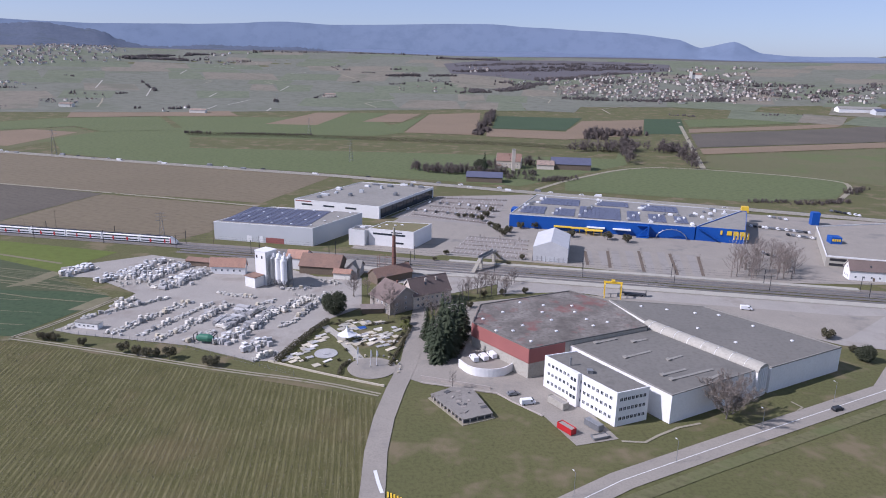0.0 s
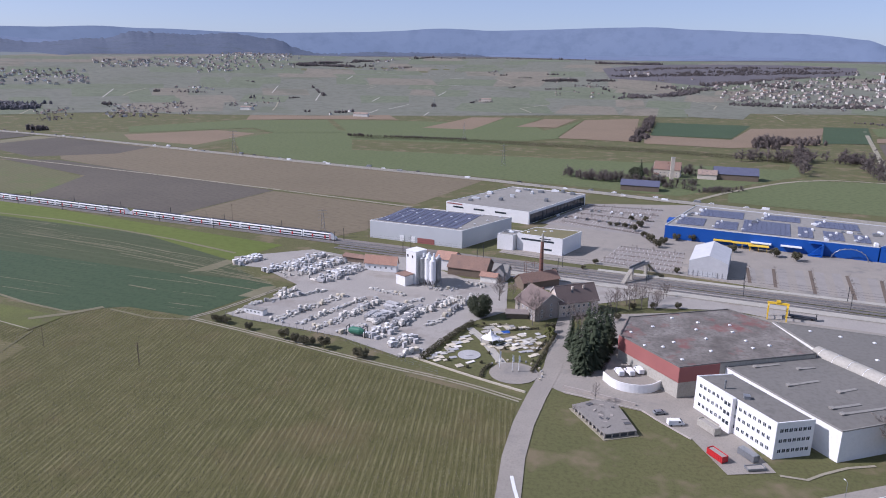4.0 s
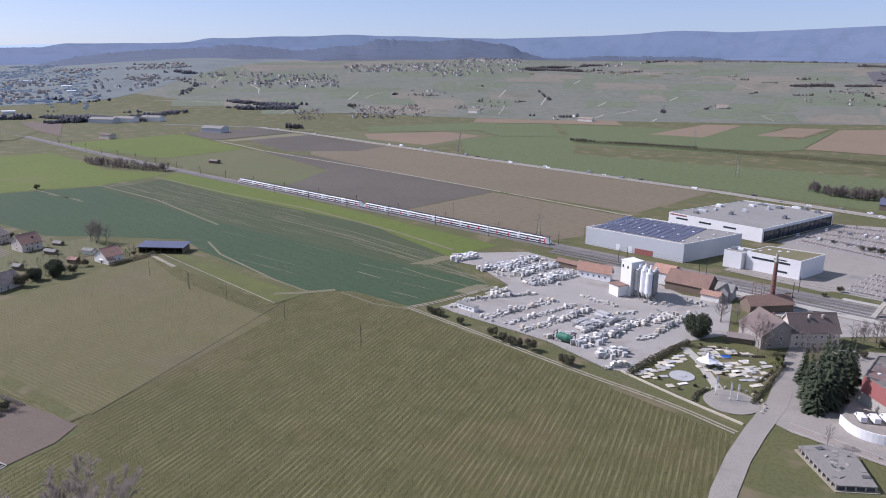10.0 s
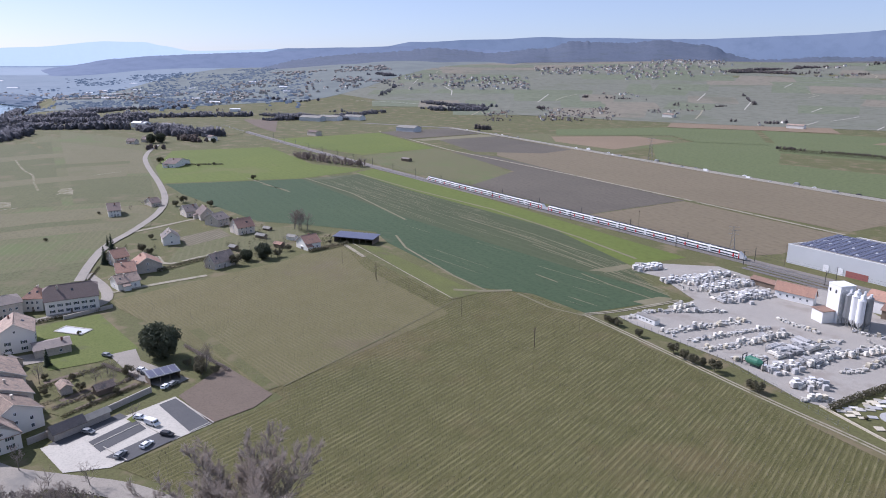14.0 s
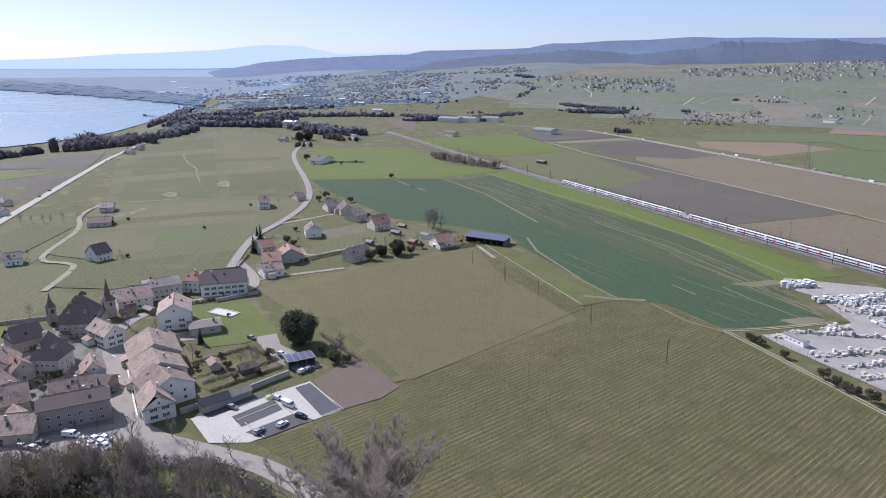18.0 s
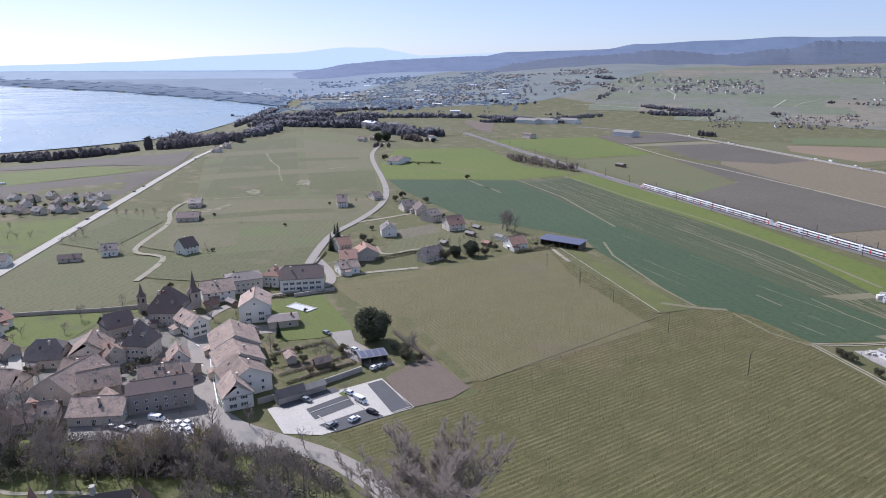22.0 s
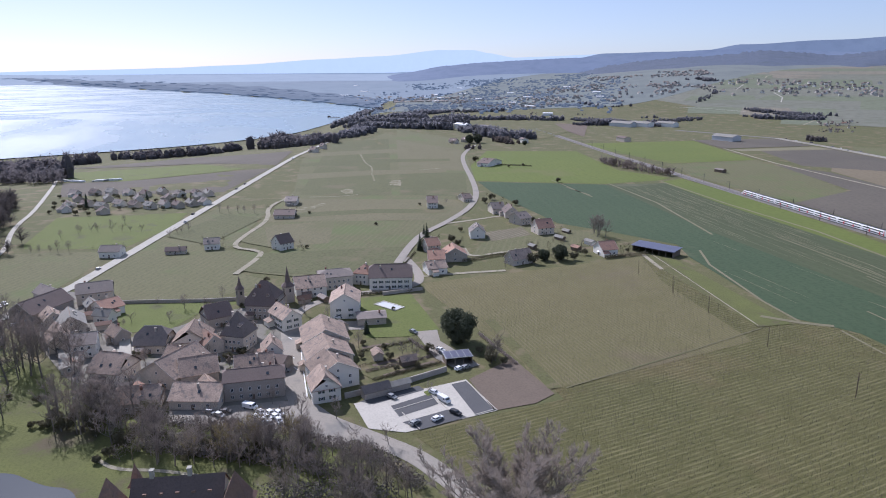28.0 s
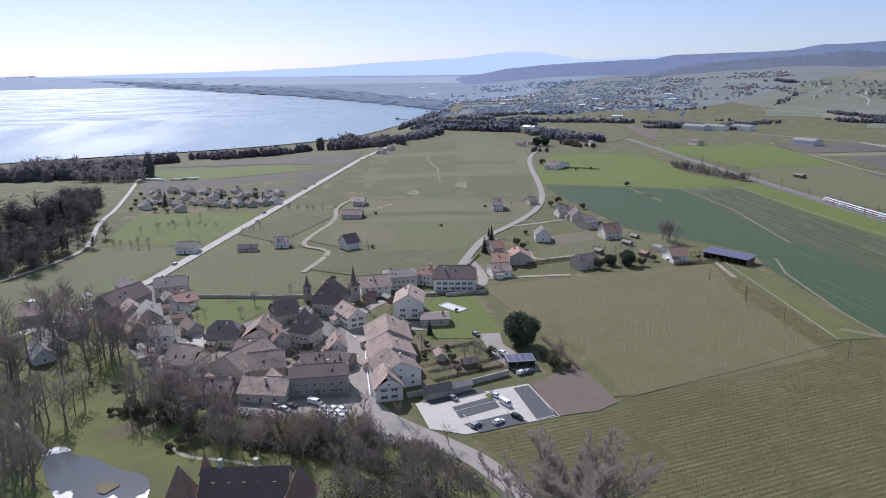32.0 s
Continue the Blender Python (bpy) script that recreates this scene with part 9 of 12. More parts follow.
VILLAGE = [
    # name, a, b, c, eave, rise, wall, roof, ridge, hip, windows, label
    ("street_house", (-237.8, 28.3), (-226.5, 28.6), (-225.3, 38.6), 5.5, 5.0, W, TILE, "a", 0.25, (4, 3), "white gabled house with a balcony and a brown tiled roof"),
    ("village_house", (-249.1, 29.2), (-234.7, 31.4), (-233.0, 47.7), 6.5, 4.2, W, TILE, "a", 0.0, (4, 3), "broad white house with a worn tiled roof"),
    ("village_house", (-265.3, 30.2), (-249.8, 30.4), (-247.4, 48.0), 6.8, 4.2, R, TILE, "a", 0.0, (4, 3), "terraced village house with a mottled tiled roof"),
    ("village_house", (-286.1, 32.4), (-267.5, 31.2), (-265.1, 49.7), 7.0, 5.0, R, TILE, "a", 0.0, (4, 3), "long terraced house with a pale brown tiled roof"),
    ("white_house", (-315.6, 21.8), (-301.6, 26.8), (-306.6, 34.8), 5.8, 3.6, W, TILE, "a", 0.0, (4, 3), "white village house with two rows of windows"),
    ("chalet_house", (-326.8, 53.8), (-310.8, 49.7), (-304.9, 62.2), 8.2, 4.2, W, TILE, "a", 0.0, (3, 4), "tall white house with wide eaves and dark shutters"),
    ("white_villa", (-362.1, 83.2), (-348.0, 77.4), (-341.9, 99.3), 7.0, 5.2, W, TILEDARK, "c", 0.35, (6, 3), "long white villa with a dark brown roof and veranda"),
    ("village_house", (-373.3, 73.2), (-362.0, 71.3), (-356.6, 78.7), 6.5, 3.6, W, TILEORANGE, "c", 1.0, (3, 2), "square house with a pinkish hipped roof"),
    ("village_house", (-369.9, 55.2), (-355.9, 52.6), (-355.5, 70.0), 7.0, 2.4, R, SLATE, "c", 0.6, (6, 2), "long grey-roofed village house"),
    ("village_house", (-362.4, 42.1), (-346.5, 38.6), (-346.3, 54.1), 5.4, 4.2, W, TILE, "c", 0.0, (4, 2), "white village house below the tower"),
    ("manor_house", (-341.3, 13.4), (-325.5, 12.0), (-319.6, 24.6), 7.0, 9.6, STONE, TILEDARK, "c", 0.8, (5, 3), "old manor under a very steep dark roof"),
    ("manor_house", (-299.0, 3.2), (-288.6, -0.2), (-282.8, 8.4), 7.6, 8.6, R, SLATE, "c", 1.0, (4, 3), "tall stone house with a steep grey hipped roof"),
    ("barn", (-327.8, -8.0), (-316.2, -4.9), (-319.7, 6.1), 5.0, 5.0, STONE, TILEDARK, "c", 0.2, (2, 1), "old barn with a dark sagging roof"),
    ("village_house", (-309.1, -36.1), (-296.9, -35.1), (-292.9, -22.7), 4.2, 6.0, R, SLATE, "c", 0.5, (3, 2), "low house with a steep grey-brown roof"),
    ("village_house", (-305.0, -17.3), (-291.5, -19.8), (-285.3, -6.6), 5.0, 5.5, R, TILE, "a", 0.2, (3, 2), "village house with a tall patched tiled roof"),
    ("barn", (-281.5, -16.7), (-265.6, -30.7), (-250.9, -21.5), 5.0, 5.5, R, TILE, "a", 0.0, (4, 2), "long barn with a broad weathered tiled roof"),
    ("village_house", (-269.9, -3.0), (-269.2, -16.3), (-255.4, -12.8), 5.0, 4.5, R, TILE, "a", 0.0, (3, 2), "village house with patched roof tiles"),
    ("stone_building", (-249.0, -0.7), (-238.8, -0.9), (-236.8, 20.1), 7.6, 2.6, STONE, TILEDARK, "c", 0.3, (6, 2), "large old stone building with a dark roof"),
    ("village_house", (-263.3, 5.7), (-253.6, 3.8), (-252.7, 17.8), 6.0, 3.2, R, TILE, "c", 0.0, (3, 2), "village house behind the stone building"),
    ("village_house", (-278.2, 15.3), (-268.7, 15.0), (-268.5, 22.9), 5.0, 4.0, W, TILE, "a", 0.0, (2, 2), "small white house with a gabled roof"),
    ("village_house", (-253.0, -17.5), (-239.6, -19.4), (-233.5, -3.2), 3.6, 3.8, R, TILE, "c", 0.0, (3, 2), "broad house under a large pinkish tiled roof"),
    ("village_house", (-286.2, -48.4), (-272.2, -49.1), (-265.9, -38.1), 5.0, 5.5, R, TILE, "c", 0.3, (3, 2), "stone house with a mossy tiled roof"),
    ("barn", (-363.9, -88.6), (-350.6, -82.8), (-369.8, -68.1), 5.0, 5.0, STONE, TILEDARK, "c", 0.0, (3, 2), "long dark-roofed barn beside the lake road"),
    ("village_house", (-387.7, -70.1), (-373.4, -67.4), (-374.9, -50.7), 6.0, 3.6, R, SLATE, "c", 0.2, (4, 2), "grey-roofed house beside the lake road"),
    ("village_house", (-341.6, -71.4), (-327.0, -68.4), (-329.5, -57.0), 5.0, 4.5, R, ROOFPALE, "a", 0.0, (2, 3), "house with a pale sunlit roof"),
    ("village_house", (-311.2, -62.2), (-299.5, -59.6), (-299.5, -49.6), 6.0, 3.0, W, SLATE, "c", 0.0, (3, 2), "modern house with a low grey roof"),
    ("village_house", (-322.0, -72.3), (-308.7, -68.5), (-312.1, -60.2), 5.0, 4.5, R, TILE, "a", 0.0, (2, 2), "small stone house with a tiled roof"),
    ("village_house", (-252.2, -37.1), (-241.6, -36.6), (-239.7, -22.6), 4.0, 4.0, STONE, TILE, "c", 0.2, (3, 2), "low building with a reddish tiled roof"),
    ("village_house", (-366.2, -50.5), (-360.9, -59.2), (-351.0, -50.2), 4.0, 3.0, W, TILEORANGE, "a", 0.0, (2, 2), "small house with an orange roof by the meadow"),
    ("village_house", (-362.0, -131.2), (-345.9, -123.7), (-347.6, -112.1), 5.0, 4.0, R, TILE, "c", 0.0, (3, 2), "house half hidden among bare trees"),
    ("village_house", (-343.0, -107.2), (-324.5, -101.1), (-326.7, -89.9), 5.0, 4.0, R, SLATE, "c", 0.3, (3, 2), "house half hidden among bare trees"),
    ("village_house", (-264.6, 19.2), (-264.6, 10.2), (-257.0, 21.2), 3.5, 2.0, STONE, TILEDARK, "c", 0.0, (0, 0), "low lean-to roof in a courtyard"),
    ("garden_shed", (-227.4, 46.9), (-223.2, 46.6), (-224.9, 56.4), 3.0, 1.8, STONE, SLATE, "c", 0.0, (0, 0), "grey shed built against the garden wall"),
    ("garden_shed", (-229.2, 58.0), (-225.7, 56.6), (-227.4, 64.8), 2.6, 1.0, STONE, ROOFPALE, "c", 0.0, (0, 0), "long low shed against the garden wall"),
    ("pool_house", (-307.1, 62.0), (-297.2, 60.0), (-295.3, 73.0), 3.4, 1.4, R, SLATE, "c", 0.0, (2, 0), "low flat annex beside the pool garden"),
]
for name, a, b, c, eave, rise, wall, roof, ridge, hip, n, label in VILLAGE:
    house3(name, a, b, c, eave, rise, wall, roof, label, ridge, hip=hip, rows=(1.1, 3.8), n=n, shut=name in ("chalet_house", "street_house", "white_house", "white_villa"), chimneys=0 if name.endswith(("shed", "barn")) else 2 if name in ("manor_house", "stone_building") else 1, dormers=2 if name == "manor_house" else 0)
strip("village_ramp", [(-317.3, -40.7), (-294.6, -38.1), (-268.9, -35.2)], 4.5, CONCRETE, 0.1, 8, "pale concrete ramp street between old houses", "structure", 0, 1.2)
for p, tr, l, d, h, wm, rm, label in (((-389.6, -89.7), 35, 16, 9, 5, STONE, SLATE, "grey-roofed house beside the lake road"), ((-349.8, -79.4), 20, 11, 8, 5, RENDER, TILE, "stone house with a patched roof"), ((-343.6, -56.3), 60, 8, 6, 4, WHITERENDER, ROOFPALE, "small house in a crowded yard"), ((-367.8, -63.6), 20, 8, 6, 3, RENDER, ROOFPALE, "low workshop with a pale roof"), ((-298.0, -62.9), 10, 14, 6, 2.6, CONCRETE, ROOFPALE, "low flat garage row with a pale roof"), ((-306.9, -64.4), 10, 12, 5, 2.4, CONCRETE, ROOFPALE, "low flat garage row with a pale roof"), ((-317.9, -48.1), 30, 9, 7, 4, STONE, TILE, "old outbuilding with a tiled roof"), ((-278.1, -22.6), 55, 10, 8, 5, RENDER, TILE, "village house squeezed between barns"), ((-293.7, -10.2), 20, 10, 8, 5, RENDER, TILEBROWN, "village house with a brown roof"), ((-254.0, -33.7), 10, 12, 7, 3, STONE, TILEORANGE, "low building with a reddish roof behind trees"), ((-373.4, -128.3), 15, 10, 5, 3, WHITERENDER, WHITEMETAL, "low pale shed beside the vineyard"), ((-364.4, -121.1), 25, 7, 4, 3, WHITERENDER, ROOFPALE, "low pale shed beside the vineyard"), ((-320.3, -109.7), 30, 18, 9, 3.5, GREYWALL, ROOFPALE, "long pale greenhouse among the trees"), ((-305.8, -108.7), 30, 14, 8, 3.5, GREYWALL, ROOFPALE, "long pale greenhouse among the trees"), ((-296.8, 3.9), 70, 9, 7, 5, WHITERENDER, TILE, "white house behind the manor"), ((-252.8, -10.0), 15, 9, 6, 3, STONE, TILE, "low house at the foot of the village")):
    house("village_house", p, tr, l, d, h, min(d * 0.42, 3.4) if h > 2.7 else 0.5, wm, rm, label, "house", n=(2, 1), chimneys=1 if h > 3.5 else 0, shut=False)
# church tower and turret
for p, w, h, sp, label in (((-344.0, 34.2), 4.6, 8.6, 10.5, "stone church tower with a slender dark spire"), ((-347.5, 10.7), 3.2, 8.5, 6.5, "small round-topped turret of the manor")):
    ob = thing("church_tower" if w > 4 else "turret", on(p), 20, label, "tower")
    part("wall", boxes((-w / 2, w / 2, -w / 2, w / 2, -0.2, h)), STONE, ob)
    bm = tube(bmesh.new(), (0, 0, h), (0, 0, h + 2), w * 0.8, w * 0.34, 8)
    tube(bm, (0, 0, h + 2), (0, 0, h + sp), w * 0.34, 0.04, 8)
    part("spire", bm, TILEDARK, ob)
    for k in range(2):
        part("louvre", boxes((-0.5, 0.5, -w / 2 - 0.05, -w / 2 + 0.05, h - 3, h - 1.2)) if k == 0 else boxes((w / 2 - 0.05, w / 2 + 0.05, -0.5, 0.5, h - 3, h - 1.2)), DARKMETAL, ob)
# balcony of the white street house, pool, garage
ob = thing("swimming_pool", on((-319.4, 80.7), 0.2), 30, "emptied pale swimming pool with a stone rim", "pool")
part("rim", bevelled(boxes((-7.5, 7.5, -3.6, -2.9, 0, 0.3), (-7.5, 7.5, 2.9, 3.6, 0, 0.3), (-7.5, -6.8, -2.9, 2.9, 0, 0.3), (6.8, 7.5, -2.9, 2.9, 0, 0.3)), 0.04), WHITECONCRETE, ob)
part("cover", boxes((-6.8, 6.8, -2.9, 2.9, 0, 0.12)), GREYWALL, ob)
ga, gb = Vector((-241.4, 83.7)), Vector((-240.2, 94.4))
gd = gb - ga
ob = thing("garage", (ga.x, ga.y, 0.2), math.degrees(math.atan2(gd.y, gd.x)), "open-fronted carport with a dark panelled flat roof", "garage")
part("roof", boxes((-0.3, gd.length + 0.3, -0.3, 7.3, 3.0, 3.3)), GREYMETAL, ob)
for k in range(4):
    part("roof_panel", boxes((0.2 + k * gd.length / 4, (k + 0.94) * gd.length / 4, 0.2, 6.8, 3.3, 3.36)), PANEL, ob)
part("back_wall", boxes((0, gd.length, 6.7, 7.0, 0, 3.0)), WOOD, ob)
for k in range(4):
    x = k * (gd.length - 0.2) / 3
    part("post", boxes((x, x + 0.2, 0, 0.2, 0, 3.0)), WOOD, ob)
for x in (0, gd.length - 0.2):
    part("side_wall", boxes((x, x + 0.2, 0.2, 6.7, 0, 3.0)), WOOD, ob)
tree("round", (-263.8, 97.0), 17.0, label="big dense evergreen tree beside the carport")
for p, h, k in (((-239.7, 104.2), 11, "bare3"), ((-243.7, 106.5), 10, "bare"), ((-238.1, 101.9), 6, "bush"), ((-242.0, 103.0), 5, "bush"), ((-246.0, 105.0), 5, "bush"), ((-236.0, 106.0), 4, "bush"), ((-248.5, 101.0), 4, "bush"), ((-287.0, 61.7), 8, "conifer"), ((-263.0, 76.0), 6, "orchard"), ((-264.7, 79.0), 5, "orchard"), ((-258.3, 70.2), 5, "orchard"), ((-255.1, 64.1), 4, "bush"), ((-256.9, 57.4), 4, "orchard"), ((-243.8, 64.0), 3, "bush"), ((-244.2, 72.9), 3, "bush"), ((-250.4, 81.9), 5, "orchard"), ((-267.2, 64.7), 3, "bush"), ((-260.9, 53.5), 3, "bush"), ((-256.5, 81.4), 5, "bush"), ((-313.1, 81.2), 2.2, "bush"), ((-326.9, 53.0), 5, "orchard"), ((-350.2, -16.2), 9, "bare3"), ((-361.3, -29.4), 5, "orchard"), ((-359.4, 2.4), 8, "bare"), ((-339.0, -39.6), 6, "orchard"), ((-301.0, 14.7), 8, "bare2"), ((-279.3, 7.3), 5, "bush"), ((-273.0, -3.3), 5, "bush"), ((-277.8, 1.4), 4, "bush"), ((-279.0, -47.9), 6, "bud"), ((-381.4, 26.6), 4, "bush"), ((-330.4, -7.8), 5, "bare")):
    tree(k, p, h)
ob = hedge("garden_rows", [(-240.5, 60.4), (-245.1, 80.2)], 1.0, 2.5, HEDGEMAT, "rows of shrubs in the kitchen garden", 1.2, 61)
hedge("garden_rows", [(-252.9, 50.7), (-255.1, 64.1)], 0.8, 2.5, HEDGEMAT, "rows of shrubs in the kitchen garden", 1.2, 62)
hedge("carport_hedge", [(-268.7, 108.8), (-234.2, 110.7)], 1.4, 2.0, TWIG, "brown unkempt hedge beside the field", 1.2, 63)
hedge("pool_hedge", [(-341.2, 69.1), (-338.4, 97.7)], 1.8, 1.6, HEDGEMAT, "clipped hedge above the pool lawn", 1.2, 64)

for p, h, k in (((-331.5, -42.0), 5, "bare"), ((-334.4, -22.6), 6, "bare3"), ((-298.6, -2.9), 6, "orchard"), ((-294.7, 11.8), 7, "bare3"), ((-299.0, 22.2), 5, "orchard"), ((-289.9, 4.2), 6, "bare"), ((-251.0, -22.3), 7, "bare2"), ((-269.5, -43.6), 6, "bare3"), ((-345.4, -63.1), 5, "orchard"), ((-357.0, -58.1), 5, "bare"), ((-313.8, -72.6), 7, "bare2"), ((-286.2, 43.5), 4, "orchard"), ((-354.4, -48.3), 6, "bare3"), ((-269.4, 10.2), 5, "bush"), ((-315.6, 2.5), 3, "bush"), ((-307.7, -10.3), 3, "bush"), ((-293.5, -33.8), 4, "bush"), ((-302.3, -29.7), 3, "bush")):
    tree(k, p, h)
for k, (a, b) in enumerate((((-267.0, 53.6), (-270.5, 76.9)), ((-246.8, 52.8), (-252.1, 80.1)), ((-238.7, 53.2), (-244.5, 82.4)), ((-273.0, 77.6), (-252.6, 82.6)))):
    hedge("garden_rows", [a, b], 1.3, 1.6, (HEDGEMAT, TWIG)[k % 2], "rows of shrubs in the kitchen garden", 1.0, 161 + k)
for a, b in (((-270.8, 56.1), (-271.5, 68.3)), ((-251.5, 56.1), (-256.6, 76.6)), ((-241.0, 58.2), (-247.2, 80.9))):
    strip("garden_bed", [a, b], 2.4, DIRT, 0.24, 8)

# sheds, lean-tos, walls and parked cars in the yards of the village
rnd = random.Random(2718)
PLOTS = [((Vector(a) + Vector(c)) / 2, (Vector(a) - Vector(c)).length / 2) for _, a, b, c, *rest in VILLAGE]
YARDS = (([(-300, -62), (-262, -52), (-240, -26), (-282, -12)], 22), ([(-300, -30), (-258, -16), (-262, 14), (-312, 18)], 22), ([(-385, -95), (-350, -60), (-312, -45), (-330, -92)], 22), ([(-345, 36), (-300, 40), (-290, 62), (-345, 72)], 8), ([(-276, 54), (-272, 74), (-246, 78), (-240, 58)], 2))
for q, n in YARDS:
    q = [Vector(p) for p in q]
    for k in range(n):
        u, v = rnd.random(), rnd.random()
        p = q[0].lerp(q[1], u).lerp(q[3].lerp(q[2], u), v)
        if any((p - c).length < r * 0.98 for c, r in PLOTS):
            continue
        PLOTS.append((p, 4.0))
        if k % 3 == 2:
            car(p, rnd.uniform(0, 180), rnd.choice(("white", "grey", "black")), rnd.choice(("car", "car", "van")), 0.22)
        else:
            l, d = rnd.uniform(3.5, 6.5), rnd.uniform(2.6, 4.0)
            house("yard_shed", p, rnd.choice((10, 100)) + rnd.uniform(-15, 15), l, d, rnd.uniform(2.1, 3.0), rnd.uniform(0.7, 1.5), rnd.choice((STONE, RENDER, WOOD)), rnd.choice((TILE, TILEBROWN, SLATE, ROOFPALE)), "small outbuilding in a crowded village yard", "shed", n=(0, 0), chimneys=0, group="outbuildings in the village yards")
# bare trees and shrubs in the gaps between the village houses
rnd = random.Random(314)
AREAS = (([(-300, -62), (-262, -52), (-240, -26), (-282, -12)], 40), ([(-300, -30), (-258, -16), (-262, 14), (-312, 18)], 44), ([(-385, -95), (-350, -60), (-312, -45), (-330, -92)], 40), ([(-345, 36), (-300, 40), (-290, 62), (-345, 72)], 10), ([(-342, -10), (-318, 4), (-322, 22), (-350, 16)], 8), ([(-278, 54), (-272, 76), (-244, 80), (-238, 56)], 9))
for q, n in AREAS:
    q = [Vector(p) for p in q]
    for k in range(n):
        u, v = rnd.random(), rnd.random()
        p = q[0].lerp(q[1], u).lerp(q[3].lerp(q[2], u), v)
        if any((p - c).length < r * 0.95 for c, r in PLOTS):
            continue
        kd = rnd.choice(("bare", "bare2", "bare3", "orchard", "bush", "bush"))
        tree(kd, p, rnd.uniform(5, 9) if kd.startswith("bare") else rnd.uniform(2, 4.5))

# ---------------------------------------------------------------- castle, pond and park
drape("park_grass", [(-365.7, -138.1), (-359.0, -113.4), (-304.2, -74.2), (-255.4, -38.9), (-229.7, -19.3), (-210.0, 17.7), (-191.3, 33.3), (-172.9, 43.2), (-157.6, 48.8), (-130, -40), (-170, -120), (-260, -160), (-420, -180)], PARKGRASS, 0.15)
POND_EDGE = [(-218.2, -77.7), (-222.2, -75.1), (-221.2, -70.5), (-214.9, -67.9), (-212.7, -61.5), (-206.6, -56.1), (-201.4, -50.4), (-199.2, -45.4), (-193.9, -42.1), (-187.1, -41.4), (-181.6, -42.0), (-177.4, -48.1), (-179.7, -56.8), (-187.5, -64.9), (-204.1, -73.1)]
drape("pond_water", [tuple(p) for p in rounded(POND_EDGE + POND_EDGE[:1])][:-1], POND, 0.25, None, "still park pond that mirrors the bright sky")
drape("pond_island", [(-195.6, -57.2), (-196.1, -55.6), (-194.7, -50.4), (-193.0, -50.5), (-189.9, -53.7), (-191.0, -55.6)], GRASS, 0.5, None, "small grassy island in the pond")
strip("park_path", rounded([(-242.5, -92.3), (-226.1, -80.6), (-219.9, -77.2)]), 1.5, PATH, 0.25, 6)
strip("park_path", rounded([(-212.9, -39.4), (-204.5, -33.3), (-200.4, -21.4), (-189.7, -4.6)]), 1.5, PATH, 0.25, 6)
ca, cb = Vector((-168.2, -25.5)), Vector((-163.6, -3.7))
cd_ = cb - ca
ct = math.degrees(math.atan2(cd_.y, cd_.x))
cas = thing("castle", (ca.x, ca.y, 0), ct, "old castle with steep brown roofs and square corner towers", "castle")
Lc = cd_.length
bw, br = bmesh.new(), bmesh.new()
gabled(bw, br, Lc, 11, 8.6, 5.4)
part("wall", bw, RENDER, cas)
part("roof", br, TILEDARK, cas)
for k in range(2):
    x = Lc * (0.2 + 0.42 * k)
    part("chimney", boxes((x - 0.5, x + 0.5, 5.2, 6.4, 12, 16.0), (x - 0.6, x + 0.6, 5.1, 6.5, 16.0, 16.3)), CONCRETE, cas)
for k in range(5):
    x = Lc * (0.14 + 0.18 * k)
    part("dormer", boxes((x - 0.5, x + 0.5, 2.2, 3.8, 10.2, 11.5)), TILEBROWN, cas)
windows(cas, (0, 0), (Lc, 0), (1.5, 5.2), 7, 1.1, 1.7)
for x0, h, w in ((-8.6, 8.8, 7.4), (Lc - 0.4, 8.0, 8.0), (-2.2, 10.5, 2.8)):
    y0 = -2.5 if w > 4 else 8.0
    t = part("tower_wall", boxes((x0, x0 + w, y0, y0 + w, -0.3, h)), WHITERENDER, cas, "whitewashed tower wall")
    bm = bmesh.new()
    o = 0.5
    tip = h + (9.0 if w > 4 else 6.0)
    v = [bm.verts.new(p) for p in ((x0 - o, y0 - o, h - 0.2), (x0 + w + o, y0 - o, h - 0.2), (x0 + w + o, y0 + w + o, h - 0.2), (x0 - o, y0 + w + o, h - 0.2), (x0 + w / 2, y0 + w / 2, tip))]
    m = [bm.verts.new((x0 + w / 2 + sx * w * 0.44, y0 + w / 2 + sy * w * 0.44, h + 0.9)) for sx, sy in ((-1, -1), (1, -1), (1, 1), (-1, 1))]
    bm.faces.new(v[3::-1])
    for i in range(4):
        bm.faces.new((v[i], v[(i + 1) % 4], m[(i + 1) % 4], m[i]))
        bm.faces.new((m[i], m[(i + 1) % 4], v[4]))
    part("tower_roof", bm, TILEBROWN, cas)
    windows(cas, (x0, y0), (x0 + w, y0), (6.0,), 2, 0.9, 1.4)
# park trees
rnd = random.Random(77)
for k in range(34):
    u, v = rnd.random(), rnd.random()
    p = Vector((-235.7, -42.3)).lerp(Vector((-204.1, 22.6)), u).lerp(Vector((-210.5, -40.7)).lerp(Vector((-187.4, 29.1)), u), v)
    if k % 3 == 0:
        tree(("bare", "bare2", "bare3")[k % 9 // 3], p, rnd.uniform(7, 11))
    else:
        tree("bush", p, rnd.uniform(2.5, 4.5))
for k in range(18):
    u, v = rnd.random(), rnd.random()
    p = Vector((-270.6, -77.5)).lerp(Vector((-247.9, -38.0)), u).lerp(Vector((-239.0, -63.0)).lerp(Vector((-223.8, -35.4)), u), v)
    tree("bush", p, rnd.uniform(2, 4))
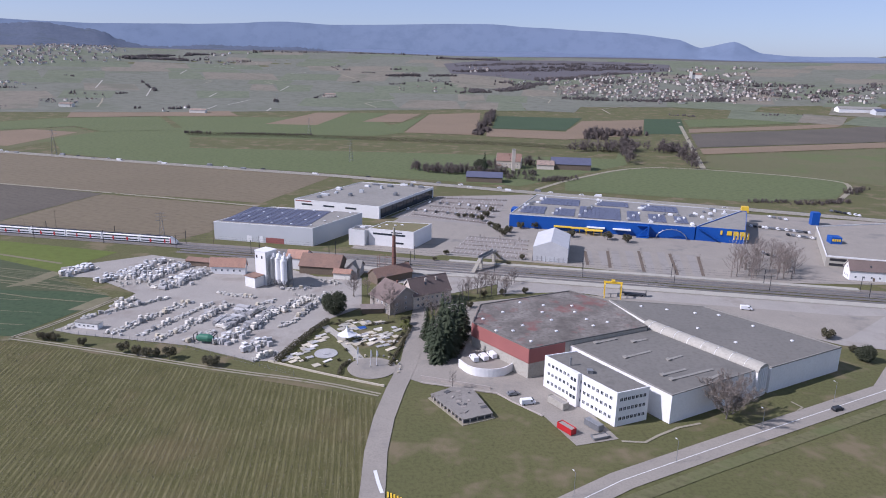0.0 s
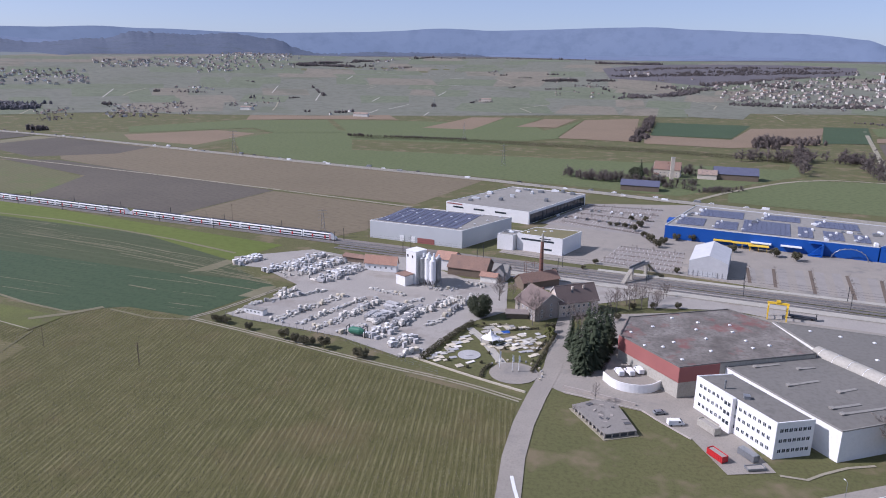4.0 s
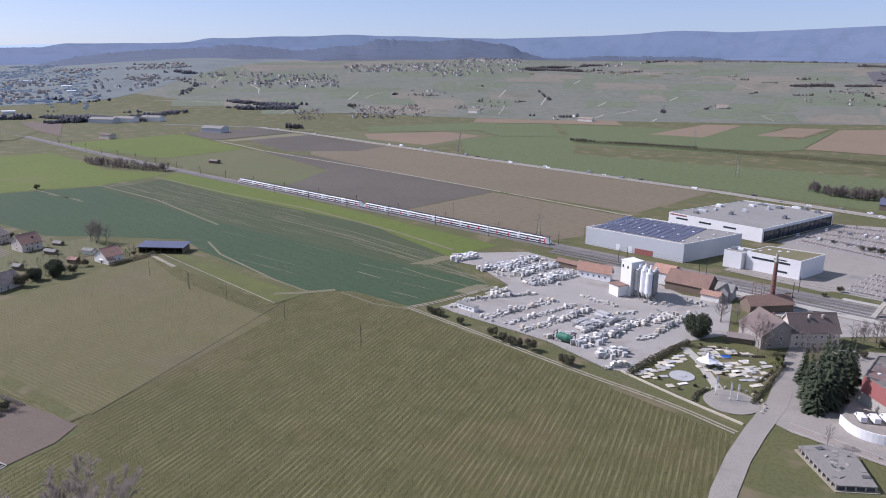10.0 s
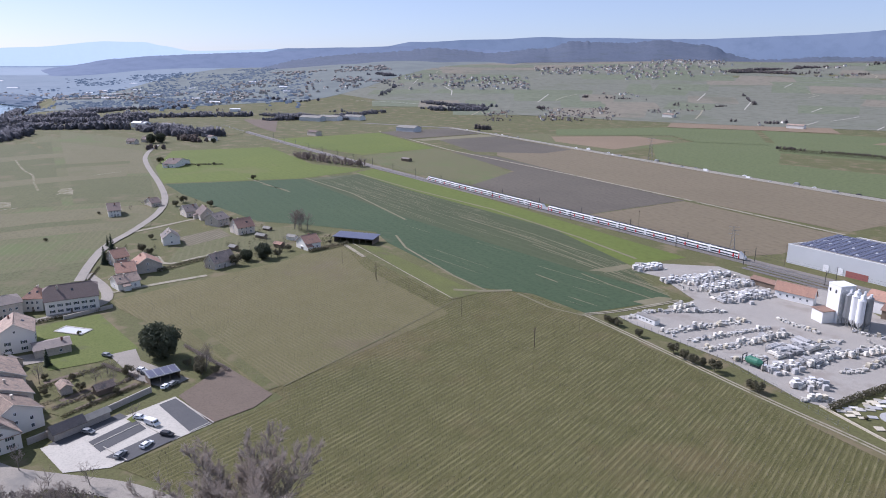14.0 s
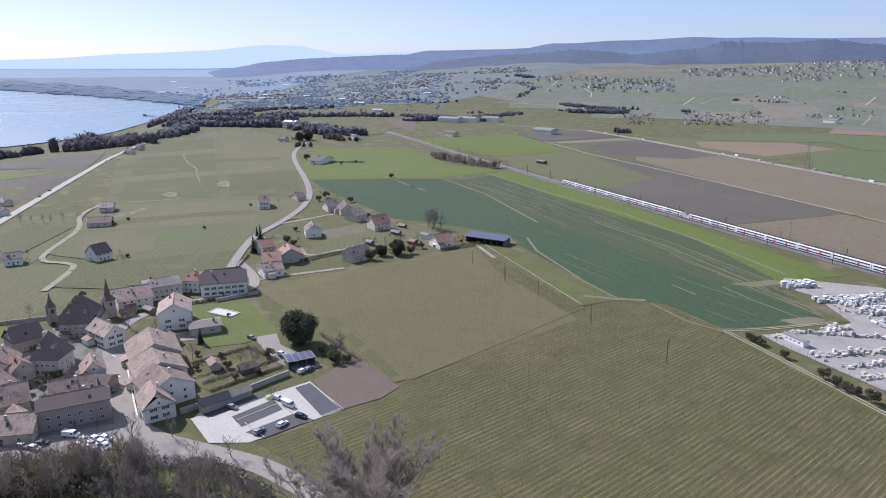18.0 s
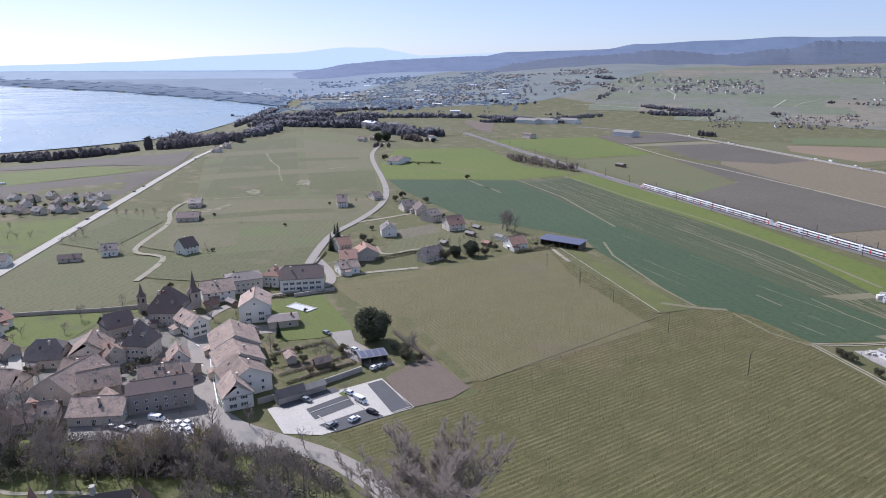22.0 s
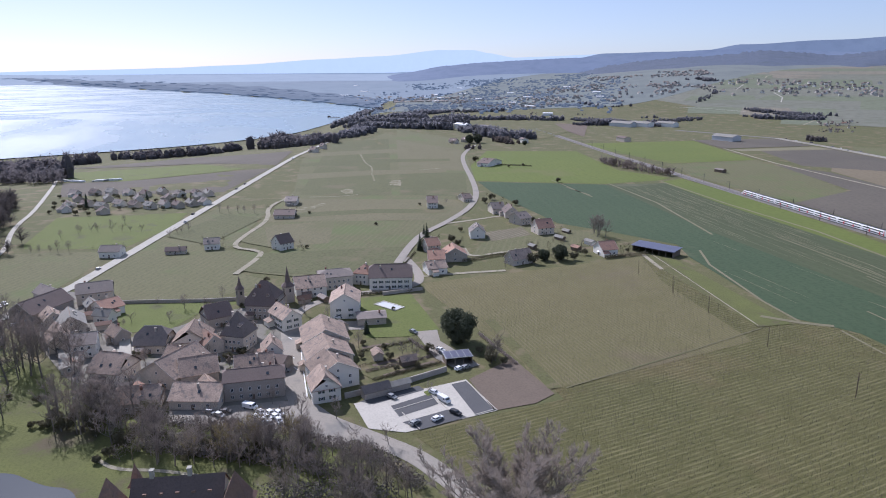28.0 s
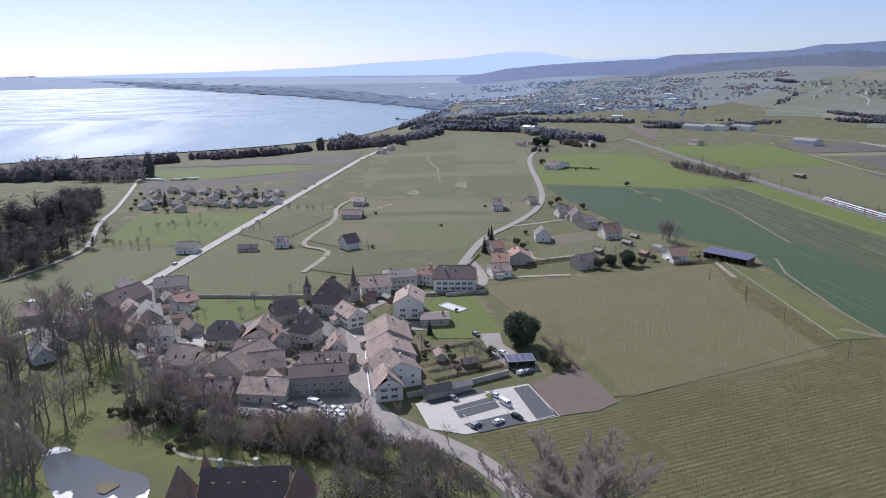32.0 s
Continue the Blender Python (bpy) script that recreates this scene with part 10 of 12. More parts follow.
WOOD_AREA = [
    # corners in plan, count, heights, kinds
    ([(-331.8, -126.9), (-339.5, -100.9), (-279.0, -69.1), (-268.1, -105.9)], 20, (17, 25), ("bare", "bare2", "bare3")),
    ([(-321.8, -89.4), (-299.8, -57.5), (-252.0, -44.4), (-263.5, -70.0)], 15, (16, 24), ("bare", "bare2", "bare3")),
    ([(-256.3, -60.7), (-237.3, -23.5), (-208.2, -18.4), (-219.7, -48.9)], 24, (13, 20), ("bare", "bare2", "bare3", "bush")),
    ([(-217.5, -18.8), (-203.5, 20.7), (-186.7, 25.5), (-200.8, -16.4)], 26, (8, 15), ("bare", "bare2", "bare3", "bush", "bud")),
    ([(-239.7, -96.5), (-232.6, -84.1), (-193.7, -71.4), (-190.6, -80.3)], 14, (12, 19), ("bare", "bare3")),
    ([(-188.3, 6.9), (-185.8, 28.8), (-160.4, 48.0), (-151.6, 15.7)], 26, (9, 16), ("bare", "bare3", "bare2")),
    ([(-268.1, -105.9), (-254.5, -71.9), (-229.7, -73.2), (-231.4, -93.8)], 12, (13, 20), ("bare", "bare2")),
    ([(-382.7, -135.9), (-371.8, -95.7), (-324.0, -70.9), (-327.8, -111.9)], 12, (12, 19), ("bare", "bare3")),
]
for q, n, hs, kinds in WOOD_AREA:
    for k in range(n):
        u, v = rnd.random(), rnd.random()
        p = Vector(q[0]).lerp(Vector(q[1]), u).lerp(Vector(q[3]).lerp(Vector(q[2]), u), v)
        kd = rnd.choice(kinds)
        tree(kd, p, rnd.uniform(*hs) * (0.4 if kd == "bush" else 1.0))
THICK = []
for q, n, lo, hi in (([(-232, -26), (-206, -30), (-178, 28), (-208, 22)], 70, 7, 14), ([(-208, 22), (-178, 28), (-160, 46), (-186, 40)], 24, 6, 11), ([(-262, -62), (-236, -58), (-216, -22), (-236, -28)], 26, 9, 17)):
    q = [Vector(p) for p in q]
    for k in range(n):
        u, v = rnd.random(), rnd.random()
        p = q[0].lerp(q[1], u).lerp(q[3].lerp(q[2], u), v)
        THICK.append((tuple(p), rnd.uniform(lo, hi)))
thicket("park_thicket", THICK, TWIG, "dense leafless thicket of young trees below the village", 91)
for a, b, h, w, m, sd in (((-232.0, -24.0), (-210.0, 14.0), 3.0, 7.0, BARK, 76), ((-216.0, -26.0), (-192.0, 12.0), 3.4, 7.0, BARK, 77), ((-196.0, 10.0), (-172.0, 36.0), 3.4, 7.0, BARK, 78), ((-204.6, 20.8), (-187.6, 39.7), 3.2, 5.0, BARK, 71), ((-189.6, 40.1), (-165.5, 49.5), 4.0, 5.0, BARK, 72), ((-218.7, -18.8), (-200.9, 16.7), 2.6, 4.0, BARK, 73), ((-173.5, 7.5), (-162.3, 40.5), 6.0, 9.0, BARK, 74), ((-207.7, -16.6), (-198.4, 5.9), 3.0, 4.0, BARK, 75)):
    hedge("park_shrubs", [a, b], h, w, m, "tangled shrubs below the village road", 1.3, sd)
for p, h, k in (((-213.6, 34.5), 9, "bare2"), ((-214.5, 23.0), 12, "bare"), ((-198.9, 38.4), 6, "orchard"), ((-191.3, 46.9), 9, "bare3"), ((-217.2, 12.7), 5, "bud"), ((-231.7, 15.0), 7, "bare")):
    tree(k, p, h)
tree("wide", (-147.0 * math.sin(radians(64.5)), 147.0 * math.cos(radians(64.5))), 31, 30, "huge leafless plane tree with a wide branching crown")
tree("wide", (-128.0 * math.sin(radians(72.0)), 128.0 * math.cos(radians(72.0))), 20, 120)

# ---------------------------------------------------------------- the distance


def haze_mat(name, a, b, haze_glow):
    """A far backdrop material with distance haze painted in as bluish emission."""
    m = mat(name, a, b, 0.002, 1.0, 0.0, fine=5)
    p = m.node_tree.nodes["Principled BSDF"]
    p.inputs["Emission Color"].default_value = (*haze_glow, 1)
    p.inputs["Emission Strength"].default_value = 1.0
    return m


# The ranges carry painted haze: a blue base colour plus emission.
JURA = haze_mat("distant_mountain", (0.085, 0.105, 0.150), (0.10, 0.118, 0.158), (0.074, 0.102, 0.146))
HAZERANGE = haze_mat("farthest_mountain", (0.12, 0.14, 0.17), (0.13, 0.15, 0.18), (0.37, 0.46, 0.565))
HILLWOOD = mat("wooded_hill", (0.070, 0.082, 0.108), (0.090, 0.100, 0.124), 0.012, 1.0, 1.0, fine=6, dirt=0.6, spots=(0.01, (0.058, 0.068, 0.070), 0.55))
# Faint blue emission paints haze over the wooded hill.
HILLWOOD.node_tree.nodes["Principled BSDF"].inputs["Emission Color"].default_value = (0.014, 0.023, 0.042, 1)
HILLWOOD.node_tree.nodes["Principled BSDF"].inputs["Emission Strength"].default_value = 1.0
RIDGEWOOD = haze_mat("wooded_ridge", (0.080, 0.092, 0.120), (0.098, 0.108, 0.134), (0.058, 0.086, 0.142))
# Lowland materials: painted haze, with more emission the farther the sheet lies.
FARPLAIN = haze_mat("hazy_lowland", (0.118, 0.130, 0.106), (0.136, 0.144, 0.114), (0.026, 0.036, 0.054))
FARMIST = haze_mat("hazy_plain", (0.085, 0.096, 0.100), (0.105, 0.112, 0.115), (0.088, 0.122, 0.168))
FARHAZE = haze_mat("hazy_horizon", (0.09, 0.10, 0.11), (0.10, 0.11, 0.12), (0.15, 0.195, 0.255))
# Far house walls, greyed in the base colour for distance haze.
FARWALL = mat("haze_greyed_wall", (0.46, 0.43, 0.385), (0.36, 0.335, 0.30), 0.05, 0.9, 0.1, fine=4, vary=0.3)
UPWOOD = mat("mauve_upland_wood", (0.128, 0.118, 0.122), (0.105, 0.098, 0.102), 0.02, 1.0, 0.6, fine=10, dirt=0.6)
# Emission lifts these dark woods as haze would.
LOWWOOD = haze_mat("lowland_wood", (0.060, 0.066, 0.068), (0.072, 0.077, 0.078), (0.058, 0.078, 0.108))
LANEWOOD = mat("lane_wood", (0.135, 0.118, 0.115), (0.11, 0.098, 0.096), 0.06, 1.0, 0.0, vary=0.2, through=0.3)
# Base colour lightened and blued in place of haze.
HAZEWOOD = mat("haze_tinted_woodland", (0.25, 0.247, 0.266), (0.21, 0.208, 0.228), 0.05, 1.0, 0.0, vary=0.1, through=0.7)
# Blue emission paints distance haze over the shore woods.
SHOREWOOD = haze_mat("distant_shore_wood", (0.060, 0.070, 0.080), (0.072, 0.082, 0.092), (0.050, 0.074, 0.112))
WOODDARK = mat("dense_leafless_wood", (0.20, 0.184, 0.190), (0.165, 0.152, 0.158), 0.06, 1.0, 0.0, vary=0.15, through=0.5)
MIDWOOD = mat("grey_woodland_edge", (0.205, 0.172, 0.154), (0.17, 0.146, 0.132), 0.05, 1.0, 0.0, vary=0.15, through=0.55)
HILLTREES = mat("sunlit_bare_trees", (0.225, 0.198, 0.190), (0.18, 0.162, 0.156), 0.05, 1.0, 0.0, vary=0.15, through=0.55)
HEDGEBROWN = mat("leafless_hedge", (0.135, 0.122, 0.075), (0.112, 0.105, 0.062), 0.1, 1.0, 0.0, fine=8, vary=0.15, through=0.3)


def ridge(name, prof, r0, r1, material, label, foot=-0.9, rough=0.05, seed=0, grain=0.0):
    """A range of hills: crest elevations in degrees by bearing, from its foot at r0 to its crest at r1."""
    verts, faces = [], []
    a, n = prof[0][0], 0
    step = 0.12 if prof[-1][0] > a else -0.12
    base = foot
    near, far = r0, r1
    while (a - prof[-1][0]) * step < 0:
        r0 = near(a) if callable(near) else near
        foot = min(base, math.degrees(math.atan2(terrain(-r0 * math.sin(radians(a)), r0 * math.cos(radians(a))) - EYE, r0)) - 0.08)
        for (p, e), (q, f) in zip(prof, prof[1:]):
            if (a - p) * (a - q) <= 0:
                u = (a - p) / (q - p)
                u = u * u * (3 - 2 * u) * 0.5 + u * 0.5
                top = e + (f - e) * u
                break
        for k in range(6):
            s = k / 5
            r = r0 + (r1 - r0) * s
            el = foot + (top - foot) * (s ** 0.8)
            el += rough * noise.noise((a * 0.35, s * 2, seed)) + (grain * noise.noise((a * 6, 0.5, seed + 5)) if k == 5 else 0)
            x, y = -r * math.sin(radians(a)), r * math.cos(radians(a))
            verts.append((x, y, EYE + r * math.tan(radians(el))))
        n += 1
        a += step
    for i in range(n - 1):
        for k in range(5):
            o = i * 6 + k
            faces.append((o, o + 6, o + 7, o + 1))
    ob = soup(name, verts, faces, material)
    ob.data.polygons.foreach_set("use_smooth", [True] * len(faces))
    return tagged(ob, label, kind="structure")


def polar_sheet(name, a0, a1, r0, r1, material, up, label, ease=6):
    verts, faces, n, m = [], [], int(abs(a1 - a0) / 0.8), 40
    for i in range(n + 1):
        a = a0 + (a1 - a0) * i / n
        lo, hi = (r0(a) if callable(r0) else r0), (r1(a) if callable(r1) else r1)
        for k in range(-1, m + 1):
            r = lo + (hi - lo) * max(0, k) / m
            x, y = -r * math.sin(radians(a)), r * math.cos(radians(a))
            verts.append((x, y, terrain(x, y) + (0.4 + (up - 0.4) * min(1.0, (k + 0.1) / ease) if k >= 0 else -1.0)))
    for i in range(n):
        for k in range(m + 1):
            o = i * (m + 2) + k
            faces.append((o, o + 1, o + m + 3, o + m + 2))
    return tagged(soup(name, verts, faces, material), label, kind="structure")


# The blue and paleness of these ridges is haze put into their materials.
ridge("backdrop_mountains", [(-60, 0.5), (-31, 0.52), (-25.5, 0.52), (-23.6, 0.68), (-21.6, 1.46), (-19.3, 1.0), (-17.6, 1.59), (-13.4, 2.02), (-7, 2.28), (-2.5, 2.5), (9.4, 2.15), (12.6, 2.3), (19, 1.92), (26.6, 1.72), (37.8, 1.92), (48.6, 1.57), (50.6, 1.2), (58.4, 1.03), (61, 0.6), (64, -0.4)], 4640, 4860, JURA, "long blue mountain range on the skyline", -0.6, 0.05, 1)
ridge("backdrop_far_range", [(52, 0.9), (58, 1.0), (65.3, 0.78), (67.4, 1.15), (68.6, 1.4), (71.2, 1.42), (75.6, 0.98), (81, 0.74), (86, 0.40), (93.3, 0.12), (108, -0.15), (130, -0.2), (200, -0.2)], 4840, 4895, HAZERANGE, "pale hazy mountains beyond the lake", -0.9, 0.04, 2)
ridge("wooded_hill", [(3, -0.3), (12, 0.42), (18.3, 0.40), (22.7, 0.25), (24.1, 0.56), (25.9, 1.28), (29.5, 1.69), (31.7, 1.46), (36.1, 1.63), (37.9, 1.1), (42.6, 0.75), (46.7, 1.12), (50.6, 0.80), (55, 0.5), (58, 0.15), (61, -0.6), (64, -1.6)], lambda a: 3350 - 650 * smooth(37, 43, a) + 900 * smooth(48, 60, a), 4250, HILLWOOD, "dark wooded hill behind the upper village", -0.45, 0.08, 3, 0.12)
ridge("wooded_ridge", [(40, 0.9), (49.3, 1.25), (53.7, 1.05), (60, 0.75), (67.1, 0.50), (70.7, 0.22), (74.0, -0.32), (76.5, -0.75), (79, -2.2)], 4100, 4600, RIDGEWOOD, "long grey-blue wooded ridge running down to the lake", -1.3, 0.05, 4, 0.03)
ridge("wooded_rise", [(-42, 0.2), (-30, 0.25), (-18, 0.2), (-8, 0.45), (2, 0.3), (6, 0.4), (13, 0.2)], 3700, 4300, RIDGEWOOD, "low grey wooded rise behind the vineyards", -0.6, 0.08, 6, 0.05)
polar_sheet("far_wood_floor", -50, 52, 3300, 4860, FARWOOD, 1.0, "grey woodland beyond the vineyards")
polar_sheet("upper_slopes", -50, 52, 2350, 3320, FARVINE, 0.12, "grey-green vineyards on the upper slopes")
drape("upland_wood_floor", [(-14, 2754), (186, 2966), (438, 3025), (696, 3014), (898, 2902), (822, 2646), (633, 2521), (457, 2400), (316, 2232), (152, 2366), (13, 2428)], UPWOOD, 0.9, 120, "mauve-grey leafless wood above the village")
# Glowing sheets that stand in for haze over the plain and far shore.
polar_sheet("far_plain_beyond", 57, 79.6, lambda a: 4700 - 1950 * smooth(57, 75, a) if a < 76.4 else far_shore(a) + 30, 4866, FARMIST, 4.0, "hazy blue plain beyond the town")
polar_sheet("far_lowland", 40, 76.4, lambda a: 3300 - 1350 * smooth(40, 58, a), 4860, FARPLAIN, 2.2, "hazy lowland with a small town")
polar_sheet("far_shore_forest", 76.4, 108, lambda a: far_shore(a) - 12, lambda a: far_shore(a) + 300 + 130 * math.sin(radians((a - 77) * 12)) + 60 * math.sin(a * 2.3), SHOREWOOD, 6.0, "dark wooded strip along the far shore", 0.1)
polar_sheet("far_horizon_haze", 57, 135, lambda a: max(4250, far_shore(a) + 150), 4866, FARHAZE, 6.0, "far edge of the plain, pale with painted haze")
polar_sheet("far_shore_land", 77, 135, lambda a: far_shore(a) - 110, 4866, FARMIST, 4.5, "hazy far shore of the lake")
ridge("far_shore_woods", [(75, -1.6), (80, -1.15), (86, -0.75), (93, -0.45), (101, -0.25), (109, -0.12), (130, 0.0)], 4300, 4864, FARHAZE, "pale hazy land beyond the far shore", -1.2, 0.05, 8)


def clump(verts, faces, r, x, y, z, rad, h):
    """One crown of a far wood: an uneven dome."""
    o, n = len(verts), 6
    turn = r.uniform(0, 6)
    for f, k in ((-0.05, 0.75), (0.42, 1.0), (0.78, 0.72)):
        for i in range(n):
            a = turn + 2 * math.pi * i / n
            q = rad * k * r.uniform(0.7, 1.25)
            verts.append((x + q * math.cos(a), y + q * math.sin(a), z + h * (f + (r.uniform(-0.1, 0.1) if f > 0 else 0))))
    verts.append((x + r.uniform(-0.3, 0.3) * rad, y + r.uniform(-0.3, 0.3) * rad, z + h))
    for k in range(2):
        for i in range(n):
            j = (i + 1) % n
            faces.append((o + k * n + i, o + k * n + j, o + k * n + n + j, o + k * n + n + i))
    for i in range(n):
        faces.append((o + 2 * n + i, o + 2 * n + (i + 1) % n, o + 3 * n))


def tuft(verts, faces, r, x, y, z, h, n):
    """Loose twigs over a crown, which fray its outline."""
    v, f = leafy(r, [((0, 0, h * (0.66 if n < 20 else 0.55)), (h * 0.30, h * 0.30, h * 0.45))], n, h * 0.062)
    o = len(verts)
    verts += [(a + x, b + y, c + z) for a, b, c in v]
    faces += [tuple(i + o for i in g) for g in f]


def far_tree(verts, faces, r, x, y, z, h, n):
    """A leafless tree far off: a stem and a spray of rising boughs."""
    w = h * (0.9 / n + 0.006)
    root, top = Vector((x, y, z - 0.5)), Vector((x + r.uniform(-0.06, 0.06) * h, y + r.uniform(-0.06, 0.06) * h, z + h * 0.72))
    blade(verts, faces, root, top, h * 0.022)
    for k in range(n):
        f = r.uniform(0.22, 1.0)
        a = r.uniform(0, 6.283)
        p = root.lerp(top, f)
        out = h * (0.5 - 0.28 * f) * r.uniform(0.5, 1.2)
        q = p + Vector((math.cos(a) * out, math.sin(a) * out, h * r.uniform(0.12, 0.30)))
        blade(verts, faces, p, q, w * r.uniform(0.6, 1.3))
        if k % 2:
            blade(verts, faces, q, p.lerp(q, 0.3) + Vector((r.uniform(-0.1, 0.1), r.uniform(-0.1, 0.1), r.uniform(0.06, 0.2))) * h, w)


def far_wood(name, pts, h, w, label, material=None, per=10, seed=1):
    """A belt of bare woodland: trees of uneven height along a plan line."""
    r = random.Random(seed)
    verts, faces = [], []
    r0 = Vector(pts[0]).length
    if r0 > 1400:
        w *= 0.6
    dense = 1.0 if w <= 60 else 0.3
    length = sum((Vector(a) - Vector(b)).length for a, b in zip(pts, pts[1:]))
    line = densify(pts, 3.0)
    rad = h * 0.26
    area = length * max(w, rad * 2) * dense
    count = max(5, min(440, int(area / (rad * rad * (1.6 if material in (WOODDARK, LANEWOOD) and r0 > 1000 else 1.5 if material in (WOODDARK, LANEWOOD) else 1.4 if r0 > 1150 else 4.5)))))
    if w < 30 and r0 > 1400:
        count = min(count, int(length / (h * 0.8)) + 4)
    n = 70 if r0 < 800 else 30 if r0 < 1400 else 16
    for k in range(count):
        q = line[r.randrange(len(line))]
        x, y = q.x + r.uniform(-0.5, 0.5) * w, q.y + r.uniform(-0.5, 0.5) * w
        if material not in (WOODDARK, LANEWOOD) and noise.noise((x * 0.02, y * 0.02, seed)) < (-0.3 if dense == 1.0 else 0.0):
            continue
        if material in (WOODDARK, LANEWOOD) and r0 > 1000 and noise.noise((x * 0.011, y * 0.011, 7.0)) < -0.16:
            continue
        hh = h * r.uniform(0.5, 1.15) * (1 + 0.6 * noise.noise((x * 0.012, y * 0.012, 3.0))) * (0.8 if r0 > 1150 else 1.0)
        z = terrain(x, y)
        if r0 > 1000:
            clump(verts, faces, r, x, y, z, rad * r.uniform(0.8, 1.3), hh * r.uniform(0.6, 0.92))
        far_tree(verts, faces, r, x, y, z, hh * 1.02, n)
    return tagged(soup(name, verts, faces, material or MIDWOOD), label, "woodland", "", "stuff")


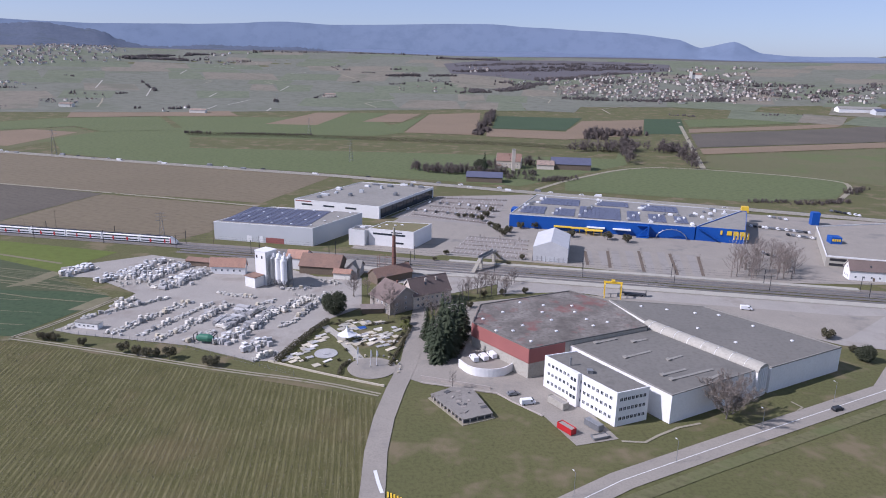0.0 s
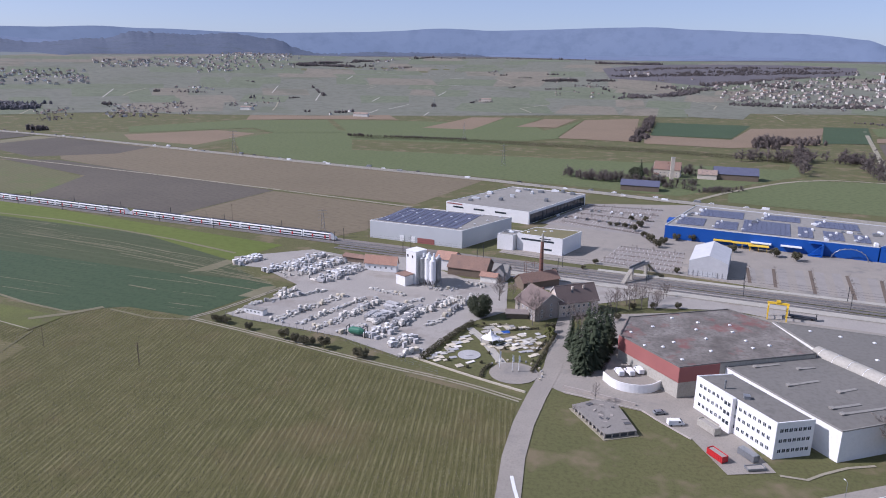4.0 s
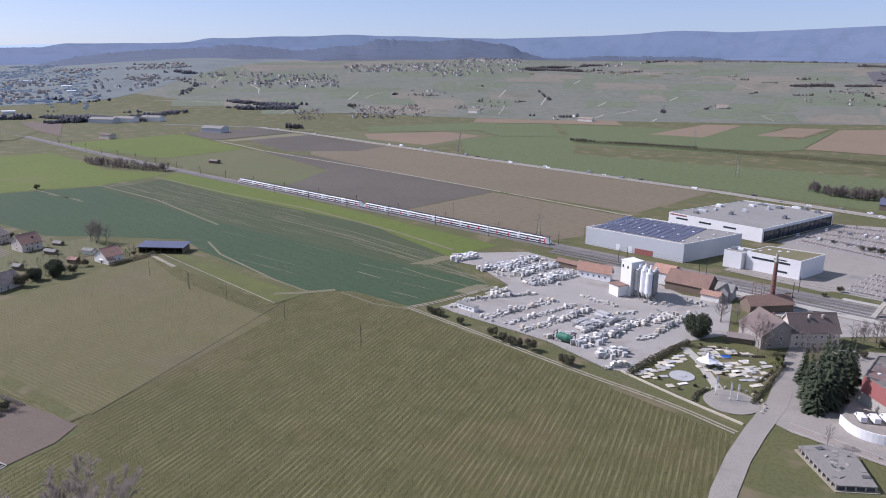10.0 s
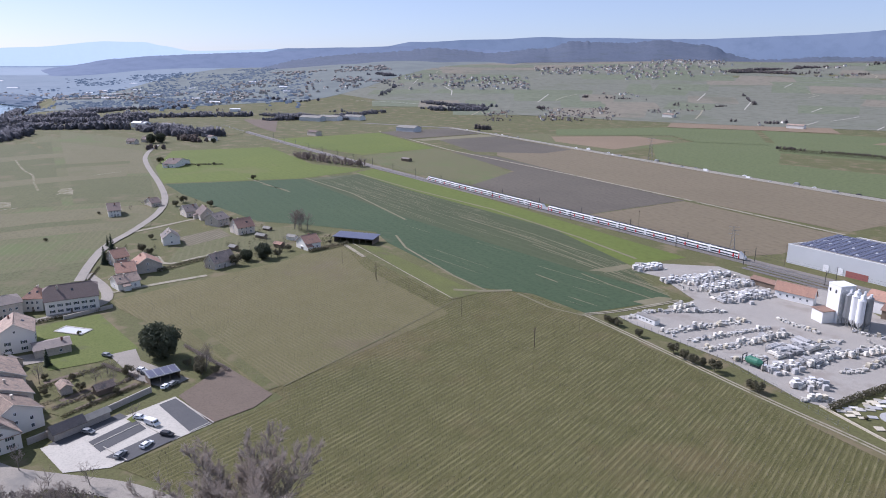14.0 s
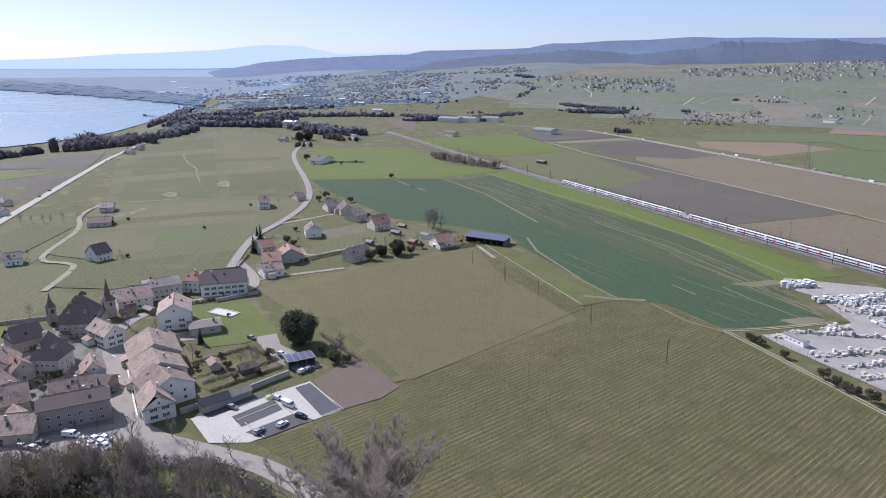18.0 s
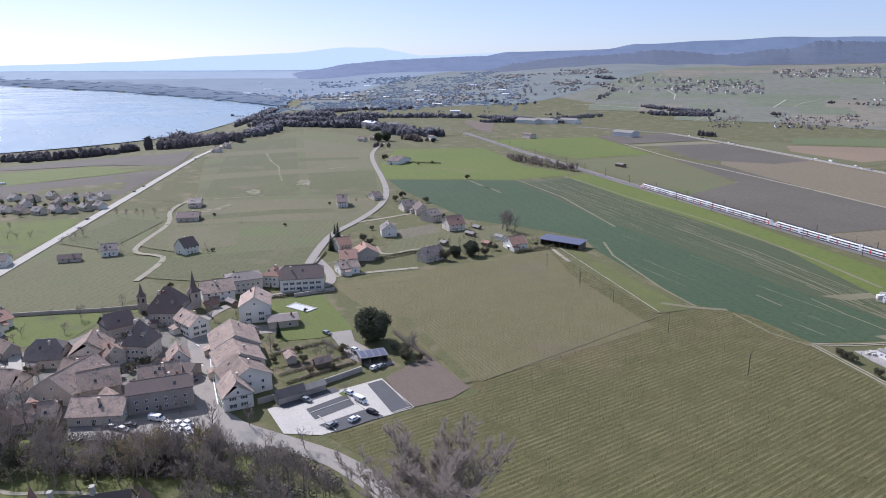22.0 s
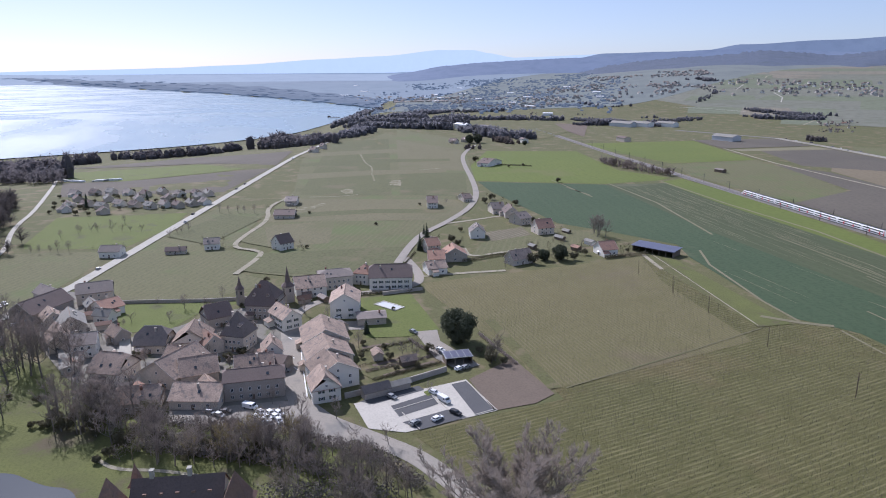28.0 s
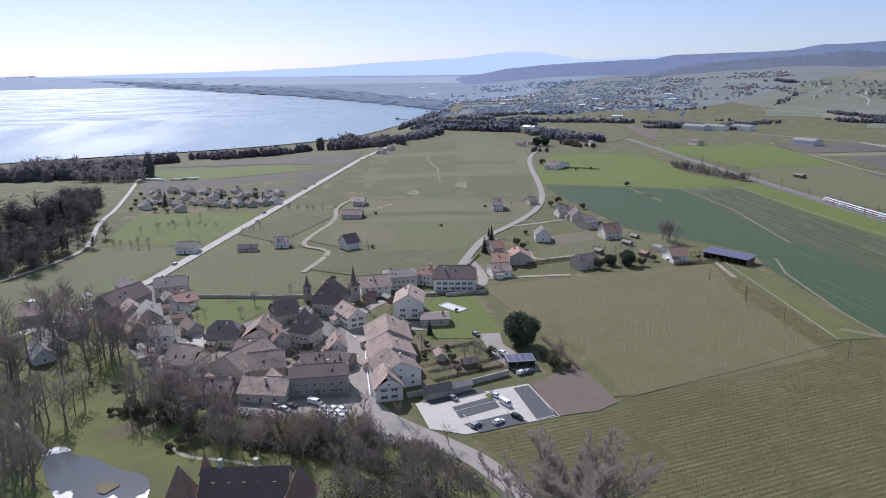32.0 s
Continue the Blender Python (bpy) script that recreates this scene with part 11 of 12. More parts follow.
WOODS = [
    ([(-1079.6, -334.8), (-1032.6, -257.3), (-945.7, -177.9)], 26, 60, 9), ([(-941.0, -235.2), (-890.0, -167.9)], 22, 30, 9), ([(-1048, -367), (-1051, -326), (-1008, -276)], 24, 60, 9), ([(-1180, -412), (-1160, -359), (-1089, -299)], 26, 50, 9), ([(-1255, -338), (-1222, -295), (-1216, -225)], 15, 35, 8),
    ([(-1265, -220), (-1302, -127), (-1308, -9)], 20, 30, 8), ([(-1343, -141), (-1347, -10), (-1304, 41)], 22, 25, 8), ([(-1358, 38), (-1303, 114), (-1191, 142)], 30, 30, 9), ([(-1303, 114), (-1191, 142), (-1124, 190)], 22, 40, 9), ([(-558.9, -201.9), (-572.8, -183.3), (-583.4, -163.2)], 21, 60, 8),
    ([(-494.7, -180.7), (-504.1, -159.9), (-524.9, -145.8)], 20, 60, 8), ([(-456.9, -168.2), (-465.5, -152.1)], 17, 40, 8), ([(-590.3, -172.3), (-636.6, -167.1), (-702.1, -178.1)], 17, 30, 8), ([(-752.1, 468.1), (-681.0, 468.1), (-625.2, 478.2)], 8, 12, 8), ([(-659.3, 476.2), (-620.4, 476.8)], 9, 6, 10),
    ([(209, 1046), (241, 1038), (256, 1013)], 14, 12, 7), ([(240, 946), (214.6, 820.4), (215.6, 798.2)], 19, 14, 8), ([(296, 980), (301, 910)], 12, 14, 7), ([(291, 856), (279.0, 773.8)], 18, 12, 8), ([(-373, 1004), (-195, 1011)], 3.5, 5, 6), ([(48, 1060), (91, 1433)], 12, 12, 7), ([(64, 1104), (99, 1499)], 11, 10, 7),
    ([(-15.7, 705.5), (7.5, 698.1), (22.1, 710.8)], 9, 14, 6), ([(65.4, 672.2), (94.7, 663.3), (124.8, 679.9)], 5, 14, 6), ([(263.7, 585.0), (315.1, 581.1), (351.5, 594.6)], 4, 10, 6), ([(371.3, 630.1), (405.6, 662.4)], 6, 12, 6), ([(-185, 2320), (17, 2358)], 9, 50, 5), ([(-1, 2129), (124, 1944)], 9, 40, 5),
    ([(46, 1931), (176, 2018), (292, 2171)], 10, 80, 5), ([(188, 2160), (386, 2330), (572, 2189)], 11, 160, 6), ([(220, 2559), (559, 2742), (757, 2676)], 12, 200, 6), ([(308, 1840), (516, 1795), (740, 1821)], 9, 80, 6), ([(727, 2565), (881, 2185), (1090, 2086)], 10, 160, 5),
    ([(857, 2039), (925, 1846), (1308, 2127)], 10, 120, 5), ([(686, 1526), (772, 1529)], 7, 30, 5), ([(485, 1508), (577, 1465)], 6, 30, 5), ([(-1387, 797), (-1235, 832), (-1273, 1013)], 10, 60, 5), ([(-1885, 1514), (-1650, 1417)], 10, 40, 5), ([(-1366, 1237), (-1160, 1249)], 10, 50, 5),
    ([(-2065, 1628), (-1979, 1641)], 14, 60, 5), ([(-1609, 1296), (-1700, 1431)], 9, 30, 5), ([(-1149, 2524), (-1020, 2734), (-949, 2876)], 11, 60, 5), ([(-827, 3038), (-773, 3212)], 14, 20, 6), ([(-731, 3141), (-332, 3256), (-75, 3256)], 10, 40, 5), ([(-30, 3004), (198, 2961)], 11, 60, 5),
    ([(-287, 2392), (-238, 2402)], 8, 20, 5), ([(-199, 2514), (-125, 2522)], 10, 30, 5), ([(-168, 2093), (-127, 2105)], 8, 15, 5), ([(-84, 2225), (41, 2187)], 6, 30, 5), ([(-1246, 1151), (-1193, 1286), (-1141, 1326)], 12, 30, 6), ([(-1769, 1023), (-1640, 1026), (-1613, 1094)], 13, 40, 6),
    ([(-1274, 740), (-1251, 821), (-1185, 866)], 12, 50, 6), ([(-1420, 285), (-1350, 392), (-1290, 455), (-1262, 500)], 16, 55, 5), ([(-1683, 311), (-2154, 449), (-2598, 597)], 18, 60, 5), ([(-1281, 166), (-1189, 191), (-1221, 235), (-1290, 292)], 16, 40, 5), ([(-1043, 453), (-997, 459)], 9, 20, 5),
    ([(-1253, 470), (-1203, 463)], 12, 20, 5), ([(-959, 367), (-948, 381)], 9, 12, 5), ([(-1640, 400), (-1610, 480), (-1530, 570), (-1470, 680), (-1410, 760)], 15, 70, 5), ([(-1190, 492), (-1130, 470), (-1065, 515)], 17, 34, 6), ([(-1700, 470), (-1800, 610), (-1760, 760)], 13, 80, 5),
    ([(-1570, 330), (-1500, 430), (-1440, 520)], 14, 100, 5), ([(40, 2480), (250, 2540), (450, 2600), (640, 2680), (830, 2740)], 10, 100, 5), ([(60, 2680), (300, 2800), (560, 2850), (800, 2860)], 10, 100, 5), ([(330, 2280), (480, 2420), (640, 2540)], 9, 60, 5), ([(-388, 1612), (-385, 1613)], 12, 12, 6),
    ([(-837, 1942), (-782, 1853), (-705, 1728)], 9, 14, 6), ([(-551, 1404), (-521, 1438)], 12, 30, 6), ([(-319, 1725), (-318, 1725)], 9, 14, 6), ([(-289, 1748), (-269, 1758)], 6, 12, 6), ([(-384, 2483), (-334, 2460)], 9, 20, 6), ([(-274, 2105), (-261, 2137)], 8, 14, 6), ([(-784, 1637), (-758, 1677)], 7, 12, 6),
    ([(-1113, 2508), (-1040, 2556), (-950, 2580)], 12, 60, 6), ([(-928, 2564), (-885, 2667)], 11, 40, 6), ([(-787, 2680), (-724, 2669)], 10, 30, 6), ([(-857, 3157), (-757, 3149)], 14, 30, 6), ([(-864, 1621), (-856, 1630)], 9, 14, 6), ([(-1057, 1971), (-1027, 1957)], 8, 14, 6), ([(-618, 1393), (-610, 1400)], 8, 14, 6),
    ([(-1234, 1147), (-1180, 1175), (-1143, 1224)], 13, 50, 6), ([(-1565, 1256), (-1646, 1368)], 10, 40, 6), ([(-1083, 1353), (-1053, 1346)], 14, 20, 6), ([(-1135, 1612), (-1135, 1645)], 9, 20, 6), ([(-827, 1398), (-800, 1433)], 10, 16, 6), ([(-1585, 1839), (-1556, 1864)], 8, 16, 6), ([(-1647, 1579), (-1586, 1602)], 8, 16, 6),
    ([(-1264, 1140), (-1254, 1145)], 8, 14, 6), ([(-1259, 986), (-1251, 996)], 9, 16, 6), ([(-860, 915), (-841, 919)], 10, 14, 6), ([(-1351, 938), (-1345, 975)], 10, 30, 6), ([(-1086, 1650), (-986, 1688)], 7, 30, 6), ([(-2560, 600), (-2700, 660), (-2800, 730), (-2900, 800)], 10, 100, 6),
]
WOODS += [([(172, 900), (226, 909), (262, 930)], 16, 34, 6), ([(205, 822), (237, 830)], 17, 26, 6), ([(275, 900), (318, 935)], 14, 30, 6), ([(282, 815), (302, 815)], 18, 18, 6), ([(223, 1097), (307, 1114)], 12, 30, 6), ([(20, 735), (60, 760), (110, 765)], 11, 20, 6), ([(30, 690), (95, 700)], 8, 14, 6), ([(-30, 720), (20, 700)], 9, 20, 6)]
hedge("field_hedge", [(-360, 977), (-230, 982), (-69, 965), (86, 943), (220, 896)], 5.5, 8, HEDGEBROWN, "long olive-brown hedge across the fields", 2.2, 91)
# Bearing picks the colour: darker where front-lit, haze-tinted where far and backlit.
for i, (pts, h, w, per) in enumerate(WOODS):
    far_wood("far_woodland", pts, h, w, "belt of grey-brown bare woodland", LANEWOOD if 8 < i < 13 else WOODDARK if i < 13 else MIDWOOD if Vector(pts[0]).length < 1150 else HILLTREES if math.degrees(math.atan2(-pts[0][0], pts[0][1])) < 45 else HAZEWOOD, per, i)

FAR = {}


def far_house(kind, at, turn, s=1.0):
    """A house in a distant village: wall body with its roof."""
    at = on(at)
    m = pose(*at, 0, 0, turn) @ Matrix.Diagonal((s, s, s, 1))
    if kind in FAR:
        return copy_thing(FAR[kind], m)
    w, d, e, r, wm, rm, hip, label = (
        (12, 9, 5, 4.4, RENDER, TILEBROWN, 0.0, "small white house with a brown roof in a distant village"),
        (11, 10, 5, 4.2, RENDER, TILE, 0.6, "small pale house with a mottled roof in a distant village"),
        (14, 9, 6, 4.6, RENDER, TILE, 0.0, "small cream house with a tiled roof in a distant village"),
        (10, 8, 5, 4.0, RENDER, TILEDARK, 0.0, "small stone house with a dark roof in a distant village"),
        (16, 10, 8, 3.0, WHITERENDER, SLATE, 0.4, "pale block with a grey roof in a distant village"),
        (11, 9, 5, 4.2, WHITERENDER, TILEORANGE, 0.0, "small white house with an orange roof in a distant village"),
    )[kind]
    bw, br = bmesh.new(), bmesh.new()
    gabled(bw, br, w, d, e, r, hip=hip)
    ob = tagged(part("village_house", bw, wm), label, "house", "houses of the far villages")
    part("roof", br, rm, ob)
    ob.matrix_basis = m
    FAR[kind] = ob
    return ob


rnd = random.Random(5)
def joined_house(walls, roofs, p, turn, w, d, e, rise):
    """Adds a gabled house to the joined walls and roofs of a distant village."""
    c, sn, z = math.cos(radians(turn)), math.sin(radians(turn)), terrain(p.x, p.y) - 0.5
    put = lambda x, y, h: (p.x + x * c - y * sn, p.y + x * sn + y * c, z + h)
    V, F = walls
    o = len(V)
    V += [put(x, y, h) for h in (0, e) for x, y in ((-w, -d), (w, -d), (w, d), (-w, d))] + [put(-w, 0, e + rise), put(w, 0, e + rise)]
    F += [tuple(o + i for i in f) for f in ((0, 1, 5, 4), (1, 2, 6, 9, 5), (2, 3, 7, 6), (3, 0, 4, 8, 7))]
    V, F = roofs
    o = len(V)
    w, d = w * 1.08, d * 1.12
    V += [put(x, y, h) for x, y, h in ((-w, -d, e - 0.3), (w, -d, e - 0.3), (w, 0, e + rise + 0.25), (-w, 0, e + rise + 0.25), (-w, d, e - 0.3), (w, d, e - 0.3))]
    F += [tuple(o + i for i in f) for f in ((0, 1, 2, 3), (3, 2, 5, 4))]


FARV = [
    # corners, houses, one by one or joined
    ([(240, 2166), (664, 2270), (566, 1774), (318, 1904)], 34, False), ([(424, 1976), (826, 2041), (723, 1741), (414, 1789)], 28, False), ([(711, 2191), (981, 2028), (857, 1793), (625, 1822)], 28, False), ([(924, 1906), (1193, 1933), (1084, 1750), (861, 1771)], 14, False), ([(856, 2797), (1210, 2803), (1155, 2672), (803, 2617)], 16, True), ([(168, 2381), (332, 2488), (292, 2171), (153, 2155)], 8, False),
    ([(-1545, 2501), (-2120, 4555), (-1100, 2416), (-1301, 2105)], 260, True), ([(-1813, 2254), (-1560, 2525), (-1379, 2232), (-1652, 2069)], 120, True), ([(-2026, 1942), (-1911, 2340), (-1676, 2050), (-1787, 1722)], 90, True), ([(-1975, 1644), (-1919, 1879), (-1776, 1736), (-1868, 1564)], 22, True), ([(-2653, 1713), (-2315, 1767), (-2053, 1563), (-2237, 1450)], 36, True), ([(-2347, 4748), (-2051, 4594), (-1115, 2500), (-1203, 2436)], 10, True),
    ([(-961, 1018), (-1127, 1211), (-1077, 1257), (-924, 1086)], 18, False), ([(-905, 1135), (-1055, 1340), (-935, 1472), (-777, 1233)], 54, False), ([(-1153, 1739), (-1064, 1833), (-980, 1657), (-1057, 1607)], 16, False), ([(-875, 1480), (-799, 1557), (-717, 1371), (-777, 1302)], 8, False), ([(-1594, 1846), (-1582, 1904), (-1526, 1836), (-1542, 1799)], 4, False),
    ([(-879, 1659), (-808, 1671), (-730, 1510), (-783, 1478)], 6, False), ([(-969, 2863), (-845, 3104), (-698, 2573), (-803, 2440)], 12, True), ([(-427, 2608), (-353, 2618), (-338, 2454), (-389, 2442)], 5, False), ([(-203, 2376), (-82, 2493), (42, 2252), (-80, 2145)], 12, False), ([(74, 2628), (168, 2655), (159, 2462), (72, 2450)], 8, True), ([(-574, 1413), (-530, 1468), (-499, 1384), (-545, 1356)], 3, False), ([(-319, 1751), (-292, 1788), (-284, 1740), (-312, 1715)], 2, False), ([(-42, 2026), (-10, 2060), (-9, 1999), (-36, 1979)], 2, False),
    ([(307, 2291), (715, 2521), (559, 1797), (322, 1930)], 110, True), ([(670, 2356), (1087, 2557), (788, 1797), (513, 1736)], 130, True), ([(932, 2181), (1084, 2043), (918, 1745), (778, 1774)], 30, True), ([(1071, 2017), (1244, 2019), (1066, 1719), (931, 1744)], 18, True),
    ([(-162, 2023), (16, 2133), (15, 1926), (-154, 1929)], 4, False), ([(-1774, 556), (-1583, 901), (-1372, 806), (-1492, 506)], 12, False),
]
JW, JR, GR = ([], []), ([], []), ([], [])
JW2, JR2 = ([], []), ([], [])
for q, n, joined in FARV:
    for k in range(n):
        u, v = rnd.random(), rnd.random()
        p = Vector(q[0]).lerp(Vector(q[1]), u).lerp(Vector(q[3]).lerp(Vector(q[2]), u), v)
        if math.degrees(math.atan2(-p.x, p.y)) > 39 and p.length > 2560:
            p *= rnd.uniform(2150, 2560) / p.length
        size = rnd.uniform(0.7, 1.05) * (0.8 if p.length < 1700 else 0.9)
        turn = rnd.choice((20, 110)) + rnd.uniform(-35, 35)
        if joined:
            joined_house(JW if p.x > 0 or k % 3 else JW2, JR if k % 2 else JR2, p, turn, (6.0 if p.x > 0 else 4.8) * size, 4.8 * size, rnd.uniform(4.0, 6.2), rnd.uniform(2.6, 4.2))
        else:
            far_house(rnd.choice((0, 3, 3, 3, 3, 4, 4, 4, 1)), p, turn, size * 0.8)
        for i in range(0 if p.x < -1000 and p.length > 1950 else 2 if joined and n < 60 else 1):
            x, y = p.x + rnd.uniform(-16, 16), p.y + rnd.uniform(-16, 16)
            clump(*GR, rnd, x, y, terrain(x, y), rnd.uniform(1.2, 3), rnd.uniform(1.5, 4))
            for _ in range(2 if p.x > 100 else 1):
                far_tree(*GR, rnd, x + rnd.uniform(-14, 14), y + rnd.uniform(-14, 14), terrain(x, y), rnd.uniform(4, 9), 14)
tagged(soup("upper_village_walls", *JW, FARWALL), "pale walls of the upper village, crowded on the slope", "village", "", "stuff")
tagged(soup("upper_village_white_walls", *JW2, WHITERENDER), "white walls of the upper village", "village", "", "stuff")
tagged(soup("upper_village_roofs", *JR, TILEDARK), "dark brown tiled roofs of the far villages", "village", "", "stuff")
tagged(soup("upper_village_grey_roofs", *JR2, SLATE), "grey roofs of the upper village", "village", "", "stuff")
tagged(soup("village_garden_trees", *GR, HILLTREES), "bare garden trees and shrubs between village houses", "trees", "", "stuff")
# big pale church on its rise
house("hill_church", (806, 2364), -10, 34, 14, 14, 6, WHITERENDER, TILEBROWN, "large pale church on a rise above the village", "church", n=(0, 0), chimneys=0)
ob = thing("bell_tower", on((806, 2364)), -10, "white bell tower of the hill church", "tower")
part("shaft", boxes((-4, 4, -4, 4, 0, 24)), WHITERENDER, ob)
part("spire", tube(bmesh.new(), (0, 0, 24), (0, 0, 34), 4.8, 0.1, 8), TILEBROWN, ob)
# the town in the lowland, too far to tell its houses apart
TW, TR, TG = ([], []), ([], []), ([], [])
TOWN = ([(-3373, 670), (-2976, 1143), (-2071, 794), (-2707, 677)], [(-2944, 856), (-1885, 1213), (-1612, 1074), (-1860, 712)], [(-2707, 1239), (-1984, 1610), (-1819, 1524), (-2253, 1118)], [(-2822, 1631), (-2305, 1869), (-2101, 1758), (-2432, 1510)])
for k in range(900):
    u, v = rnd.random(), rnd.random()
    q = TOWN[k % 4]
    p = Vector(q[0]).lerp(Vector(q[1]), u).lerp(Vector(q[3]).lerp(Vector(q[2]), u), v)
    if noise.noise((p.x * 0.006, p.y * 0.006, 2.0)) < -0.15:
        continue
    big = 2.6 if k % 24 == 0 else 1.0
    joined_house(TW, TR, p, rnd.uniform(0, 180), rnd.uniform(3, 5.5) * big, rnd.uniform(3, 4.2) * big, rnd.uniform(4, 7), rnd.uniform(1, 3.0))
# woods along the far shore
SB = ([], [])
for k in range(260):
    a = 76.2 + 36 * rnd.random() ** 1.3
    d = far_shore(a) - 30 + 420 * rnd.random() ** 1.6
    x, y = -d * math.sin(radians(a)), d * math.cos(radians(a))
    clump(*SB, rnd, x, y, terrain(x, y) + 5, rnd.uniform(12, 30), rnd.uniform(2, 4))
# woods and hedges that streak the lowland
for k in range(80):
    a, q = rnd.uniform(57, 77), rnd.uniform(1950, 3900)
    hazy = q > 4640 - 1800 * smooth(57, 75, a)
    long_, deep = rnd.uniform(15, 60), rnd.uniform(25, 110)
    for i in range(26):
        b = a + math.degrees(rnd.gauss(0, long_) / q)
        d = q + rnd.gauss(0, deep)
        x, y = -d * math.sin(radians(b)), d * math.cos(radians(b))
        clump(*(SB if hazy else TG), rnd, x, y, terrain(x, y) + (2 if hazy else 0), rnd.uniform(4, 9), rnd.uniform(3, 8))
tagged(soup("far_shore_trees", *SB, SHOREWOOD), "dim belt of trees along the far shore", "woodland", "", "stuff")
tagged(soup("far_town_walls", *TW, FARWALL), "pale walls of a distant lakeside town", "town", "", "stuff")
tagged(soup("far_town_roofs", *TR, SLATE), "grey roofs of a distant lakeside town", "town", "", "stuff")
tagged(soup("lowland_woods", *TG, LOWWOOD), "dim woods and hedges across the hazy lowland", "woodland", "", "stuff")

# jetty at the end of the wooded point
ob = thing("jetty", (-2305, 393, -40.0 + lift(2338)), 54, "short dark jetty with a low hut on the lake", "jetty")
part("deck", boxes((0, 42, -3, 3, 2.0, 3.0)), WOOD, ob)
part("hut", boxes((1, 9, -2.5, 2.5, 3.0, 7.5)), WOOD, ob)
for x in (1, 11, 21, 31, 41):
    for y in (-2.6, 2.6):
        part("pile", tube(bmesh.new(), (x, y, -3), (x, y, 4.2), 0.5, 0.5, 6), WOOD, ob)
# sheds and greenhouses in the plain
for p, l in (((-3529, 769), 46), ((-3338, 635), 34), ((-3040, 938), 30), ((-3041, 1000), 26), ((-2528, 1133), 24), ((-2336, 925), 22), ((-2058, 1231), 26), ((-3904, 816), 26), ((-1793, 858), 26), ((-1533, 782), 24), ((-3250, 1190), 40), ((-2870, 1060), 30), ((-2690, 900), 36), ((-2440, 1330), 26), ((-2210, 1050), 30), ((-1990, 900), 20), ((-2330, 760), 22), ((-1900, 1150), 22)):
    house("distant_shed", p, 60, l, 14, 6, 1.5, WHITEWALL, WHITEMETAL, "large white shed in the distant town", "building", n=(0, 0), chimneys=0)
for p, l, d, h, wm, rm, tr, label in (((-1232, 779), 50, 22, 7, GREYWALL, ROOFPALE, 20, "long pale farm shed"), ((-1215, 814), 45, 20, 7, WHITEWALL, ROOFPALE, 20, "white farm shed in the plain"), ((-1189, 858), 40, 20, 7, WHITEWALL, ROOFPALE, 20, "white farm shed in the plain"), ((-929, 780), 40, 20, 7, GREYWALL, ROOFPALE, 10, "pale farm shed beside a track"), ((-1300, 470), 34, 16, 9, WHITEWALL, WHITEMETAL, 20, "shining white greenhouse at the wood's edge"), ((-1270, 512), 24, 12, 6, WHITEWALL, ROOFPALE, 20, "white shed at the wood's edge"), ((-637.5, 542.7), 12, 6, 3.2, WOOD, SLATE, 5, "lonely barn in the field"), ((-975, 630), 22, 12, 6, RENDER, TILEDARK, 5, "farm building beside a grove"), ((878, 1579), 90, 30, 9, WHITEWALL, ROOFPALE, -8, "long white industrial shed"), ((930, 1528), 60, 30, 9, GREYWALL, PANEL, -8, "industrial shed with a dark roof"), ((-302, 1758), 26, 12, 7, RENDER, TILE, 0, "farmstead on the slope"), ((-490, 1342), 30, 12, 6, WHITERENDER, TILE, 0, "farm at the foot of the slope"), ((-764, 1387), 26, 12, 6, WHITERENDER, TILE, 0, "farm at the foot of the slope"), ((-1015, 477), 14, 10, 6, WHITERENDER, TILEDARK, 0, "small white house in the meadow")):
    house("farm_shed", p, tr, l, d, h, d * 0.16, wm, rm, label, "building", n=(0, 0), chimneys=0)

# farm beyond the motorway
house("farmhouse", (55.5, 745.7), -12, 26, 14, 8, 7, RENDER, TILEBROWN, "old farmhouse with a brown tiled roof", "house", n=(6, 3), shut=False)
house("farm_barn", (114.3, 742.4), -6, 42, 20, 6, 6, WOOD, PANEL, "long barn with a blue solar roof", "barn", n=(0, 0), chimneys=0)
house("farm_barn", (20.7, 653.8), -6, 34, 16, 5, 4, WOOD, PANEL, "low barn with a dark blue roof", "barn", n=(0, 0), chimneys=0)
house("farm_shed", (98.8, 740.2), -6, 18, 12, 5, 4, RENDER, TILE, "farm outbuilding with a tiled roof", "shed", n=(0, 0), chimneys=0)
ob = thing("farm_chimney", on((72.2, 728.8)), 0, "pale square farm tower", "tower")
part("shaft", boxes((-1.8, 1.8, -1.8, 1.8, 0, 22)), RENDER, ob)
part("cap", boxes((-2, 2, -2, 2, 22, 22.6)), CONCRETE, ob)
tree("conifer", (40.4, 702.6), 24)
tree("round", (36.7, 709.2), 16)

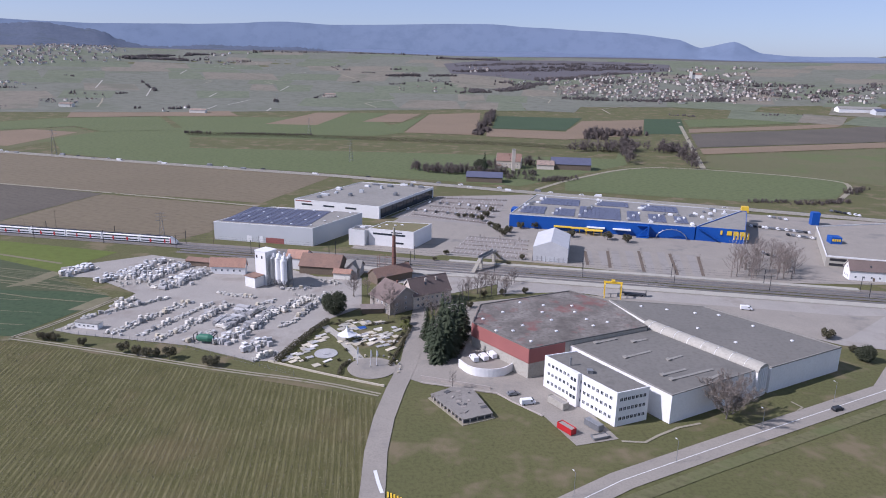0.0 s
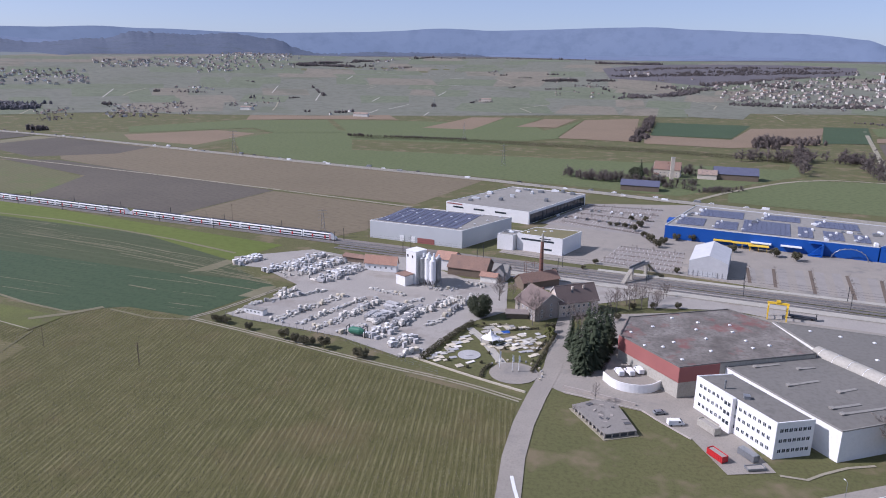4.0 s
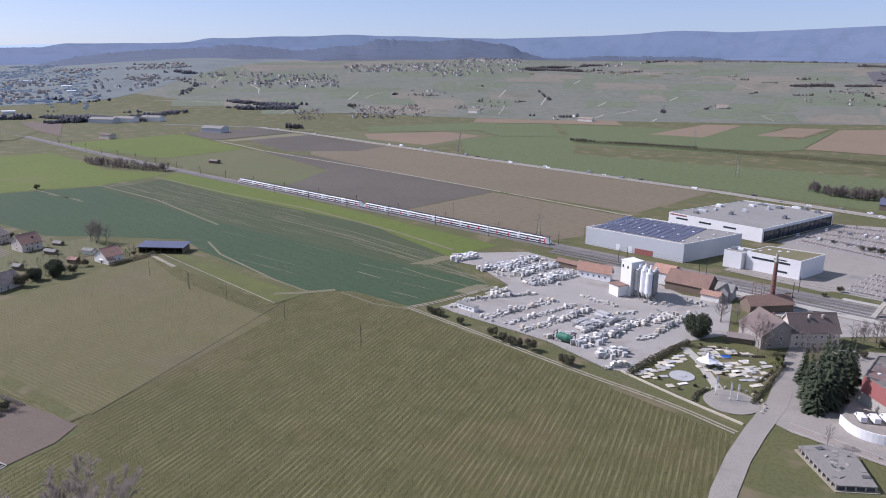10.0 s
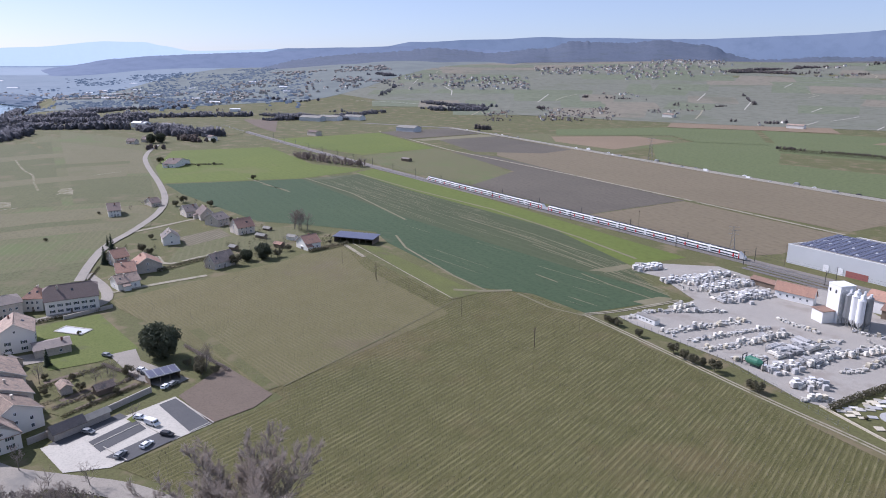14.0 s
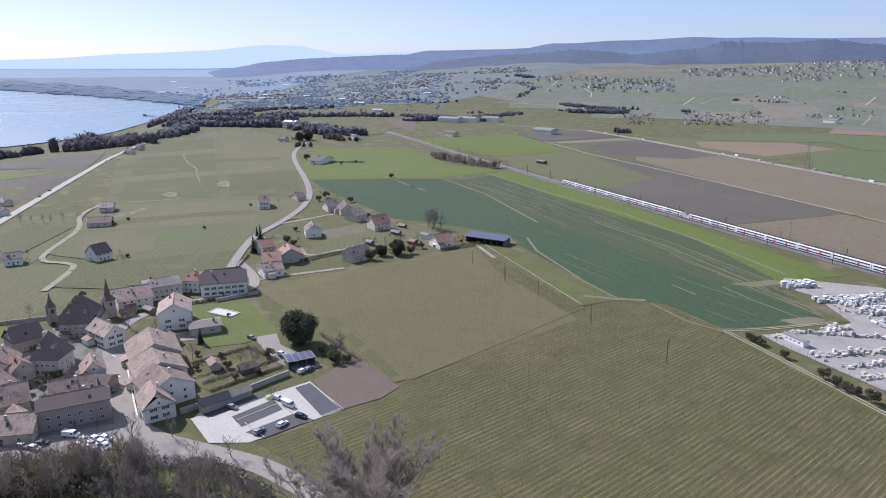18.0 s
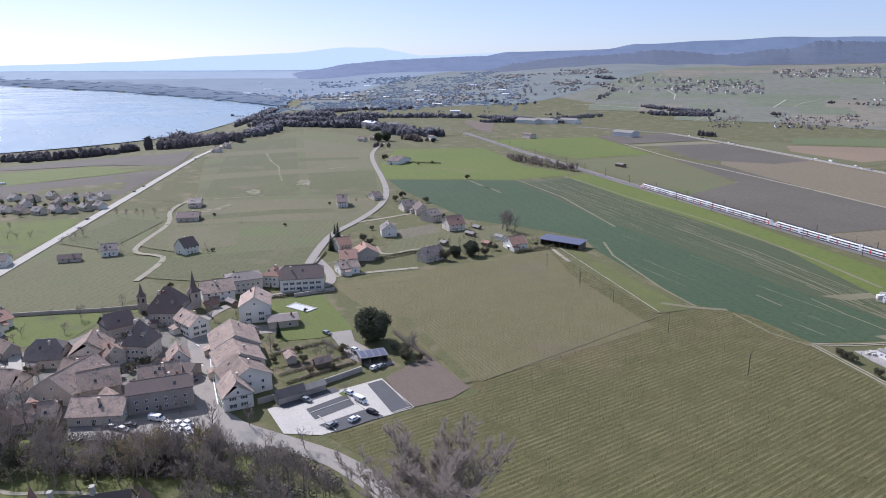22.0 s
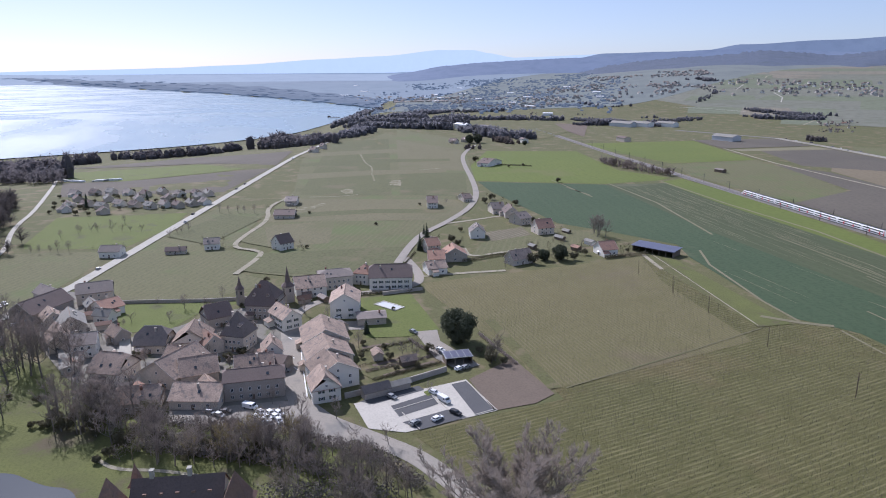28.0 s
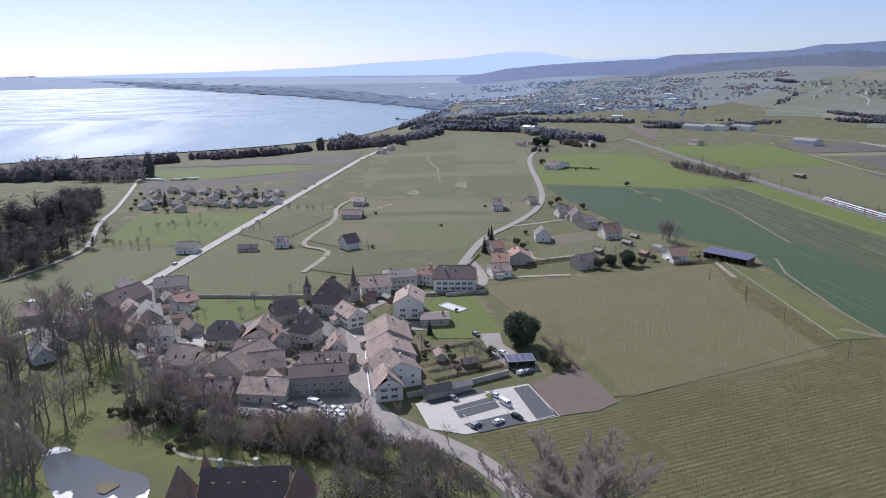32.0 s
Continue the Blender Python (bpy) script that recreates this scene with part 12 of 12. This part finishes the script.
# hamlet beyond the vineyard
HAM = [
    ((-399.4, 125.5), (-381.3, 121.3), (-378.3, 132.0), 5, 3.5, WHITERENDER, TILEORANGE, "c", "white house with an orange tiled roof"),
    ((-401.0, 135.3), (-386.3, 132.2), (-389.9, 148.9), 5, 4.5, RENDER, TILEORANGE, "a", "pinkish house with a salmon tiled roof"),
    ((-423.7, 133.1), (-408.9, 130.0), (-409.2, 139.6), 6, 3.5, RENDER, TILEORANGE, "c", "red-walled house beside dark conifers"),
    ((-375.3, 118.7), (-362.7, 115.4), (-362.7, 128.3), 4.5, 3.0, WHITERENDER, TILE, "c", "white bungalow with a pinkish roof"),
    ((-451.3, 174.0), (-437.8, 170.1), (-431.4, 180.0), 5.5, 4.0, WHITERENDER, SLATE, "a", "white gabled chalet with a grey roof"),
    ((-374.1, 170.0), (-363.8, 169.1), (-367.2, 185.2), 4.5, 4.5, RENDER, TILE, "c", "farmhouse with a broad brown roof"),
    ((-444.0, 222.7), (-430.1, 218.8), (-429.8, 232.8), 6, 5.0, RENDER, TILEORANGE, "c", "large house with a light new roof"),
    ((-478.1, 225.8), (-462.6, 220.4), (-465.6, 231.8), 6, 3.5, RENDER, SLATE, "c", "grey house at the edge of the wheat"),
    ((-524.7, 221.6), (-508.6, 217.4), (-507.6, 229.1), 5, 4.0, RENDER, SLATE, "c", "house with a grey roof among shrubs"),
    ((-508.8, 224.8), (-491.4, 220.5), (-492.4, 232.4), 5, 4.5, RENDER, TILEDARK, "a", "house with a dark roof and white gable"),
    ((-376.9, 236.2), (-364.2, 230.4), (-363.6, 242.4), 5, 4.0, WHITERENDER, TILEORANGE, "c", "white house with a red roof beside the field"),
    ((-572.0, 180.4), (-548.9, 174.2), (-546.1, 183.7), 6, 4.0, WHITERENDER, TILEDARK, "c", "lone white house in the vineyard"),
    ((-581.0, 218.4), (-564.9, 213.5), (-565.0, 222.5), 4, 3.0, RENDER, TILEDARK, "c", "small dark-roofed house by the road"),
    ((-459.0, 35.8), (-448.0, 41.6), (-452.6, 51.0), 6, 5.0, WHITERENDER, TILEDARK, "c", "white house with a dark roof in the vineyards"),
    ((-478.9, -7.1), (-468.3, -5.5), (-467.4, 4.3), 5, 3.0, WHITERENDER, SLATE, "c", "long white house beside the lane"),
    ((-482.6, -71.0), (-470.8, -68.8), (-467.2, -56.1), 5, 3.0, WHITERENDER, SLATE, "c", "white house beside the orchard"),
    ((-471.3, -30.4), (-464.6, -29.4), (-462.6, -16.6), 3, 2.0, RENDER, TILEDARK, "c", "low house half sunk behind hedges"),
    ((-621.7, 63.4), (-604.4, 62.5), (-601.5, 72.1), 5, 3.0, RENDER, SLATE, "c", "house among the vineyards"),
    ((-568.6, 48.2), (-551.7, 47.5), (-547.1, 63.4), 4, 3.0, RENDER, TILEDARK, "c", "farmstead among the vineyards"),
    ((-815.1, 323.4), (-779.5, 310.9), (-765.3, 321.6), 5, 4.0, WHITERENDER, TILEDARK, "c", "white house at the meadow's edge"),
]
for a, b, c, e, r, wm, rm, rd, label in HAM:
    if "vineyards" in label or "lane" in label or "orchard" in label or "hedges" in label:
        a, b, c = Vector(a), Vector(b), Vector(c)
        a, c, e, r = b + (a - b) * 0.9, b + (c - b) * 0.95, e * 0.85, r * 0.95
    else:
        a, b, c = Vector(a), Vector(b), Vector(c)
        a, c, e = b + (a - b) * 0.88, b + (c - b) * 0.88, e * 0.86
    house3("hamlet_house", a, b, c, e, r, wm, rm, label, rd, rows=(1.1, 3.6), n=(3, 1), shut=False)
for p, l, label in (((-1006, 143), 14, "house at the end of the lake road"), ((-1045, 163), 10, "small house at the end of the lake road"), ((-1044, 368), 16, "house on the crest among trees"), ((-1054, 393), 10, "small house on the crest among trees")):
    house("hamlet_house", p, 20, l, 8, 4.5, 3.5, RENDER, TILEDARK, label, n=(3, 1), shut=False)
ROWH = ((-672.8, -121.1), (-667.7, -107.2), (-651.0, -93.9), (-658.3, -80.2), (-648.1, -67.1), (-638.6, -54.2), (-640.7, -42.2), (-634.6, -31.2), (-639.8, -20.1), (-642.1, -8.6), (-706.2, -118.9), (-695.2, -91.8), (-681.4, -64.9), (-675.5, -38.9), (-670.9, -13.9), (-742, -128), (-740, -110), (-738, -95), (-723, -78), (-707, -62), (-714, -47), (-692, -31), (-692, -16), (-687, -5), (-650, -120), (-630, -88))
for i, p in enumerate(ROWH):
    house("lakeside_house", p, 10 + (i * 37) % 40, 10, 7.5, 3.2, 2.8, WHITERENDER if i % 3 == 0 else RENDER, (SLATE, TILEDARK, ROOFPALE)[i % 3], "pale house in a row near the lake", group="row of houses near the lake", n=(2, 0), shut=False)
    tree("bush", (p[0] + 9, p[1] - 6), 4)
for p in ((-708, -113), (-733, -69), (-734, -42), (-710, -23), (-683, -130), (-672, -11), (-655, -105), (-700, -80), (-660, -30), (-628, -105)):
    tree("bush", p, 5)
for p, h in (((-661, -101), 11), ((-690, -105), 10), ((-663, -52), 12), ((-652, -15), 9)):
    tree("conifer", p, h)
sa, sb = Vector((-371.2, 256.9)), Vector((-346.7, 269.7))
sd_ = sb - sa
ob = thing("machine_shed", (sa.x, sa.y, 0), math.degrees(math.atan2(sd_.y, sd_.x)), "long open machine shed with a dark blue panelled roof", "shed")
Ls = sd_.length
bm = bmesh.new()
v = [bm.verts.new(p) for p in ((-1, -1, 3.6), (Ls + 1, -1, 3.6), (Ls + 1, 11, 4.6), (-1, 11, 4.6), (-1, -1, 3.85), (Ls + 1, -1, 3.85), (Ls + 1, 11, 4.85), (-1, 11, 4.85))]
for f in ((0, 3, 2, 1), (4, 5, 6, 7), (0, 1, 5, 4), (1, 2, 6, 5), (2, 3, 7, 6), (3, 0, 4, 7)):
    bm.faces.new([v[i] for i in f])
part("roof", bm, PANEL, ob)
part("back_wall", boxes((0, Ls, 10, 10.3, 0, 4.4)), WOOD, ob)
for x in (0, Ls - 0.3):
    part("end_wall", boxes((x, x + 0.3, 0, 10, 0, 3.6)), WOOD, ob)
for k in range(7):
    x = k * (Ls - 0.3) / 6
    part("post", boxes((x, x + 0.3, -0.3, 0, 0, 3.6)), WOOD, ob)
for p, h, k in (((-413.7, 257.5), 17, "bare3"), ((-419.2, 256.4), 15, "bare"), ((-409.5, 260.5), 14, "bare3"), ((-416.0, 260.0), 16, "bare2"), ((-411.0, 255.0), 15, "bare"), ((-421.5, 259.0), 12, "bare3"), ((-366.9, 202.0), 11, "round"), ((-369.6, 192.1), 8, "round"), ((-364.6, 210.1), 6, "bush"), ((-365.7, 182.8), 8, "bush"), ((-372.0, 221.9), 5, "bush"), ((-393.6, 232.3), 6, "orchard"), ((-403.3, 225.4), 6, "orchard"), ((-420.0, 127.8), 12, "conifer"), ((-440.6, 139.2), 14, "conifer"), ((-432.8, 154.9), 6, "bush"), ((-423.0, 155.4), 5, "bush"), ((-461.4, 171.4), 4, "bush"), ((-557.1, 230.0), 6, "bush"), ((-567.7, 241.3), 7, "bush"), ((-537.7, 250.4), 6, "bush"), ((-472.6, 234.6), 5, "bush"), ((-364.6, 164.2), 5, "bare"), ((-369.2, 251.6), 3, "bush"), ((-566.9, 197.0), 5, "orchard"), ((-576.7, 211.0), 5, "orchard"), ((-566.0, 172.5), 3, "bush"), ((-448.8, 52.9), 4, "orchard"), ((-450.3, 58.8), 3, "bush"), ((-502.2, 118.1), 3, "bush"), ((-555.2, 64.2), 4, "bush"), ((-563.5, 77.0), 3, "bush"), ((-1055, 418), 18, "conifer"), ((-1033, 400), 16, "round"), ((-1029, 412), 16, "round"), ((-815.3, 323.6), 9, "bush"), ((-975, 468), 8, "round"), ((-634.2, 344.0), 6, "bush"), ((-755.8, 342.8), 4, "bush"), ((-759.6, 362.6), 4, "bush"), ((-460.3, 143.3), 8, "conifer")):
    tree(k, p, h)
hedge("hamlet_hedge", [(-382.9, 144.5), (-389.0, 171.1), (-384.6, 176.8)], 2.2, 2.2, HEDGEMAT, "dark clipped hedge along a lane", 1.4, 81)
hedge("hamlet_hedge", [(-359.1, 229.7), (-359.0, 258.6)], 2.5, 2.2, HEDGEMAT, "dark clipped hedge before the white house", 1.4, 82)
hedge("hill_hedge", [(-414.0, 122.5), (-387.9, 107.7)], 1.2, 1.4, HEDGEMAT, "dark hedge beside the hill road", 1.4, 83)
hedge("meadow_hedge", [(-785.7, 330.3), (-752.2, 370.0)], 2.2, 2.5, HEDGEMAT, "dark hedge across the meadow", 1.8, 84)
# shrubs, hutches and stacks in the gardens of the hamlet
SH = ([], [])
for q, n in (([(-417.9, 201.9), (-399.2, 239.6), (-363.2, 215.0), (-365.7, 182.8)], 46), ([(-595.3, 248.3), (-531.8, 252.9), (-498.5, 235.0), (-557.8, 227.7)], 16), ([(-452.1, 140.8), (-444.5, 167.4), (-407.7, 155.6), (-389.3, 121.3)], 16), ([(-394.7, 255.6), (-384.7, 263.8), (-364.1, 250.2), (-364.3, 234.8)], 10), ([(-455.2, 226.2), (-458.0, 250.4), (-422.6, 244.5), (-422.5, 214.6)], 12), ([(-514.6, -78.5), (-508.9, -58.8), (-478.5, -52.3), (-484.8, -74.7)], 10), ([(-503.4, -7.7), (-497.7, 12.1), (-466.5, 12.8), (-472.4, -7.7)], 10), ([(-481.1, 39.0), (-470.5, 57.7), (-443.3, 56.0), (-448.9, 36.0)], 10), ([(-741.1, -135.0), (-688.5, -7.6), (-619.3, -7.6), (-642.1, -118.4)], 60), ([(-611.7, 46.1), (-590.0, 73.4), (-553.9, 68.7), (-561.8, 41.8)], 8)):
    q = [Vector(p) for p in q]
    for k in range(n):
        u, v = rnd.random(), rnd.random()
        p = q[0].lerp(q[1], u).lerp(q[3].lerp(q[2], u), v)
        tuft(*SH, rnd, p.x, p.y, terrain(p.x, p.y) - 0.5, rnd.uniform(2.0, 5.0), 36)
tagged(soup("garden_shrubs", *SH, HEDGEMAT), "dark shrubs and hedges in the gardens", "shrubs", "", "stuff")
for p, w, d, h, wm, rm in (((-399.3, 195.9), 5, 3.5, 2.4, WOOD, ROOFPALE), ((-386.5, 220.3), 6, 4, 2.4, WOOD, TILEORANGE), ((-397.1, 236.3), 7, 4, 2.6, WHITERENDER, ROOFPALE), ((-416.5, 224.1), 8, 3, 2.2, WOOD, ROOFPALE), ((-369.7, 230.3), 4, 3, 2.2, WOOD, WHITEMETAL), ((-517.2, 218.7), 7, 4, 2.6, WHITERENDER, WHITEMETAL), ((-432.9, 239.2), 6, 3, 1.6, WOOD, ROOFPALE)):
    house("garden_hut", p, 15, w, d, h, 1.0, wm, rm, "small garden hut among shrubs", "hut", n=(0, 0), chimneys=0)
strip("lane_hamlet", rounded([(-488.2, 166.7), (-493.3, 192.4), (-501.6, 224.3), (-491.3, 229.2)]), 3.5, PATH, 0.25, 12)
strip("lane_hamlet", rounded([(-415.0, 156.4), (-391.7, 151.5), (-395.3, 173.8), (-399.5, 195.2)]), 3.0, PATH, 0.25, 12)
strip("shed_court", [(-362.0, 257.5), (-349.7, 254.1), (-327.2, 247.6)], 2.6, PATH, 0.25, 12)
# orchards by the lake road
for a, b, n in (((-556.7, -92.2), (-542.0, -41.3), 7), ((-539.6, -101.5), (-589.5, -53.0), 5), ((-498.8, -112.9), (-493.7, -83.1), 5), ((-596.0, 8.8), (-579.0, 40.9), 5), ((-518.5, -28.0), (-539.7, -11.9), 4), ((-491.7, -169.7), (-509.6, -150.9), 5)):
    for k in range(n):
        q = Vector(a).lerp(Vector(b), (k + rnd.uniform(-0.2, 0.2)) / n)
        tree("orchard" if n != 5 else "bare", q, rnd.uniform(6, 9))
# white vans parked along the shore fields
for a, b, n in (((-901.4, -156.9), (-869.0, -130.7), 7), ((-866.8, -121.1), (-865.3, -90.3), 9)):
    for k in range(n):
        far_car(Vector(a).lerp(Vector(b), (k + rnd.uniform(-0.2, 0.2)) / n), rnd.uniform(60, 120), rnd.choice(("white", "white", "grey")), rnd.choice(("van", "van", "car")), 0.3)
# vehicles on the motorway and the lake road
MOT = [Vector(p) for p in ((-905, 893), (-766, 860), (-330.2, 730.8), (-103.0, 669.5), (57.5, 612.2), (249.7, 551.8))]
dm = densify(MOT, 16.0)
for i, q in enumerate(dm[:-1]):
    if rnd.random() < 0.62:
        d = dm[i + 1] - q
        nrm = Vector((-d.y, d.x)).normalized()
        lane = rnd.choice((-5.2, -2.4, 2.4, 5.2))
        far_car(q + nrm * lane + d * rnd.random(), math.degrees(math.atan2(d.y, d.x)) + (180 if lane > 0 else 0), rnd.choice(("white", "grey", "white", "black", "grey")), rnd.choice(("car", "car", "van")), 0.34)
LAK = densify([(-367.7, -97.5), (-410.3, -74.2), (-564.0, -20.9), (-968, 119)], 30.0)
for i, q in enumerate(LAK[:-1]):
    if rnd.random() < 0.4:
        d = LAK[i + 1] - q
        nrm = Vector((-d.y, d.x)).normalized()
        far_car(q + nrm * rnd.choice((-2.4, 2.4)), math.degrees(math.atan2(d.y, d.x)), rnd.choice(("white", "grey", "black")), "car", 0.3)


def pylon(at, h, label="slender steel lattice pylon in the fields"):
    at = on(at)
    ob = thing("pylon", at, 20, label, "pylon", "pylons in the plain")
    bm = bmesh.new()
    w = h * 0.09
    for sx in (-1, 1):
        for sy in (-1, 1):
            tube(bm, (sx * w, sy * w, 0), (sx * 0.3, sy * 0.3, h), 0.12, 0.06, 4)
    for k in range(7):
        z0, z1 = h * k / 7, h * (k + 1) / 7
        f0, f1 = w + (0.3 - w) * k / 7, w + (0.3 - w) * (k + 1) / 7
        for s in (-1, 1):
            tube(bm, (-f0, s * f0, z0), (f1, s * f1, z1), 0.06, 0.06, 3)
            tube(bm, (s * f0, f0, z0), (s * f1, -f1, z1), 0.06, 0.06, 3)
    part("lattice", bm, GREYMETAL, ob)
    for k, z in enumerate((0.72, 0.84, 0.95)):
        part("cross_arm", tube(bmesh.new(), (-h * 0.16, 0, h * z), (h * 0.16, 0, h * z), 0.1, 0.1, 4), GREYMETAL, ob)
    return ob


for p, h in (((-425.2, 751.9), 30), ((-174.4, 415.5), 19), ((-377, 1569), 24), ((-197, 1010), 26), ((-104.5, 767.8), 24)):
    pylon(p, h)


def pole(at, h, label="plain wooden pole standing in the field"):
    at = on(at)
    if "pole" in TREES:
        return copy_thing(TREES["pole"], pose(*at) @ Matrix.Diagonal((1, 1, h / 9.0, 1)))
    ob = thing("wooden_pole", at, 0, label, "pole", "poles across the fields")
    part("shaft", tube(bmesh.new(), (0, 0, -0.3), (0, 0, 9.0), 0.12, 0.08, 7), WOOD, ob)
    part("crossbar", boxes((-0.8, 0.8, -0.06, 0.06, 8.3, 8.45)), WOOD, ob)
    TREES["pole"] = ob
    return ob


for p, h in (((-289.3, 226.4), 9), ((-256.7, 222.7), 9), ((-324.4, 229.5), 8), ((-166.1, 212.2), 9), ((-249.0, 431.6), 15), ((-141.9, 412.9), 14), ((-268.3, 429.9), 9), ((-285.0, 223.7), 9), ((-214.2, 218.3), 9), ((-167.7, 214.5), 9)):
    pole(p, h)
